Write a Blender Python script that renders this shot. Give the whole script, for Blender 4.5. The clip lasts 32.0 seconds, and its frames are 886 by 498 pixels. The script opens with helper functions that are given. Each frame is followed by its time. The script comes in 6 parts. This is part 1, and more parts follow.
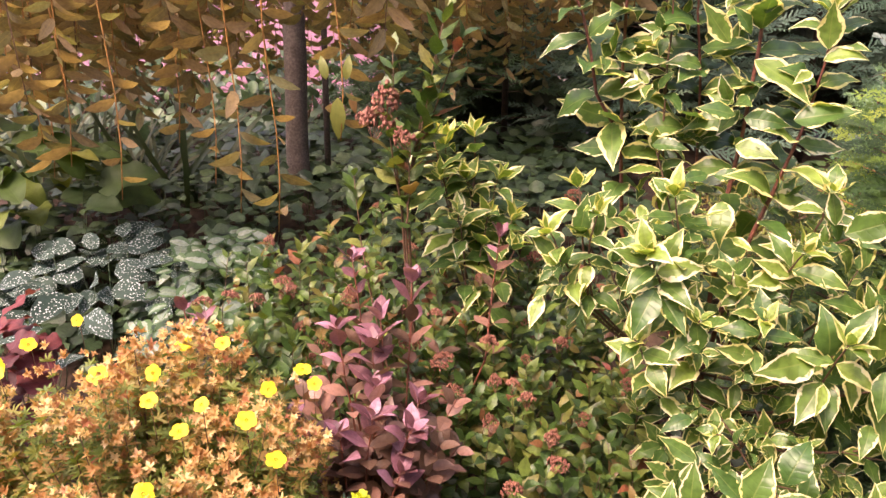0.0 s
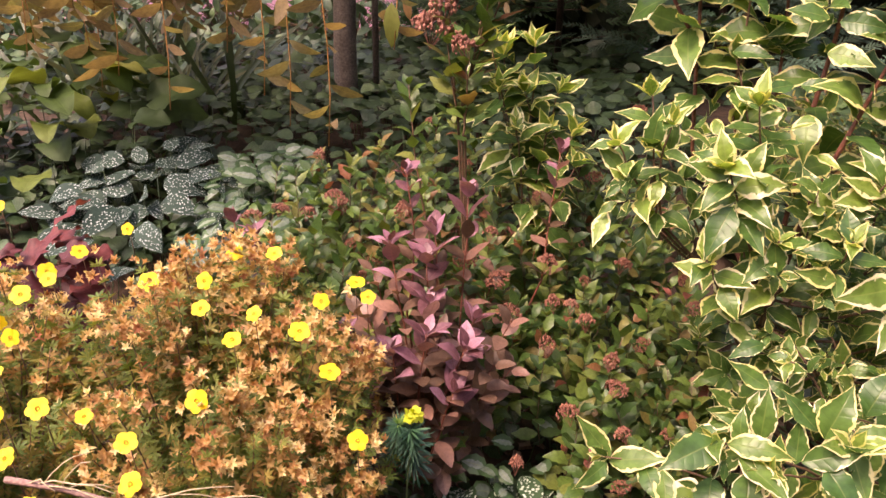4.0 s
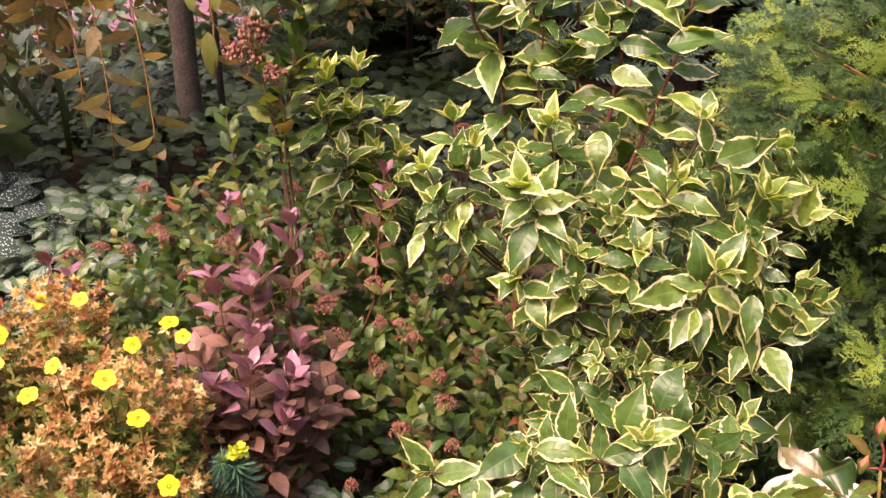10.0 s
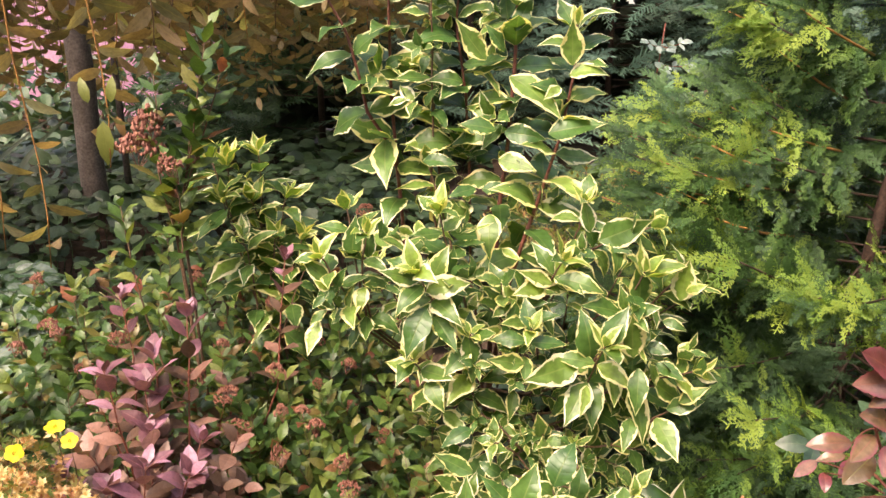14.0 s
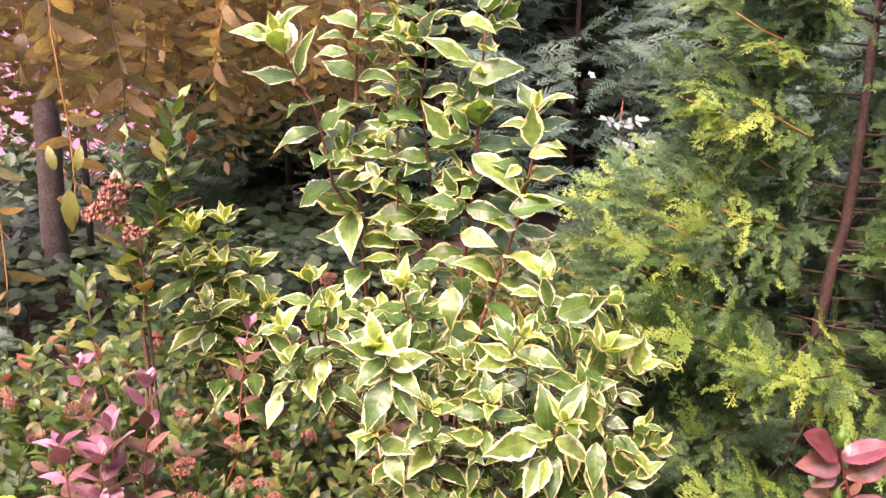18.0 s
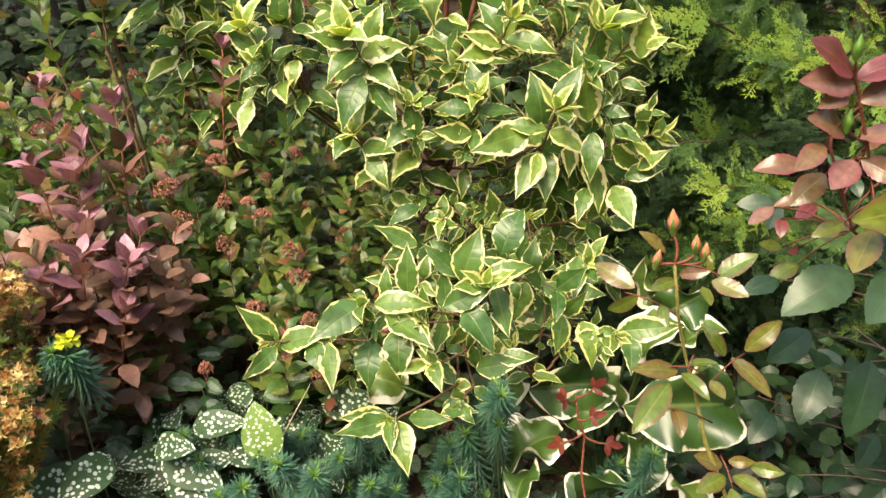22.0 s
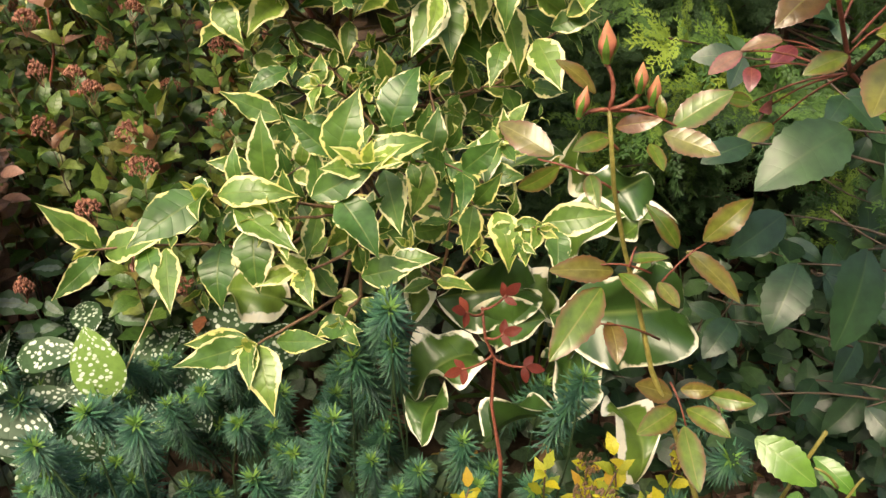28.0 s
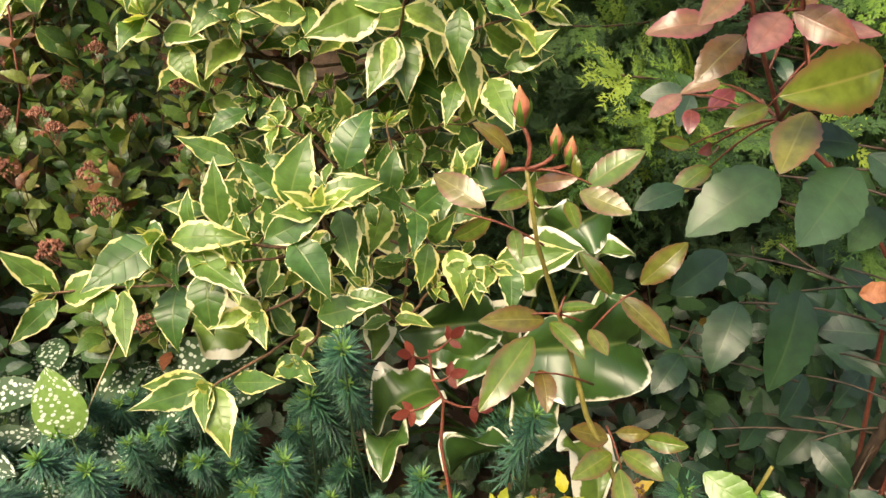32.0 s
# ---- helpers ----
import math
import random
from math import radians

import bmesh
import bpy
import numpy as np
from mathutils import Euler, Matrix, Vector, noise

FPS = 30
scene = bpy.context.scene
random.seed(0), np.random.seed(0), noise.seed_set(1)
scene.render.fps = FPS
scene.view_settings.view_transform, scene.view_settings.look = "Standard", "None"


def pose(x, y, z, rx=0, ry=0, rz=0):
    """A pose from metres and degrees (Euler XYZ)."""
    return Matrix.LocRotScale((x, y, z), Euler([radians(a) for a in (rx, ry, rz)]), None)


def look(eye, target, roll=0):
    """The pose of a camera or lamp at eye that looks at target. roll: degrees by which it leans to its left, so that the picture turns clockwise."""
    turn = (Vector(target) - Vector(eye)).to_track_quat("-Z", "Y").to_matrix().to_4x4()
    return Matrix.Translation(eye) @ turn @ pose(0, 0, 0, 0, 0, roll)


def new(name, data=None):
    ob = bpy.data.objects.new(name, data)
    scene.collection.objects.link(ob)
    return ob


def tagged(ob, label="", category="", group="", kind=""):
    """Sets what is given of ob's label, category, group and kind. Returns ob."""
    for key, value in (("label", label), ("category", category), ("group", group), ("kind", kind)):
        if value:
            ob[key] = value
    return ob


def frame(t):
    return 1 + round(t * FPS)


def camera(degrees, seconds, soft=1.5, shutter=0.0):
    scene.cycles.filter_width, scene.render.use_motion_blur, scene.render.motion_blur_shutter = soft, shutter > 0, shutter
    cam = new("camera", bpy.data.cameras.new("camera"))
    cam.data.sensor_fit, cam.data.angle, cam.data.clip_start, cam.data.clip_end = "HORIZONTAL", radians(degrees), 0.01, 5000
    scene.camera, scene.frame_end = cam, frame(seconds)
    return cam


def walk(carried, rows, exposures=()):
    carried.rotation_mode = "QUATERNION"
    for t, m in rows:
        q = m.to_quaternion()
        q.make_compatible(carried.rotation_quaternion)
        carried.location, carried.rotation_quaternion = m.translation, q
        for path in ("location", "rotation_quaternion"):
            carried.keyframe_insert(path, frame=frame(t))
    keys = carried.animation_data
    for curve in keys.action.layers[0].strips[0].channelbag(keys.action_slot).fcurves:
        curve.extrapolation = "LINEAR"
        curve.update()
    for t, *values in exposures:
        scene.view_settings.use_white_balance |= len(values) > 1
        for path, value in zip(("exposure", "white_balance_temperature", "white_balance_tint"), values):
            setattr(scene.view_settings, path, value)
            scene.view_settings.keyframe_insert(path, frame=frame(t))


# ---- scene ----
# ---- camera ----
cam = camera(60.4, 32.0, soft=1.5)
PATH = [
    (0, (0.0223, -0.0496, 1.2734), (0.0174, 1.8660, 0.6984), 0.70),
    (0.5, (-0.0065, -0.0211, 1.2331), (-0.0976, 1.8661, 0.5770), 1.25),
    (1, (-0.0150, 0.0006, 1.2176), (-0.1270, 1.8610, 0.4921), 1.60),
    (1.5, (-0.0162, 0.0098, 1.2146), (-0.1389, 1.8540, 0.4506), 1.30),
    (2, (-0.0125, 0.0094, 1.2143), (-0.1433, 1.8460, 0.4334), 0.96),
    (2.5, (-0.0078, 0.0064, 1.2233), (-0.1312, 1.8510, 0.4603), 0.72),
    (4.5, (-0.0054, -0.0005, 1.2265), (-0.1105, 1.8516, 0.4791), 0.98),
    (5, (-0.0005, 0.0032, 1.2292), (-0.1000, 1.8567, 0.4842), 1.11),
    (5.5, (0.0074, 0.0058, 1.2301), (-0.0731, 1.8613, 0.4880), 1.00),
    (6, (0.0133, 0.0057, 1.2293), (-0.0324, 1.8612, 0.4842), 0.83),
    (6.5, (0.0142, 0.0012, 1.2290), (-0.0175, 1.8563, 0.4821), 0.85),
    (7, (0.0145, -0.0060, 1.2333), (-0.0119, 1.8502, 0.4891), 0.99),
    (7.5, (0.0168, -0.0069, 1.2351), (-0.0039, 1.8523, 0.4983), 1.13),
    (8, (0.0203, -0.0054, 1.2348), (0.0105, 1.8568, 0.5054), 1.13),
    (8.5, (0.0246, -0.0056, 1.2357), (0.0288, 1.8571, 0.5074), 1.14),
    (9, (0.0482, -0.0123, 1.2477), (0.0791, 1.8376, 0.4882), 0.85),
    (9.5, (0.0749, -0.0160, 1.2561), (0.1638, 1.8372, 0.5094), 0.32),
    (10, (0.1095, -0.0136, 1.2621), (0.2944, 1.8407, 0.5360), 0.25),
    (10.5, (0.1310, -0.0134, 1.2651), (0.3904, 1.8400, 0.5596), -0.05),
    (11, (0.1363, -0.0164, 1.2656), (0.4155, 1.8317, 0.5540), -0.16),
    (11.5, (0.1431, -0.0213, 1.2803), (0.4287, 1.8328, 0.5868), -0.10),
    (12, (0.1437, -0.0238, 1.2825), (0.4593, 1.8458, 0.6462), -0.08),
    (12.5, (0.1452, -0.0246, 1.2776), (0.4689, 1.8357, 0.6184), -0.13),
    (13, (0.1481, -0.0243, 1.2869), (0.4739, 1.8340, 0.6231), 0.02),
    (13.5, (0.1584, -0.0295, 1.3053), (0.5200, 1.8425, 0.7014), 0.05),
    (14, (0.1609, -0.0312, 1.3128), (0.5420, 1.8447, 0.7335), 0.05),
    (14.5, (0.1597, -0.0336, 1.3239), (0.5495, 1.8482, 0.7698), 0.19),
    (15, (0.1583, -0.0341, 1.3425), (0.5674, 1.8567, 0.8350), 0.40),
    (15.5, (0.1574, -0.0341, 1.3437), (0.5820, 1.8624, 0.8713), 0.77),
    (17.5, (0.1606, -0.0532, 1.3460), (0.6319, 1.8472, 0.9386), 1.41),
    (18, (0.1617, -0.0531, 1.3427), (0.6374, 1.8425, 0.9179), 1.39),
    (18.5, (0.1638, -0.0521, 1.3397), (0.6335, 1.8390, 0.8892), 1.27),
    (19, (0.1680, -0.0485, 1.3023), (0.6115, 1.8325, 0.7873), 0.86),
    (19.5, (0.1791, -0.0448, 1.2836), (0.6180, 1.8128, 0.6863), -0.19),
    (20, (0.1782, -0.0420, 1.2760), (0.6169, 1.8041, 0.6440), -0.17),
    (20.5, (0.1779, -0.0445, 1.2698), (0.5860, 1.7997, 0.6123), -1.05),
    (21, (0.1863, -0.0390, 1.2473), (0.5363, 1.7977, 0.5372), -1.82),
    (21.5, (0.2270, -0.0448, 1.2113), (0.5832, 1.7642, 0.4362), -1.94),
    (22, (0.2630, -0.0263, 1.1479), (0.5936, 1.7188, 0.2284), -2.57),
    (22.5, (0.3048, 0.0090, 1.0978), (0.6237, 1.6758, 0.0395), -2.63),
    (23, (0.3356, 0.0455, 1.0883), (0.6990, 1.6842, 0.0009), -1.50),
    (23.5, (0.3665, 0.0573, 1.0918), (0.7787, 1.6882, 0.0100), -1.68),
    (24, (0.3859, 0.0601, 1.0881), (0.8296, 1.6814, 0.0043), -1.98),
    (24.5, (0.4083, 0.0517, 1.0763), (0.8656, 1.6513, -0.0338), -1.70),
    (25, (0.4422, 0.0320, 1.0756), (0.8634, 1.6238, -0.0597), -2.49),
    (25.5, (0.4552, 0.0212, 1.0774), (0.8120, 1.6353, -0.0483), -3.79),
    (27.5, (0.3833, 0.1515, 0.9781), (0.8016, 1.7271, -0.1806), -2.83),
    (28, (0.3798, 0.1593, 0.9929), (0.8106, 1.7494, -0.1411), -1.76),
    (28.5, (0.3875, 0.1608, 1.0030), (0.8384, 1.7656, -0.1022), -1.25),
    (29, (0.3921, 0.1618, 1.0060), (0.8565, 1.7667, -0.0934), -1.14),
    (29.5, (0.3806, 0.1627, 0.9938), (0.8137, 1.7609, -0.1279), -0.93),
    (30, (0.3562, 0.1645, 0.9848), (0.7237, 1.7451, -0.1843), -0.17),
    (30.5, (0.3548, 0.1609, 0.9817), (0.6896, 1.7320, -0.2097), -1.25),
    (31, (0.3838, 0.1566, 0.9977), (0.7614, 1.7401, -0.1642), -1.74),
    (31.5, (0.4074, 0.1534, 1.0114), (0.8210, 1.7483, -0.1223), -2.29),
    (32, (0.4265, 0.1510, 1.0212), (0.8787, 1.7577, -0.0807), -2.16),
]
EXPOSURES = [(0, 2.37, 7800, 37), (1, 2.09, 7900, 35), (6, 2.06, 7900, 35), (9, 2.06, 7900, 38), (12, 2.13, 7700, 29), (14, 2.28, 7600, 21), (15.5, 2.55, 7400, 37), (18, 2.8, 7200, 49), (19, 2.49, 7400, 39), (20, 2.3, 7600, 15), (22, 2.16, 7800, 9), (24, 2.03, 7900, 9), (28, 1.93, 8100, 8), (32, 2.0, 8100, 8)]
walk(cam, [(t, look(eye, target, roll)) for t, eye, target, roll in PATH], EXPOSURES)

# ---- light ----
SUN_FROM = Vector((-0.42, -0.42, 0.95)).normalized()
world = bpy.data.worlds.new("sky")
scene.world = world
world.use_nodes = True
wt = world.node_tree
sky = wt.nodes.new("ShaderNodeTexSky")
sky.sky_type = "NISHITA"
sky.sun_disc = False
sky.sun_elevation = math.asin(SUN_FROM.z)
sky.sun_rotation = math.atan2(SUN_FROM.x, SUN_FROM.y)
sky.air_density, sky.dust_density = 1.0, 3.0
wt.links.new(sky.outputs[0], wt.nodes["Background"].inputs[0])
wt.nodes["Background"].inputs[1].default_value = 0.15
lamp = bpy.data.lights.new("sun", "SUN")
lamp.energy, lamp.angle, lamp.color = 1.3, radians(26), (1.0, 0.92, 0.80)
sun = new("sun", lamp)
sun.matrix_world = look(SUN_FROM * 20, (0, 0, 0))

# ---- materials ----
def nt(name):
    m = bpy.data.materials.new(name)
    m.use_nodes = True
    t = m.node_tree
    t.nodes.clear()
    return m, t


def nd(t, kind, **kw):
    n = t.nodes.new(kind)
    for k, v in kw.items():
        n.inputs[k].default_value = v
    return n


def rnd(t):
    """A random number for each piece, loose or joined."""
    o = t.nodes.new("ShaderNodeObjectInfo")
    g = t.nodes.new("ShaderNodeNewGeometry")
    a = t.nodes.new("ShaderNodeMath")
    a.operation = "ADD"
    f = t.nodes.new("ShaderNodeMath")
    f.operation = "FRACT"
    t.links.new(o.outputs["Random"], a.inputs[0])
    t.links.new(g.outputs["Random Per Island"], a.inputs[1])
    t.links.new(a.outputs[0], f.inputs[0])
    return f.outputs[0]


def ramp(t, fac, stops, mode="LINEAR"):
    r = t.nodes.new("ShaderNodeValToRGB")
    r.color_ramp.interpolation = mode
    while len(r.color_ramp.elements) < len(stops):
        r.color_ramp.elements.new(0.5)
    for e, (p, c) in zip(r.color_ramp.elements, stops):
        e.position, e.color = p, (*c, 1) if len(c) == 3 else (c[0], c[0], c[0], 1)
    t.links.new(fac, r.inputs[0])
    return r.outputs[0]


def mixc(t, fac, a, b, mode="MIX"):
    m = t.nodes.new("ShaderNodeMix")
    m.data_type, m.blend_type = "RGBA", mode
    for s, i in ((fac, 0), (a, 6), (b, 7)):
        if hasattr(s, "is_linked"):
            t.links.new(s, m.inputs[i])
        else:
            m.inputs[i].default_value = (*s, 1) if i > 0 else s
    return m.outputs[2]


def math2(t, op, a, b=0.0):
    m = t.nodes.new("ShaderNodeMath")
    m.operation = op
    for s, i in ((a, 0), (b, 1)):
        if hasattr(s, "is_linked"):
            t.links.new(s, m.inputs[i])
        else:
            m.inputs[i].default_value = s
    return m.outputs[0]


def tex(t, scale, detail=3.0, coord="Object"):
    c = t.nodes.new("ShaderNodeTexCoord")
    n = nd(t, "ShaderNodeTexNoise", Scale=scale, Detail=detail)
    t.links.new(c.outputs[coord], n.inputs["Vector"])
    return n.outputs["Fac"]


def leaf_noise(t, scale, detail=3.0, stretch=2.0):
    """Noise laid over one leaf, different on each."""
    c = t.nodes.new("ShaderNodeTexCoord")
    mp = t.nodes.new("ShaderNodeMapping")
    mp.inputs["Scale"].default_value = (stretch, 1.0, 1.0)
    n = nd(t, "ShaderNodeTexNoise", Scale=scale, Detail=detail)
    n.noise_dimensions = "4D"
    t.links.new(c.outputs["UV"], mp.inputs[0])
    t.links.new(mp.outputs[0], n.inputs["Vector"])
    t.links.new(math2(t, "MULTIPLY", rnd(t), 60.0), n.inputs["W"])
    return n.outputs["Fac"]


def finish(t, color, rough=0.45, through_light=0.25, bump=None, bump_d=0.0004, spec=0.5, glow_tint=(1.3, 1.25, 0.6)):
    p = nd(t, "ShaderNodeBsdfPrincipled", Roughness=rough)
    p.inputs["Specular IOR Level"].default_value = spec
    if hasattr(color, "is_linked"):
        t.links.new(color, p.inputs["Base Color"])
    else:
        p.inputs["Base Color"].default_value = (*color, 1)
    if bump is not None:
        b = nd(t, "ShaderNodeBump", Strength=0.6, Distance=bump_d)
        t.links.new(bump, b.inputs["Height"])
        t.links.new(b.outputs[0], p.inputs["Normal"])
    out = t.nodes.new("ShaderNodeOutputMaterial")
    if through_light > 0:
        tr = t.nodes.new("ShaderNodeBsdfTranslucent")
        c = mixc(t, 1.0, color, glow_tint, "MULTIPLY")
        t.links.new(c, tr.inputs["Color"])
        mx = nd(t, "ShaderNodeMixShader", Fac=through_light)
        t.links.new(p.outputs[0], mx.inputs[1])
        t.links.new(tr.outputs[0], mx.inputs[2])
        t.links.new(mx.outputs[0], out.inputs[0])
    else:
        t.links.new(p.outputs[0], out.inputs[0])


def leaf_uv(t):
    """u along the leaf, the distance from the midrib 0..1, and the signed side."""
    c = t.nodes.new("ShaderNodeTexCoord")
    s = t.nodes.new("ShaderNodeSeparateXYZ")
    t.links.new(c.outputs["UV"], s.inputs[0])
    side = math2(t, "SUBTRACT", math2(t, "MULTIPLY", s.outputs["Y"], 2.0), 1.0)
    return s.outputs["X"], math2(t, "ABSOLUTE", side), c.outputs["UV"]


def veins(t, u, a, count=7.0):
    """Side veins slanting to the tip, as a height, and the midrib."""
    k = math2(t, "SUBTRACT", math2(t, "MULTIPLY", u, count * 6.283), math2(t, "MULTIPLY", a, 5.0))
    w = math2(t, "POWER", math2(t, "ABSOLUTE", math2(t, "SINE", math2(t, "MULTIPLY", k, 0.5))), 0.4)
    rib = math2(t, "MINIMUM", math2(t, "MULTIPLY", a, 12.0), 1.0)
    return math2(t, "MULTIPLY", w, rib), rib


def leaf_mat(name, stops, rough=0.45, through_light=0.3, grain=0.25, vein=7.0, rib_color=None, spec=0.5, tip=None, edge=None, bump_d=0.0006):
    m, t = nt(name)
    u, a, uv = leaf_uv(t)
    r = rnd(t)
    col = ramp(t, r, stops)
    n = leaf_noise(t, 4.0)
    col = mixc(t, grain, col, ramp(t, n, [(0.3, (0.25, 0.25, 0.25)), (0.75, (1.6, 1.6, 1.6))]), "MULTIPLY")
    if tip:
        f = math2(t, "MULTIPLY", math2(t, "POWER", u, 2.0), math2(t, "MULTIPLY", n, 1.3))
        col = mixc(t, f, col, tip)
    if edge:
        f = ramp(t, math2(t, "ADD", a, math2(t, "MULTIPLY", math2(t, "SUBTRACT", n, 0.5), 0.5)), [(0.55, (0.0,)), (1.05, (0.9,))])
        col = mixc(t, f, col, edge)
    v, rib = veins(t, u, a, vein)
    if rib_color:
        col = mixc(t, ramp(t, rib, [(0.0, (0.8,)), (0.9, (0.0,))]), col, rib_color)
    finish(t, col, rough, through_light, v, bump_d, spec)
    return m


def margin_mat(name, green, light, inner=0.62, wob=0.55, rough=0.42, through_light=0.35, cream_share=0.0, vein=7.0):
    """A leaf with a pale, uneven margin."""
    m, t = nt(name)
    u, a, uv = leaf_uv(t)
    r = rnd(t)
    n = leaf_noise(t, 3.2, 5.0, 2.2)
    n2 = leaf_noise(t, 3.0, 2.0)
    col = mixc(t, 0.55, ramp(t, r, green), ramp(t, n2, [(0.35, (0.6, 0.62, 0.6)), (0.65, (1.45, 1.4, 1.6))]), "MULTIPLY")
    f = math2(t, "ADD", a, math2(t, "MULTIPLY", math2(t, "SUBTRACT", n, 0.5), wob))
    f = math2(t, "ADD", f, math2(t, "MULTIPLY", math2(t, "POWER", u, 4.0), 0.25))
    f = math2(t, "ADD", f, math2(t, "MULTIPLY", math2(t, "SUBTRACT", r, 0.5), cream_share))
    mask = ramp(t, f, [(inner, (0.0,)), (inner + 0.07, (1.0,))])
    pale = ramp(t, math2(t, "FRACT", math2(t, "MULTIPLY", r, 7.3)), light)
    col = mixc(t, mask, col, pale)
    v, rib = veins(t, u, a, vein)
    col = mixc(t, ramp(t, v, [(0.0, (0.3,)), (0.7, (0.0,))]), col, mixc(t, 1.0, col, (0.55, 0.62, 0.5), "MULTIPLY"))
    col = mixc(t, ramp(t, rib, [(0.0, (0.35,)), (0.9, (0.0,))]), col, (0.30, 0.36, 0.12))
    finish(t, col, rough, through_light, v, 0.0007)
    return m


def spot_mat(name, stops, scale=6.5, size=0.33, spots=(0.58, 0.66, 0.57), rough=0.5):
    """A dark leaf with pale round spots."""
    m, t = nt(name)
    u, a, uv = leaf_uv(t)
    mp = t.nodes.new("ShaderNodeMapping")
    mp.inputs["Scale"].default_value = (1.9, 1.0, 1.0)
    t.links.new(uv, mp.inputs[0])
    vo = nd(t, "ShaderNodeTexVoronoi", Scale=scale, Randomness=0.9)
    t.links.new(mp.outputs[0], vo.inputs["Vector"])
    r = rnd(t)
    n = leaf_noise(t, 8.0)
    d = math2(t, "ADD", vo.outputs["Distance"], math2(t, "MULTIPLY", math2(t, "SUBTRACT", n, 0.5), 0.25))
    f = ramp(t, d, [(size + 0.03, (1.0,)), (size + 0.1, (0.0,))])
    f = math2(t, "MULTIPLY", f, ramp(t, leaf_noise(t, 2.0, 1.0), [(0.3, (0.5,)), (0.5, (1.0,))]))
    col = mixc(t, 0.35, ramp(t, r, stops), ramp(t, n, [(0.3, (0.5, 0.5, 0.5)), (0.7, (1.4, 1.4, 1.4))]), "MULTIPLY")
    col = mixc(t, f, col, spots)
    v, rib = veins(t, u, a, 6.0)
    finish(t, col, rough, 0.2, v, 0.0006, 0.3)
    return m


def bark_mat(name, a, b, scale=120.0, rough=0.7):
    m, t = nt(name)
    n = tex(t, scale, 5.0)
    n2 = tex(t, scale * 0.15, 2.0)
    col = mixc(t, 0.5, ramp(t, n, [(0.3, a), (0.7, b)]), ramp(t, n2, [(0.3, (0.5, 0.5, 0.5)), (0.7, (1.4, 1.4, 1.4))]), "MULTIPLY")
    finish(t, col, rough, 0.0, n, 0.002, 0.3)
    return m


# ---- mesh tools ----
UP = Vector((0, 0, 1))


class Form:
    """Vertices, faces and a UV for each vertex."""

    def __init__(self, v, f, uv=None):
        self.v = np.asarray(v, np.float32).reshape(-1, 3)
        self.f = [tuple(q) for q in f]
        self.uv = np.zeros((len(self.v), 2), np.float32) if uv is None else np.asarray(uv, np.float32)
        self.loops = np.array([i for q in self.f for i in q], np.int32)
        self.sizes = np.array([len(q) for q in self.f], np.int32)

    def moved(self, m):
        a = np.array(m)
        return Form(self.v @ a[:3, :3].T + a[:3, 3], self.f, self.uv)


def fuse(forms):
    v, f, uv, n = [], [], [], 0
    for o in forms:
        v.append(o.v)
        uv.append(o.uv)
        f += [tuple(i + n for i in q) for q in o.f]
        n += len(o.v)
    return Form(np.concatenate(v), f, np.concatenate(uv))


def weld(o):
    """Joins vertices that lie at one place."""
    _, first, back = np.unique(np.round(o.v, 5), axis=0, return_index=True, return_inverse=True)
    f = []
    for q in o.f:
        r = []
        for i in back.ravel()[list(q)]:
            if i not in r:
                r.append(int(i))
        if len(r) > 2:
            f.append(tuple(r))
    return Form(o.v[first], f, o.uv[first])


def to_mesh(name, v, loops, sizes, uv, material, smooth=True):
    me = bpy.data.meshes.new(name)
    me.vertices.add(len(v))
    me.vertices.foreach_set("co", np.ascontiguousarray(v, np.float32).ravel())
    me.loops.add(len(loops))
    me.loops.foreach_set("vertex_index", np.ascontiguousarray(loops, np.int32))
    me.polygons.add(len(sizes))
    me.polygons.foreach_set("loop_start", np.concatenate([[0], np.cumsum(sizes)[:-1]]).astype(np.int32))
    me.polygons.foreach_set("use_smooth", np.full(len(sizes), smooth))
    me.uv_layers.new(name="UVMap")
    me.uv_layers[0].data.foreach_set("uv", np.ascontiguousarray(uv[loops], np.float32).ravel())
    me.materials.append(material)
    me.update(calc_edges=True)
    me.validate()
    return me


def form_mesh(name, o, material, smooth=True):
    return to_mesh(name, o.v, o.loops, o.sizes, o.uv, material, smooth)


def joined_mesh(name, forms, placed, material, smooth=True):
    """placed: (number of the form, matrix) for each piece."""
    vs, ls, ss, us, n = [], [], [], [], 0
    for k, o in enumerate(forms):
        ms = np.array([np.array(m) for i, m in placed if i == k])
        if not len(ms):
            continue
        v = np.einsum("mij,nj->mni", ms[:, :3, :3], o.v) + ms[:, None, :3, 3]
        c, nv = len(ms), len(o.v)
        vs.append(v.reshape(-1, 3))
        ls.append((o.loops[None] + nv * np.arange(c)[:, None]).ravel() + n)
        ss.append(np.tile(o.sizes, c))
        us.append(np.tile(o.uv, (c, 1)))
        n += c * nv
    return to_mesh(name, np.concatenate(vs), np.concatenate(ls), np.concatenate(ss), np.concatenate(us), material, smooth)


def part(name, mesh, parent, label=""):
    ob = new(name, mesh)
    ob.parent = parent
    if label:
        ob["label"] = label
    return ob


def thing(name, place, label, category, group="", kind=""):
    ob = new(name)
    ob.location = place
    ob.empty_display_size = 0.05
    return tagged(ob, label, category, group, kind)


NEAR = Vector((0.3, 0.3, 1.0))


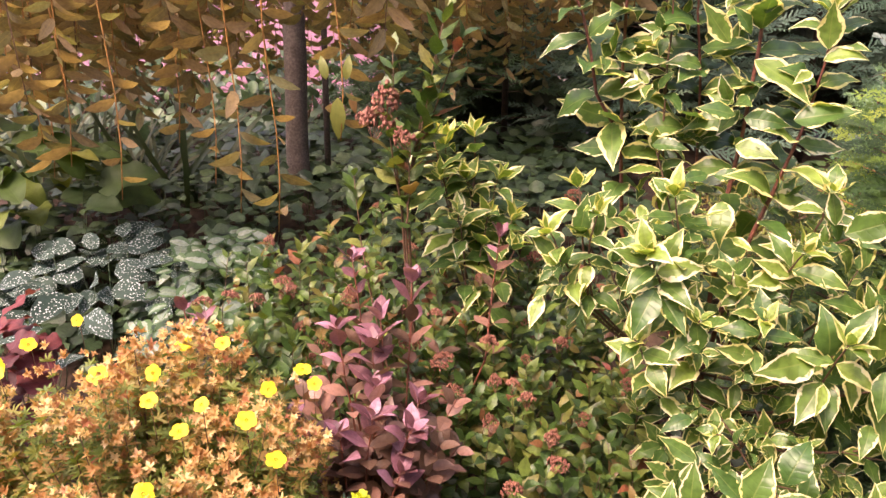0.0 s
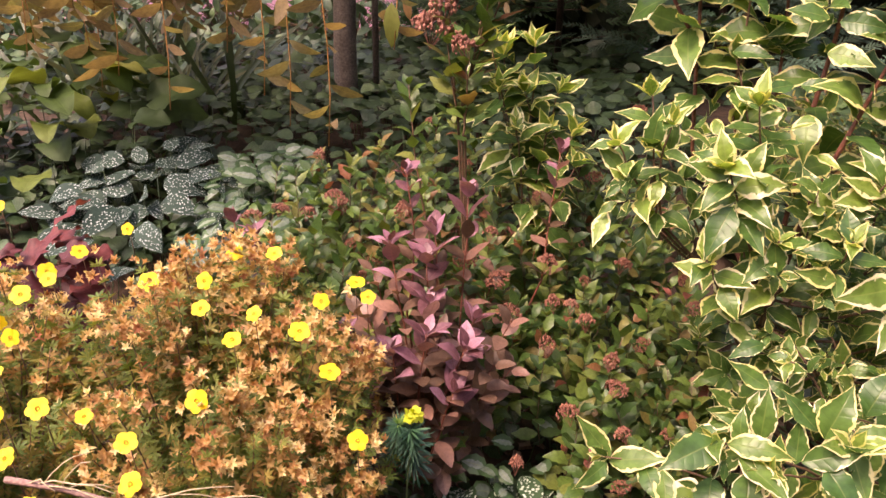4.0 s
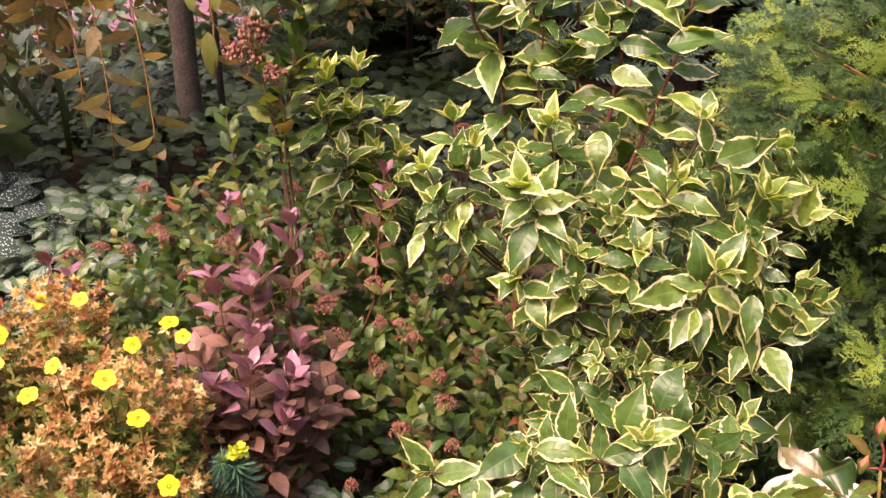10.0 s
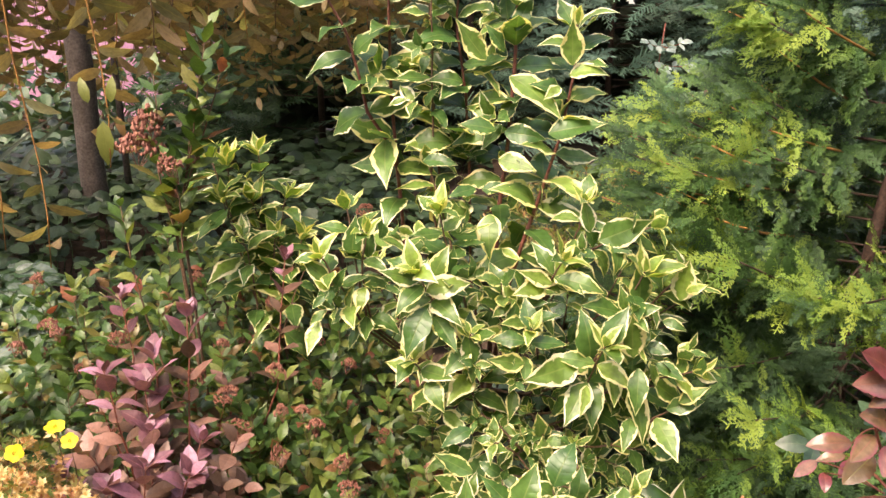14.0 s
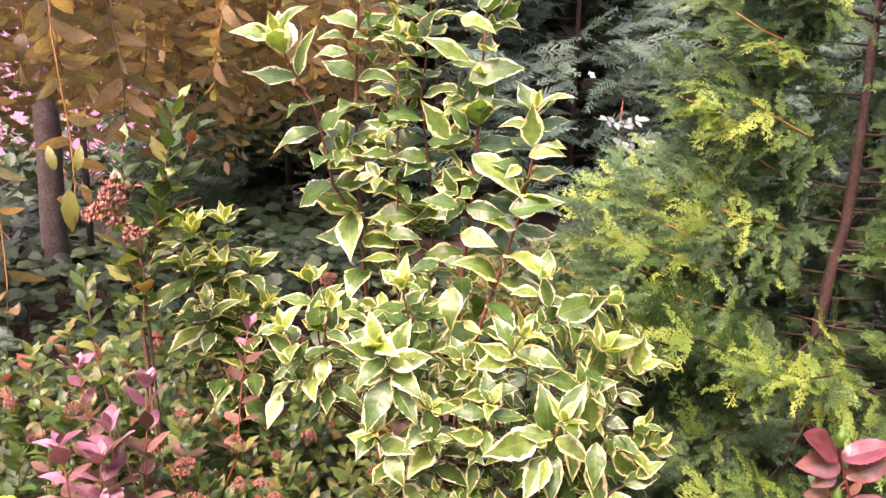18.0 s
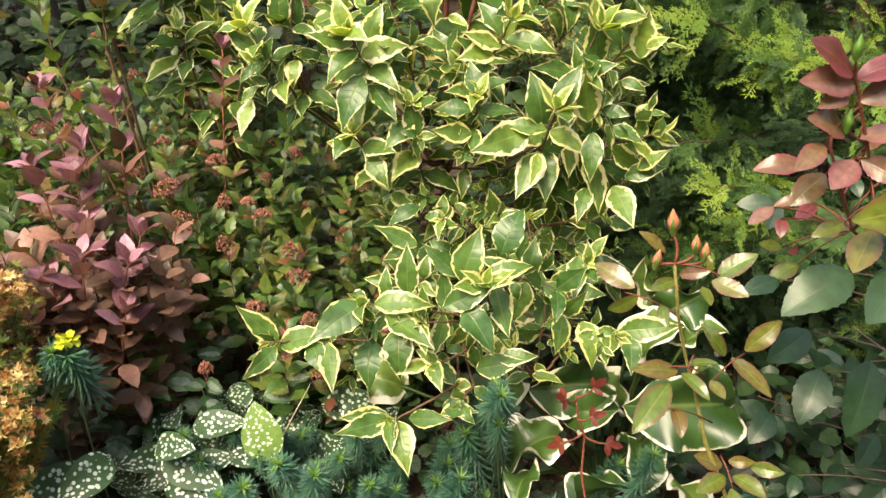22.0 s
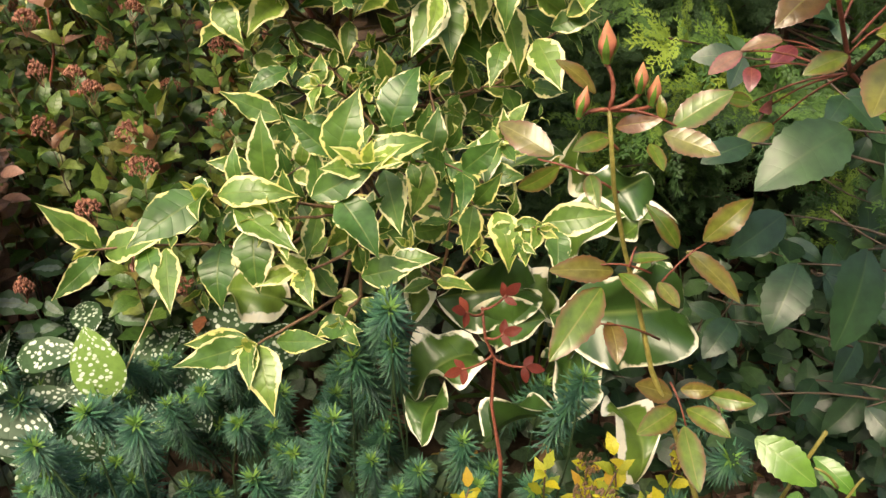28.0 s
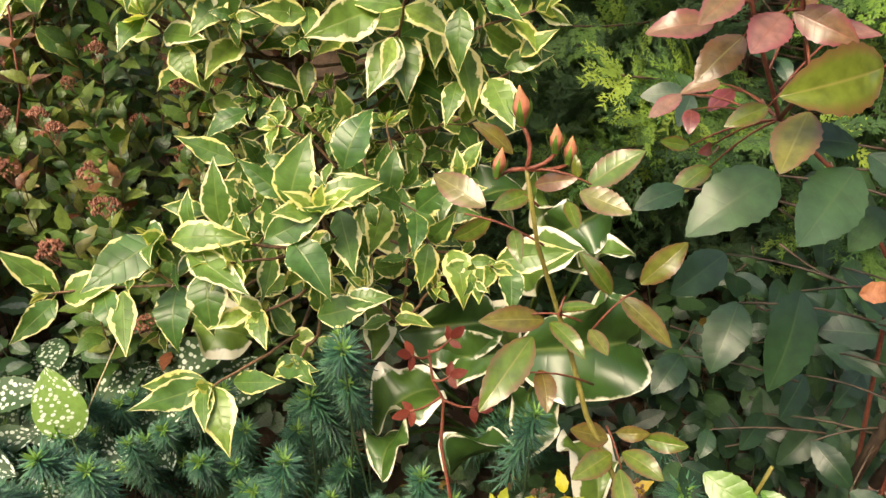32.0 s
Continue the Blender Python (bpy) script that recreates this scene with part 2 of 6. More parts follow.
def spread(name, forms, placed, material, parent, loose=250, rest="", smooth=True, near=NEAR):
    """Pieces as parts of their own, the first in line of the path loose, those behind joined. Matrices are in world space."""
    base = parent.matrix_basis.translation if parent else Vector()
    off = Matrix.Translation(-Vector(base))
    placed = sorted(((i, off @ m) for i, m in placed), key=lambda p: (p[1].translation + Vector(base) - near).length)
    meshes = [form_mesh(name, o, material, smooth) for o in forms]
    for i, m in placed[:loose]:
        ob = part(name, meshes[i], parent)
        ob.matrix_basis = m
    if len(placed) > loose:
        tagged(part(rest or name + "_mass", joined_mesh(name, forms, placed[loose:], material, smooth), parent), kind="stuff")


def lay(p, d, n, s=1.0, sx=1.0):
    """A pose with y along d and z near n."""
    y = Vector(d).normalized()
    x = y.cross(Vector(n))
    x = x.normalized() if x.length > 1e-5 else y.orthogonal().normalized()
    z = x.cross(y)
    return Matrix.Translation(p) @ Matrix((x * s * sx, y * s, z * s)).transposed().to_4x4()


def R(a, b):
    return random.uniform(a, b)


def jolt(v, k):
    return Vector(v) + Vector((R(-k, k), R(-k, k), R(-k, k)))


def leaf(L, W, nu=8, nv=4, peak=0.42, fold=0.22, droop=0.5, wave=0.0, serr=0.0, power=0.9, twist=0.0, base=0.06, tip_w=0.0, heart=0.0):
    """A leaf from its stalk along y, upper side up: folded on its midrib, bent down along its length, wavy and toothed."""
    p = math.log(0.5) / math.log(peak)
    v, uv, f = [], [], []
    y = z = 0.0
    for i in range(nu + 1):
        u = i / nu
        w = W / 2 * max(math.sin(math.pi * u**p) ** power, base * (1 - u)) if 0 < i < nu else W / 2 * (base if i == 0 else tip_w)
        th = -droop * (u - 0.25)
        if i:
            y += L / nu * math.cos(th)
            z += L / nu * math.sin(th)
        for j in range(nv + 1):
            s = 2 * j / nv - 1
            ws = w * (1 + (serr * (1 if i % 2 else -1) if abs(s) > 0.99 else 0))
            zz = z + fold * abs(s) * w + wave * W * math.sin(u * 11 + (2 if s > 0 else 0)) * s * s * (w * 2 / W) - 0.35 * fold * w * s * s
            yy = y - heart * L * s * s * (1 - u) ** 2
            a = twist * (u - 0.3)
            v.append((s * ws * math.cos(a) - (zz - z) * math.sin(a), yy, z + (zz - z) * math.cos(a) + s * ws * math.sin(a)))
            uv.append((u, j / nv))
    for i in range(nu):
        for j in range(nv):
            a = i * (nv + 1) + j
            f.append((a, a + 1, a + nv + 2, a + nv + 1))
    return Form(v, f, uv)


def tube(points, r0, r1, sides=6, bumpy=0.0):
    """A tapered round stem through the points."""
    pts = [Vector(p) for p in points]
    v, uv, f = [], [], []
    n = len(pts)
    x = None
    for i, p in enumerate(pts):
        d = (pts[min(i + 1, n - 1)] - pts[max(i - 1, 0)]).normalized()
        x = (d.orthogonal() if x is None else x - d * x.dot(d)).normalized()
        yv = d.cross(x)
        r = (r0 + (r1 - r0) * i / (n - 1)) * (1 + bumpy * R(-1, 1))
        for k in range(sides):
            a = 2 * math.pi * k / sides
            v.append(p + (x * math.cos(a) + yv * math.sin(a)) * r)
            uv.append((i / (n - 1), k / sides))
    for i in range(n - 1):
        for k in range(sides):
            a, b = i * sides + k, i * sides + (k + 1) % sides
            f.append((a, b, b + sides, a + sides))
    f.append(tuple(range(sides - 1, -1, -1)))
    f.append(tuple(range((n - 1) * sides, n * sides)))
    return Form([tuple(q) for q in v], f, uv)


def bow(a, b, lift=0.0, side=0.0, n=9, wob=0.0):
    """Points from a to b on a bow, lifted or swung to a side in the middle."""
    a, b = Vector(a), Vector(b)
    d = b - a
    s = d.cross(UP)
    s = s.normalized() if s.length > 1e-4 else Vector((1, 0, 0))
    out = []
    for i in range(n):
        u = i / (n - 1)
        q = a + d * u + (UP * lift + s * side) * math.sin(math.pi * u)
        out.append(jolt(q, wob) if 0 < i < n - 1 else q)
    return out


def on(pts, u):
    k = u * (len(pts) - 1)
    i = min(int(k), len(pts) - 2)
    return pts[i].lerp(pts[i + 1], k - i), (pts[i + 1] - pts[i]).normalized()


def fine_line(pts, n=40):
    return [on([Vector(p) for p in pts], k / n * 0.999)[0] for k in range(n + 1)]


def stem_part(pts, r0, r1, material, parent, name="stem", sides=6, bumpy=0.05):
    base = Vector(parent.location)
    return part(name, form_mesh(name, tube([p - base for p in pts], r0, r1, sides, bumpy), material), parent)


def pairs(pts, first, count, forms, size, open0=75, open1=35, phase=0.0, per=2, turn=90.0, up=0.7, last=1.0, end_size=0.6, face=(0, 0, 0), sag=0.0):
    """Leaves in pairs or whorls along a stem, crosswise, opening less to the tip."""
    out = []
    face = Vector(face)
    for k in range(count):
        u = first + (last - first) * (k / max(count - 1, 1)) ** 0.85
        p, d = on(pts, min(u, 0.999))
        x = d.orthogonal().normalized()
        y = d.cross(x)
        g = k / max(count - 1, 1)
        a = radians(open0 + (open1 - open0) * g + R(-12, 12))
        s = size * (1 + (end_size - 1) * g**2) * R(0.82, 1.15)
        for q in range(per):
            t = phase + radians(turn) * k + 2 * math.pi * q / per + R(-0.25, 0.25)
            rad = x * math.cos(t) + y * math.sin(t)
            v = rad * math.sin(a) + d * math.cos(a) - UP * sag * (1 - 0.6 * g) * R(0.4, 1.4)
            nrm = d * math.sin(a) - rad * math.cos(a) + UP * up + face
            out.append((random.randrange(len(forms)), lay(p + rad * 0.002, jolt(v, 0.12), jolt(nrm, 0.15), s, R(0.85, 1.1))))
    return out


TWIGS = {}


def twig(pts, r0, r1, material, parent, sides=4):
    """A fine twig, gathered with the others of its plant."""
    base = Vector(parent.location)
    TWIGS.setdefault((parent.name, material.name), (parent, material, []))[2].append(tube([p - base for p in pts], r0, r1, sides, 0.04))


def close_twigs():
    for parent, material, forms in TWIGS.values():
        tagged(part("twig_mass", form_mesh("twig_mass", fuse(forms), material), parent), kind="stuff")
    TWIGS.clear()


# ---- paints and surfaces ----
M_WEIGELA = margin_mat("variegated_leaf", [(0.0, (0.046, 0.12, 0.025)), (0.5, (0.078, 0.165, 0.031)), (0.85, (0.125, 0.22, 0.04)), (1.0, (0.22, 0.33, 0.055))], [(0.0, (0.76, 0.70, 0.40)), (0.5, (0.74, 0.68, 0.27)), (1.0, (0.80, 0.76, 0.55))], 0.80, 1.25, 0.36, 0.38, 0.34)
M_WEIGELA_TIP = margin_mat("young_leaf", [(0.0, (0.15, 0.26, 0.04)), (1.0, (0.24, 0.34, 0.06))], [(0.0, (0.66, 0.63, 0.20)), (1.0, (0.74, 0.71, 0.38))], 0.6, 0.8, 0.4, 0.4, 0.5)
M_HOSTA_EDGE = margin_mat("white_edged_leaf", [(0.0, (0.025, 0.065, 0.014)), (0.6, (0.05, 0.11, 0.02)), (1.0, (0.11, 0.18, 0.03))], [(0.0, (0.70, 0.66, 0.50)), (1.0, (0.80, 0.78, 0.68))], 0.85, 0.95, 0.32, 0.22, 0.3, 6.0)
M_SPIRAEA = leaf_mat("spiraea_leaf", [(0.0, (0.03, 0.075, 0.018)), (0.4, (0.06, 0.125, 0.025)), (0.7, (0.11, 0.175, 0.036)), (0.88, (0.18, 0.21, 0.05)), (0.96, (0.19, 0.12, 0.045)), (1.0, (0.24, 0.06, 0.04))], 0.38, 0.30, 0.4, 6.0, None, 0.5)
M_PURPLE = leaf_mat("purple_leaf", [(0.0, (0.11, 0.045, 0.052)), (0.4, (0.20, 0.085, 0.105)), (0.75, (0.33, 0.16, 0.21)), (1.0, (0.45, 0.25, 0.32))], 0.4, 0.25, 0.35, 7.0, (0.26, 0.11, 0.11))
M_BRONZE = leaf_mat("bronze_leaf", [(0.0, (0.07, 0.042, 0.028)), (0.4, (0.14, 0.08, 0.052)), (0.75, (0.22, 0.115, 0.085)), (1.0, (0.30, 0.16, 0.12))], 0.45, 0.25, 0.3, 7.0)
M_POT_LEAF = leaf_mat("potentilla_leaf", [(0.0, (0.09, 0.15, 0.025)), (0.45, (0.16, 0.21, 0.035)), (0.75, (0.27, 0.21, 0.05)), (1.0, (0.36, 0.19, 0.06))], 0.55, 0.35, 0.2)
M_CALYX = leaf_mat("dry_calyx", [(0.0, (0.36, 0.17, 0.06)), (0.25, (0.50, 0.28, 0.11)), (0.6, (0.65, 0.46, 0.20)), (0.88, (0.82, 0.69, 0.38)), (0.95, (0.52, 0.25, 0.13)), (1.0, (0.34, 0.12, 0.06))], 0.7, 0.4, 0.2)
M_YELLOW = leaf_mat("yellow_petal", [(0.0, (0.85, 0.62, 0.015)), (1.0, (0.92, 0.74, 0.03))], 0.5, 0.35, 0.08)
M_PISTIL = leaf_mat("flower_centre", [(0.0, (0.75, 0.45, 0.02)), (1.0, (0.8, 0.5, 0.03))], 0.7, 0.1, 0.3)
M_SEED = leaf_mat("seed_head", [(0.0, (0.15, 0.055, 0.035)), (0.5, (0.24, 0.09, 0.06)), (1.0, (0.33, 0.15, 0.095))], 0.8, 0.1, 0.2)
M_WILLOW = leaf_mat("willow_leaf", [(0.0, (0.16, 0.16, 0.08)), (0.3, (0.23, 0.18, 0.10)), (0.6, (0.29, 0.20, 0.115)), (0.8, (0.35, 0.25, 0.13)), (1.0, (0.30, 0.30, 0.15))], 0.5, 0.45, 0.4, 8.0, (0.33, 0.25, 0.10))
M_IVY = leaf_mat("ground_cover_leaf", [(0.0, (0.024, 0.05, 0.022)), (0.6, (0.04, 0.082, 0.032)), (1.0, (0.075, 0.13, 0.045))], 0.5, 0.2, 0.4)
M_HEDGE = leaf_mat("hedge_leaf", [(0.0, (0.042, 0.048, 0.036)), (1.0, (0.08, 0.095, 0.06))], 0.85, 0.15, 0.3, spec=0.15)
M_SILVER = margin_mat("silver_leaf", [(0.0, (0.11, 0.16, 0.12)), (1.0, (0.22, 0.28, 0.22))], [(0.0, (0.03, 0.08, 0.03)), (1.0, (0.06, 0.125, 0.045))], 0.48, 0.6, 0.5, 0.15, 0.4, 5.0)
M_SPOT = spot_mat("spotted_leaf", [(0.0, (0.025, 0.06, 0.03)), (1.0, (0.045, 0.10, 0.035))])
M_SPOT_GREY = spot_mat("grey_spotted_leaf", [(0.0, (0.018, 0.044, 0.034)), (1.0, (0.036, 0.07, 0.054))], 9.0, 0.27, (0.42, 0.49, 0.48), 0.75)
M_SPOT_LIGHT = spot_mat("light_spotted_leaf", [(0.0, (0.13, 0.24, 0.05)), (1.0, (0.17, 0.28, 0.07))], 8.0, 0.32)
M_HOSTA = leaf_mat("hosta_leaf", [(0.0, (0.03, 0.06, 0.018)), (0.6, (0.06, 0.11, 0.025)), (0.9, (0.13, 0.17, 0.035)), (1.0, (0.24, 0.25, 0.06))], 0.6, 0.3, 0.3, 5.0, spec=0.3)
M_GRASS = leaf_mat("grass_blade", [(0.0, (0.03, 0.055, 0.022)), (0.7, (0.06, 0.09, 0.035)), (1.0, (0.14, 0.15, 0.07))], 0.5, 0.3, 0.2, 1.0)
M_HEUCHERA = leaf_mat("heuchera_leaf", [(0.0, (0.06, 0.016, 0.02)), (1.0, (0.17, 0.04, 0.04))], 0.55, 0.25, 0.5, 5.0, spec=0.35)
M_EUPHORBIA = leaf_mat("spurge_needle", [(0.0, (0.012, 0.055, 0.036)), (0.5, (0.024, 0.095, 0.055)), (1.0, (0.055, 0.16, 0.075))], 0.5, 0.2, 0.15)
M_EUPH_TIP = leaf_mat("spurge_young_needle", [(0.0, (0.10, 0.24, 0.06)), (1.0, (0.20, 0.34, 0.07))], 0.5, 0.3, 0.1)
M_ROSE = leaf_mat("rose_leaf_green", [(0.0, (0.009, 0.028, 0.012)), (0.6, (0.017, 0.046, 0.018)), (1.0, (0.036, 0.078, 0.026))], 0.40, 0.1, 0.4, 7.0, (0.04, 0.07, 0.025), 0.4, bump_d=0.0002)
M_ROSE_OLIVE = leaf_mat("rose_leaf_olive", [(0.0, (0.07, 0.13, 0.018)), (0.5, (0.115, 0.15, 0.022)), (0.85, (0.13, 0.11, 0.026)), (1.0, (0.13, 0.06, 0.028))], 0.24, 0.24, 0.4, 6.0, (0.20, 0.18, 0.05), 0.5, None, (0.13, 0.055, 0.03), bump_d=0.0002)
M_ROSE_RED = leaf_mat("rose_leaf_red", [(0.0, (0.12, 0.018, 0.024)), (0.3, (0.17, 0.05, 0.045)), (0.65, (0.17, 0.11, 0.05)), (1.0, (0.25, 0.12, 0.11))], 0.28, 0.26, 0.45, 6.0, (0.24, 0.09, 0.06), 0.5, None, (0.21, 0.05, 0.065), bump_d=0.0002)
M_ROSE_LIGHT = leaf_mat("rose_leaf_light", [(0.0, (0.075, 0.185, 0.028)), (1.0, (0.12, 0.24, 0.04))], 0.28, 0.3, 0.2, 6.0, (0.2, 0.3, 0.09), bump_d=0.0003)
M_BLUE_ROSE = leaf_mat("grey_rose_leaf", [(0.0, (0.10, 0.16, 0.13)), (1.0, (0.24, 0.30, 0.26))], 0.4, 0.25, 0.2)
M_GOLD = leaf_mat("golden_spiraea_leaf", [(0.0, (0.14, 0.22, 0.03)), (0.4, (0.30, 0.32, 0.03)), (0.8, (0.48, 0.42, 0.03)), (1.0, (0.40, 0.20, 0.04))], 0.5, 0.35, 0.2)
M_BERBERIS = leaf_mat("barberry_leaf", [(0.0, (0.12, 0.16, 0.03)), (0.6, (0.20, 0.22, 0.05)), (1.0, (0.28, 0.14, 0.06))], 0.5, 0.3, 0.2)
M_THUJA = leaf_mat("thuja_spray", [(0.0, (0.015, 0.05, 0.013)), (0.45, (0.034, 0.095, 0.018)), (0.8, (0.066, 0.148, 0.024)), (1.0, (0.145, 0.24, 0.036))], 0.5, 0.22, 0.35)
M_THUJA_TIP = leaf_mat("golden_thuja_spray", [(0.0, (0.12, 0.23, 0.03)), (1.0, (0.26, 0.36, 0.055))], 0.45, 0.35, 0.25)
# darker thuja green, with the shade on low and back conifers put into it
M_THUJA_SHADED = leaf_mat("shaded_thuja_spray", [(0.0, (0.024, 0.07, 0.026)), (0.7, (0.042, 0.10, 0.035)), (1.0, (0.07, 0.14, 0.045))], 0.55, 0.15, 0.3)
M_THUJA_SOFT = leaf_mat("soft_thuja_spray", [(0.0, (0.04, 0.115, 0.05)), (0.6, (0.075, 0.175, 0.075)), (1.0, (0.14, 0.25, 0.10))], 0.5, 0.22, 0.3)
M_CYPRESS = leaf_mat("blue_cypress_spray", [(0.0, (0.04, 0.09, 0.06)), (0.7, (0.065, 0.13, 0.085)), (1.0, (0.11, 0.18, 0.115))], 0.6, 0.2, 0.2)
M_BARK = bark_mat("willow_bark", (0.07, 0.055, 0.045), (0.16, 0.13, 0.11))
M_STAKE = bark_mat("stake_wood", (0.05, 0.04, 0.035), (0.12, 0.09, 0.08))
M_TWIG = bark_mat("orange_twig", (0.24, 0.11, 0.03), (0.40, 0.20, 0.06), 300.0, 0.5)
M_RED_STEM = bark_mat("red_stem", (0.10, 0.03, 0.02), (0.20, 0.06, 0.035), 300.0, 0.5)
M_RED_BARK = bark_mat("red_brown_bark", (0.10, 0.035, 0.025), (0.20, 0.075, 0.05), 200.0, 0.5)
M_BROWN_STEM = bark_mat("brown_stem", (0.07, 0.04, 0.025), (0.16, 0.09, 0.05), 250.0, 0.6)
M_DARK_STEM = bark_mat("dark_rose_stem", (0.03, 0.022, 0.016), (0.09, 0.06, 0.04), 90.0, 0.5)
M_GREEN_STEM = bark_mat("green_rose_stem", (0.14, 0.13, 0.03), (0.24, 0.20, 0.06), 200.0, 0.4)
M_THUJA_BARK = bark_mat("thuja_bark", (0.03, 0.02, 0.015), (0.085, 0.05, 0.036), 150.0)
M_STRAW = bark_mat("straw", (0.35, 0.28, 0.16), (0.55, 0.46, 0.30), 200.0)
M_RED_SHOOT = leaf_mat("red_shoot_leaf", [(0.0, (0.08, 0.012, 0.010)), (1.0, (0.17, 0.035, 0.02))], 0.55, 0.25, 0.3, spec=0.25, bump_d=0.0001)
M_DEAD_WOOD = bark_mat("dead_wood", (0.16, 0.09, 0.08), (0.32, 0.20, 0.17), 200.0)
M_DEAD_LEAF = leaf_mat("dead_leaf_brown", [(0.0, (0.30, 0.11, 0.05)), (1.0, (0.36, 0.15, 0.07))], 0.6, 0.25, 0.35)
M_FALLEN = leaf_mat("fallen_leaf", [(0.0, (0.10, 0.05, 0.03)), (0.5, (0.24, 0.14, 0.07)), (0.8, (0.50, 0.36, 0.06)), (1.0, (0.40, 0.30, 0.22))], 0.6, 0.2, 0.35)
M_BUD = leaf_mat("rose_bud_petal", [(0.0, (0.50, 0.14, 0.12)), (1.0, (0.58, 0.22, 0.15))], 0.42, 0.25, 0.5, 1.0, None, 0.5, (0.62, 0.33, 0.12), bump_d=0.0003)


def ground_mat():
    m, t = nt("bark_mulch_soil")
    a, b = tex(t, 35.0, 6.0), tex(t, 6.0, 3.0)
    col = mixc(t, b, ramp(t, a, [(0.35, (0.03, 0.02, 0.014)), (0.6, (0.09, 0.055, 0.035)), (0.8, (0.17, 0.11, 0.07))]), (0.05, 0.035, 0.025))
    finish(t, col, 0.9, 0.0, a, 0.01, 0.2)
    return m


def plaster_mat():
    m, t = nt("pink_plaster")
    a, b = tex(t, 3.0, 5.0), tex(t, 60.0, 4.0)
    col = mixc(t, 0.4, ramp(t, a, [(0.3, (0.34, 0.17, 0.24)), (0.7, (0.46, 0.25, 0.32))]), ramp(t, b, [(0.3, (0.6, 0.6, 0.6)), (0.7, (1.3, 1.3, 1.3))]), "MULTIPLY")
    finish(t, col, 0.9, 0.0, b, 0.003, 0.2)
    return m


def chip_mat():
    m, t = nt("bark_chip")
    col = mixc(t, 0.5, ramp(t, rnd(t), [(0.0, (0.06, 0.035, 0.025)), (0.6, (0.14, 0.08, 0.06)), (1.0, (0.28, 0.19, 0.15))]), ramp(t, tex(t, 150.0), [(0.3, (0.4, 0.4, 0.4)), (0.7, (1.6, 1.6, 1.6))]), "MULTIPLY")
    finish(t, col, 0.85, 0.0, tex(t, 200.0), 0.002, 0.2)
    return m


# ---- the ground, the pink wall and an added skylight blocker ----
def ground_z(x, y):
    """The bed rises gently to the back and levels out."""
    k = min(max((y - 0.75) / 2.5, 0.0), 1.0)
    return 0.55 * k * k * (3 - 2 * k) * 0.95 + 0.02 * noise.noise((x * 1.7, y * 1.7, 0)) * min(k * 4, 1)


def build_ground():
    xs = np.concatenate([[-300, -80, -25, -10], np.linspace(-5, 6, 90), [11, 26, 80, 300]])
    ys = np.concatenate([[-300, -80, -20, -6], np.linspace(-2, 9, 90), [14, 30, 90, 300]])
    v = []
    for y in ys:
        for x in xs:
            fine = 0.012 * noise.noise((x * 9, y * 9, 3)) if -4 < x < 5 and -1.5 < y < 8 else 0
            v.append((x, y, ground_z(x, y) + fine))
    n = len(xs)
    f = [(j * n + i, j * n + i + 1, (j + 1) * n + i + 1, (j + 1) * n + i) for j in range(len(ys) - 1) for i in range(n - 1)]
    tagged(new("ground", form_mesh("ground", Form(v, f), ground_mat())), "dark brown soil of the bed under bark mulch", "ground", kind="structure")


def build_wall():
    v, f = [], []
    for x in (-9.0, -0.3):
        for y in (6.9, 7.15):
            for z in (0.3, 2.6):
                v.append((x, y, z))
    f = [(0, 1, 3, 2), (4, 6, 7, 5), (0, 4, 5, 1), (2, 3, 7, 6), (1, 5, 7, 3), (0, 2, 6, 4)]
    tagged(new("wall_north", form_mesh("wall_north", Form(v, f), plaster_mat(), False)), "pale pink plastered wall beyond the garden", "wall", kind="structure")


# unseen wall, added behind the camera to keep low skylight off the bed
def build_skylight_blocker():
    v = [(x, y, z) for x in (-9.0, 9.0) for y in (-2.45, -2.2) for z in (-0.1, 3.6)]
    f = [(0, 1, 3, 2), (4, 6, 7, 5), (0, 4, 5, 1), (2, 3, 7, 6), (1, 5, 7, 3), (0, 2, 6, 4)]
    tagged(new("wall_south", form_mesh("wall_south", Form(v, f), bark_mat("blocker_brown", (0.10, 0.075, 0.055), (0.18, 0.14, 0.10), 8.0), False)), "unseen plain brown wall added behind the path to block low skylight", "wall", kind="structure")


build_ground()
build_wall()
build_skylight_blocker()

# ---- leaf shapes, one metre long or as stated ----
WEIGELA_LEAVES = [leaf(1, 0.50, 12, 4, 0.37, 0.28, d, w, 0.035, 1.25, tw) for d, w, tw in ((0.5, 0.05, 0.15), (1.0, 0.08, -0.4), (0.2, 0.06, 0.4), (1.5, 0.05, 0.1), (-0.3, 0.09, -0.5), (0.8, 0.10, 0.6))]
SPIRAEA_LEAVES = [leaf(1, 0.50, 8, 2, 0.40, f, d, 0.0, 0.10, 1.1, tw) for d, tw, f in ((0.3, 0.3, 0.2), (0.9, -0.5, 0.35), (-0.3, 0.5, 0.3), (1.3, 0.2, 0.45))]
PURPLE_LEAVES = [leaf(1, 0.56, 8, 4, 0.42, 0.26, d, 0.03, 0.03, 0.85, tw) for d, tw in ((0.4, 0.1), (0.9, -0.2), (0.1, 0.3))]
WILLOW_LEAVES = [leaf(1, 0.36, 7, 2, 0.42, 0.2, d, 0.0, 0.05, 0.85, tw * 0.5) for d, tw in ((0.5, 0.4), (1.0, -0.5), (0.1, 0.9), (1.5, 0.2))]
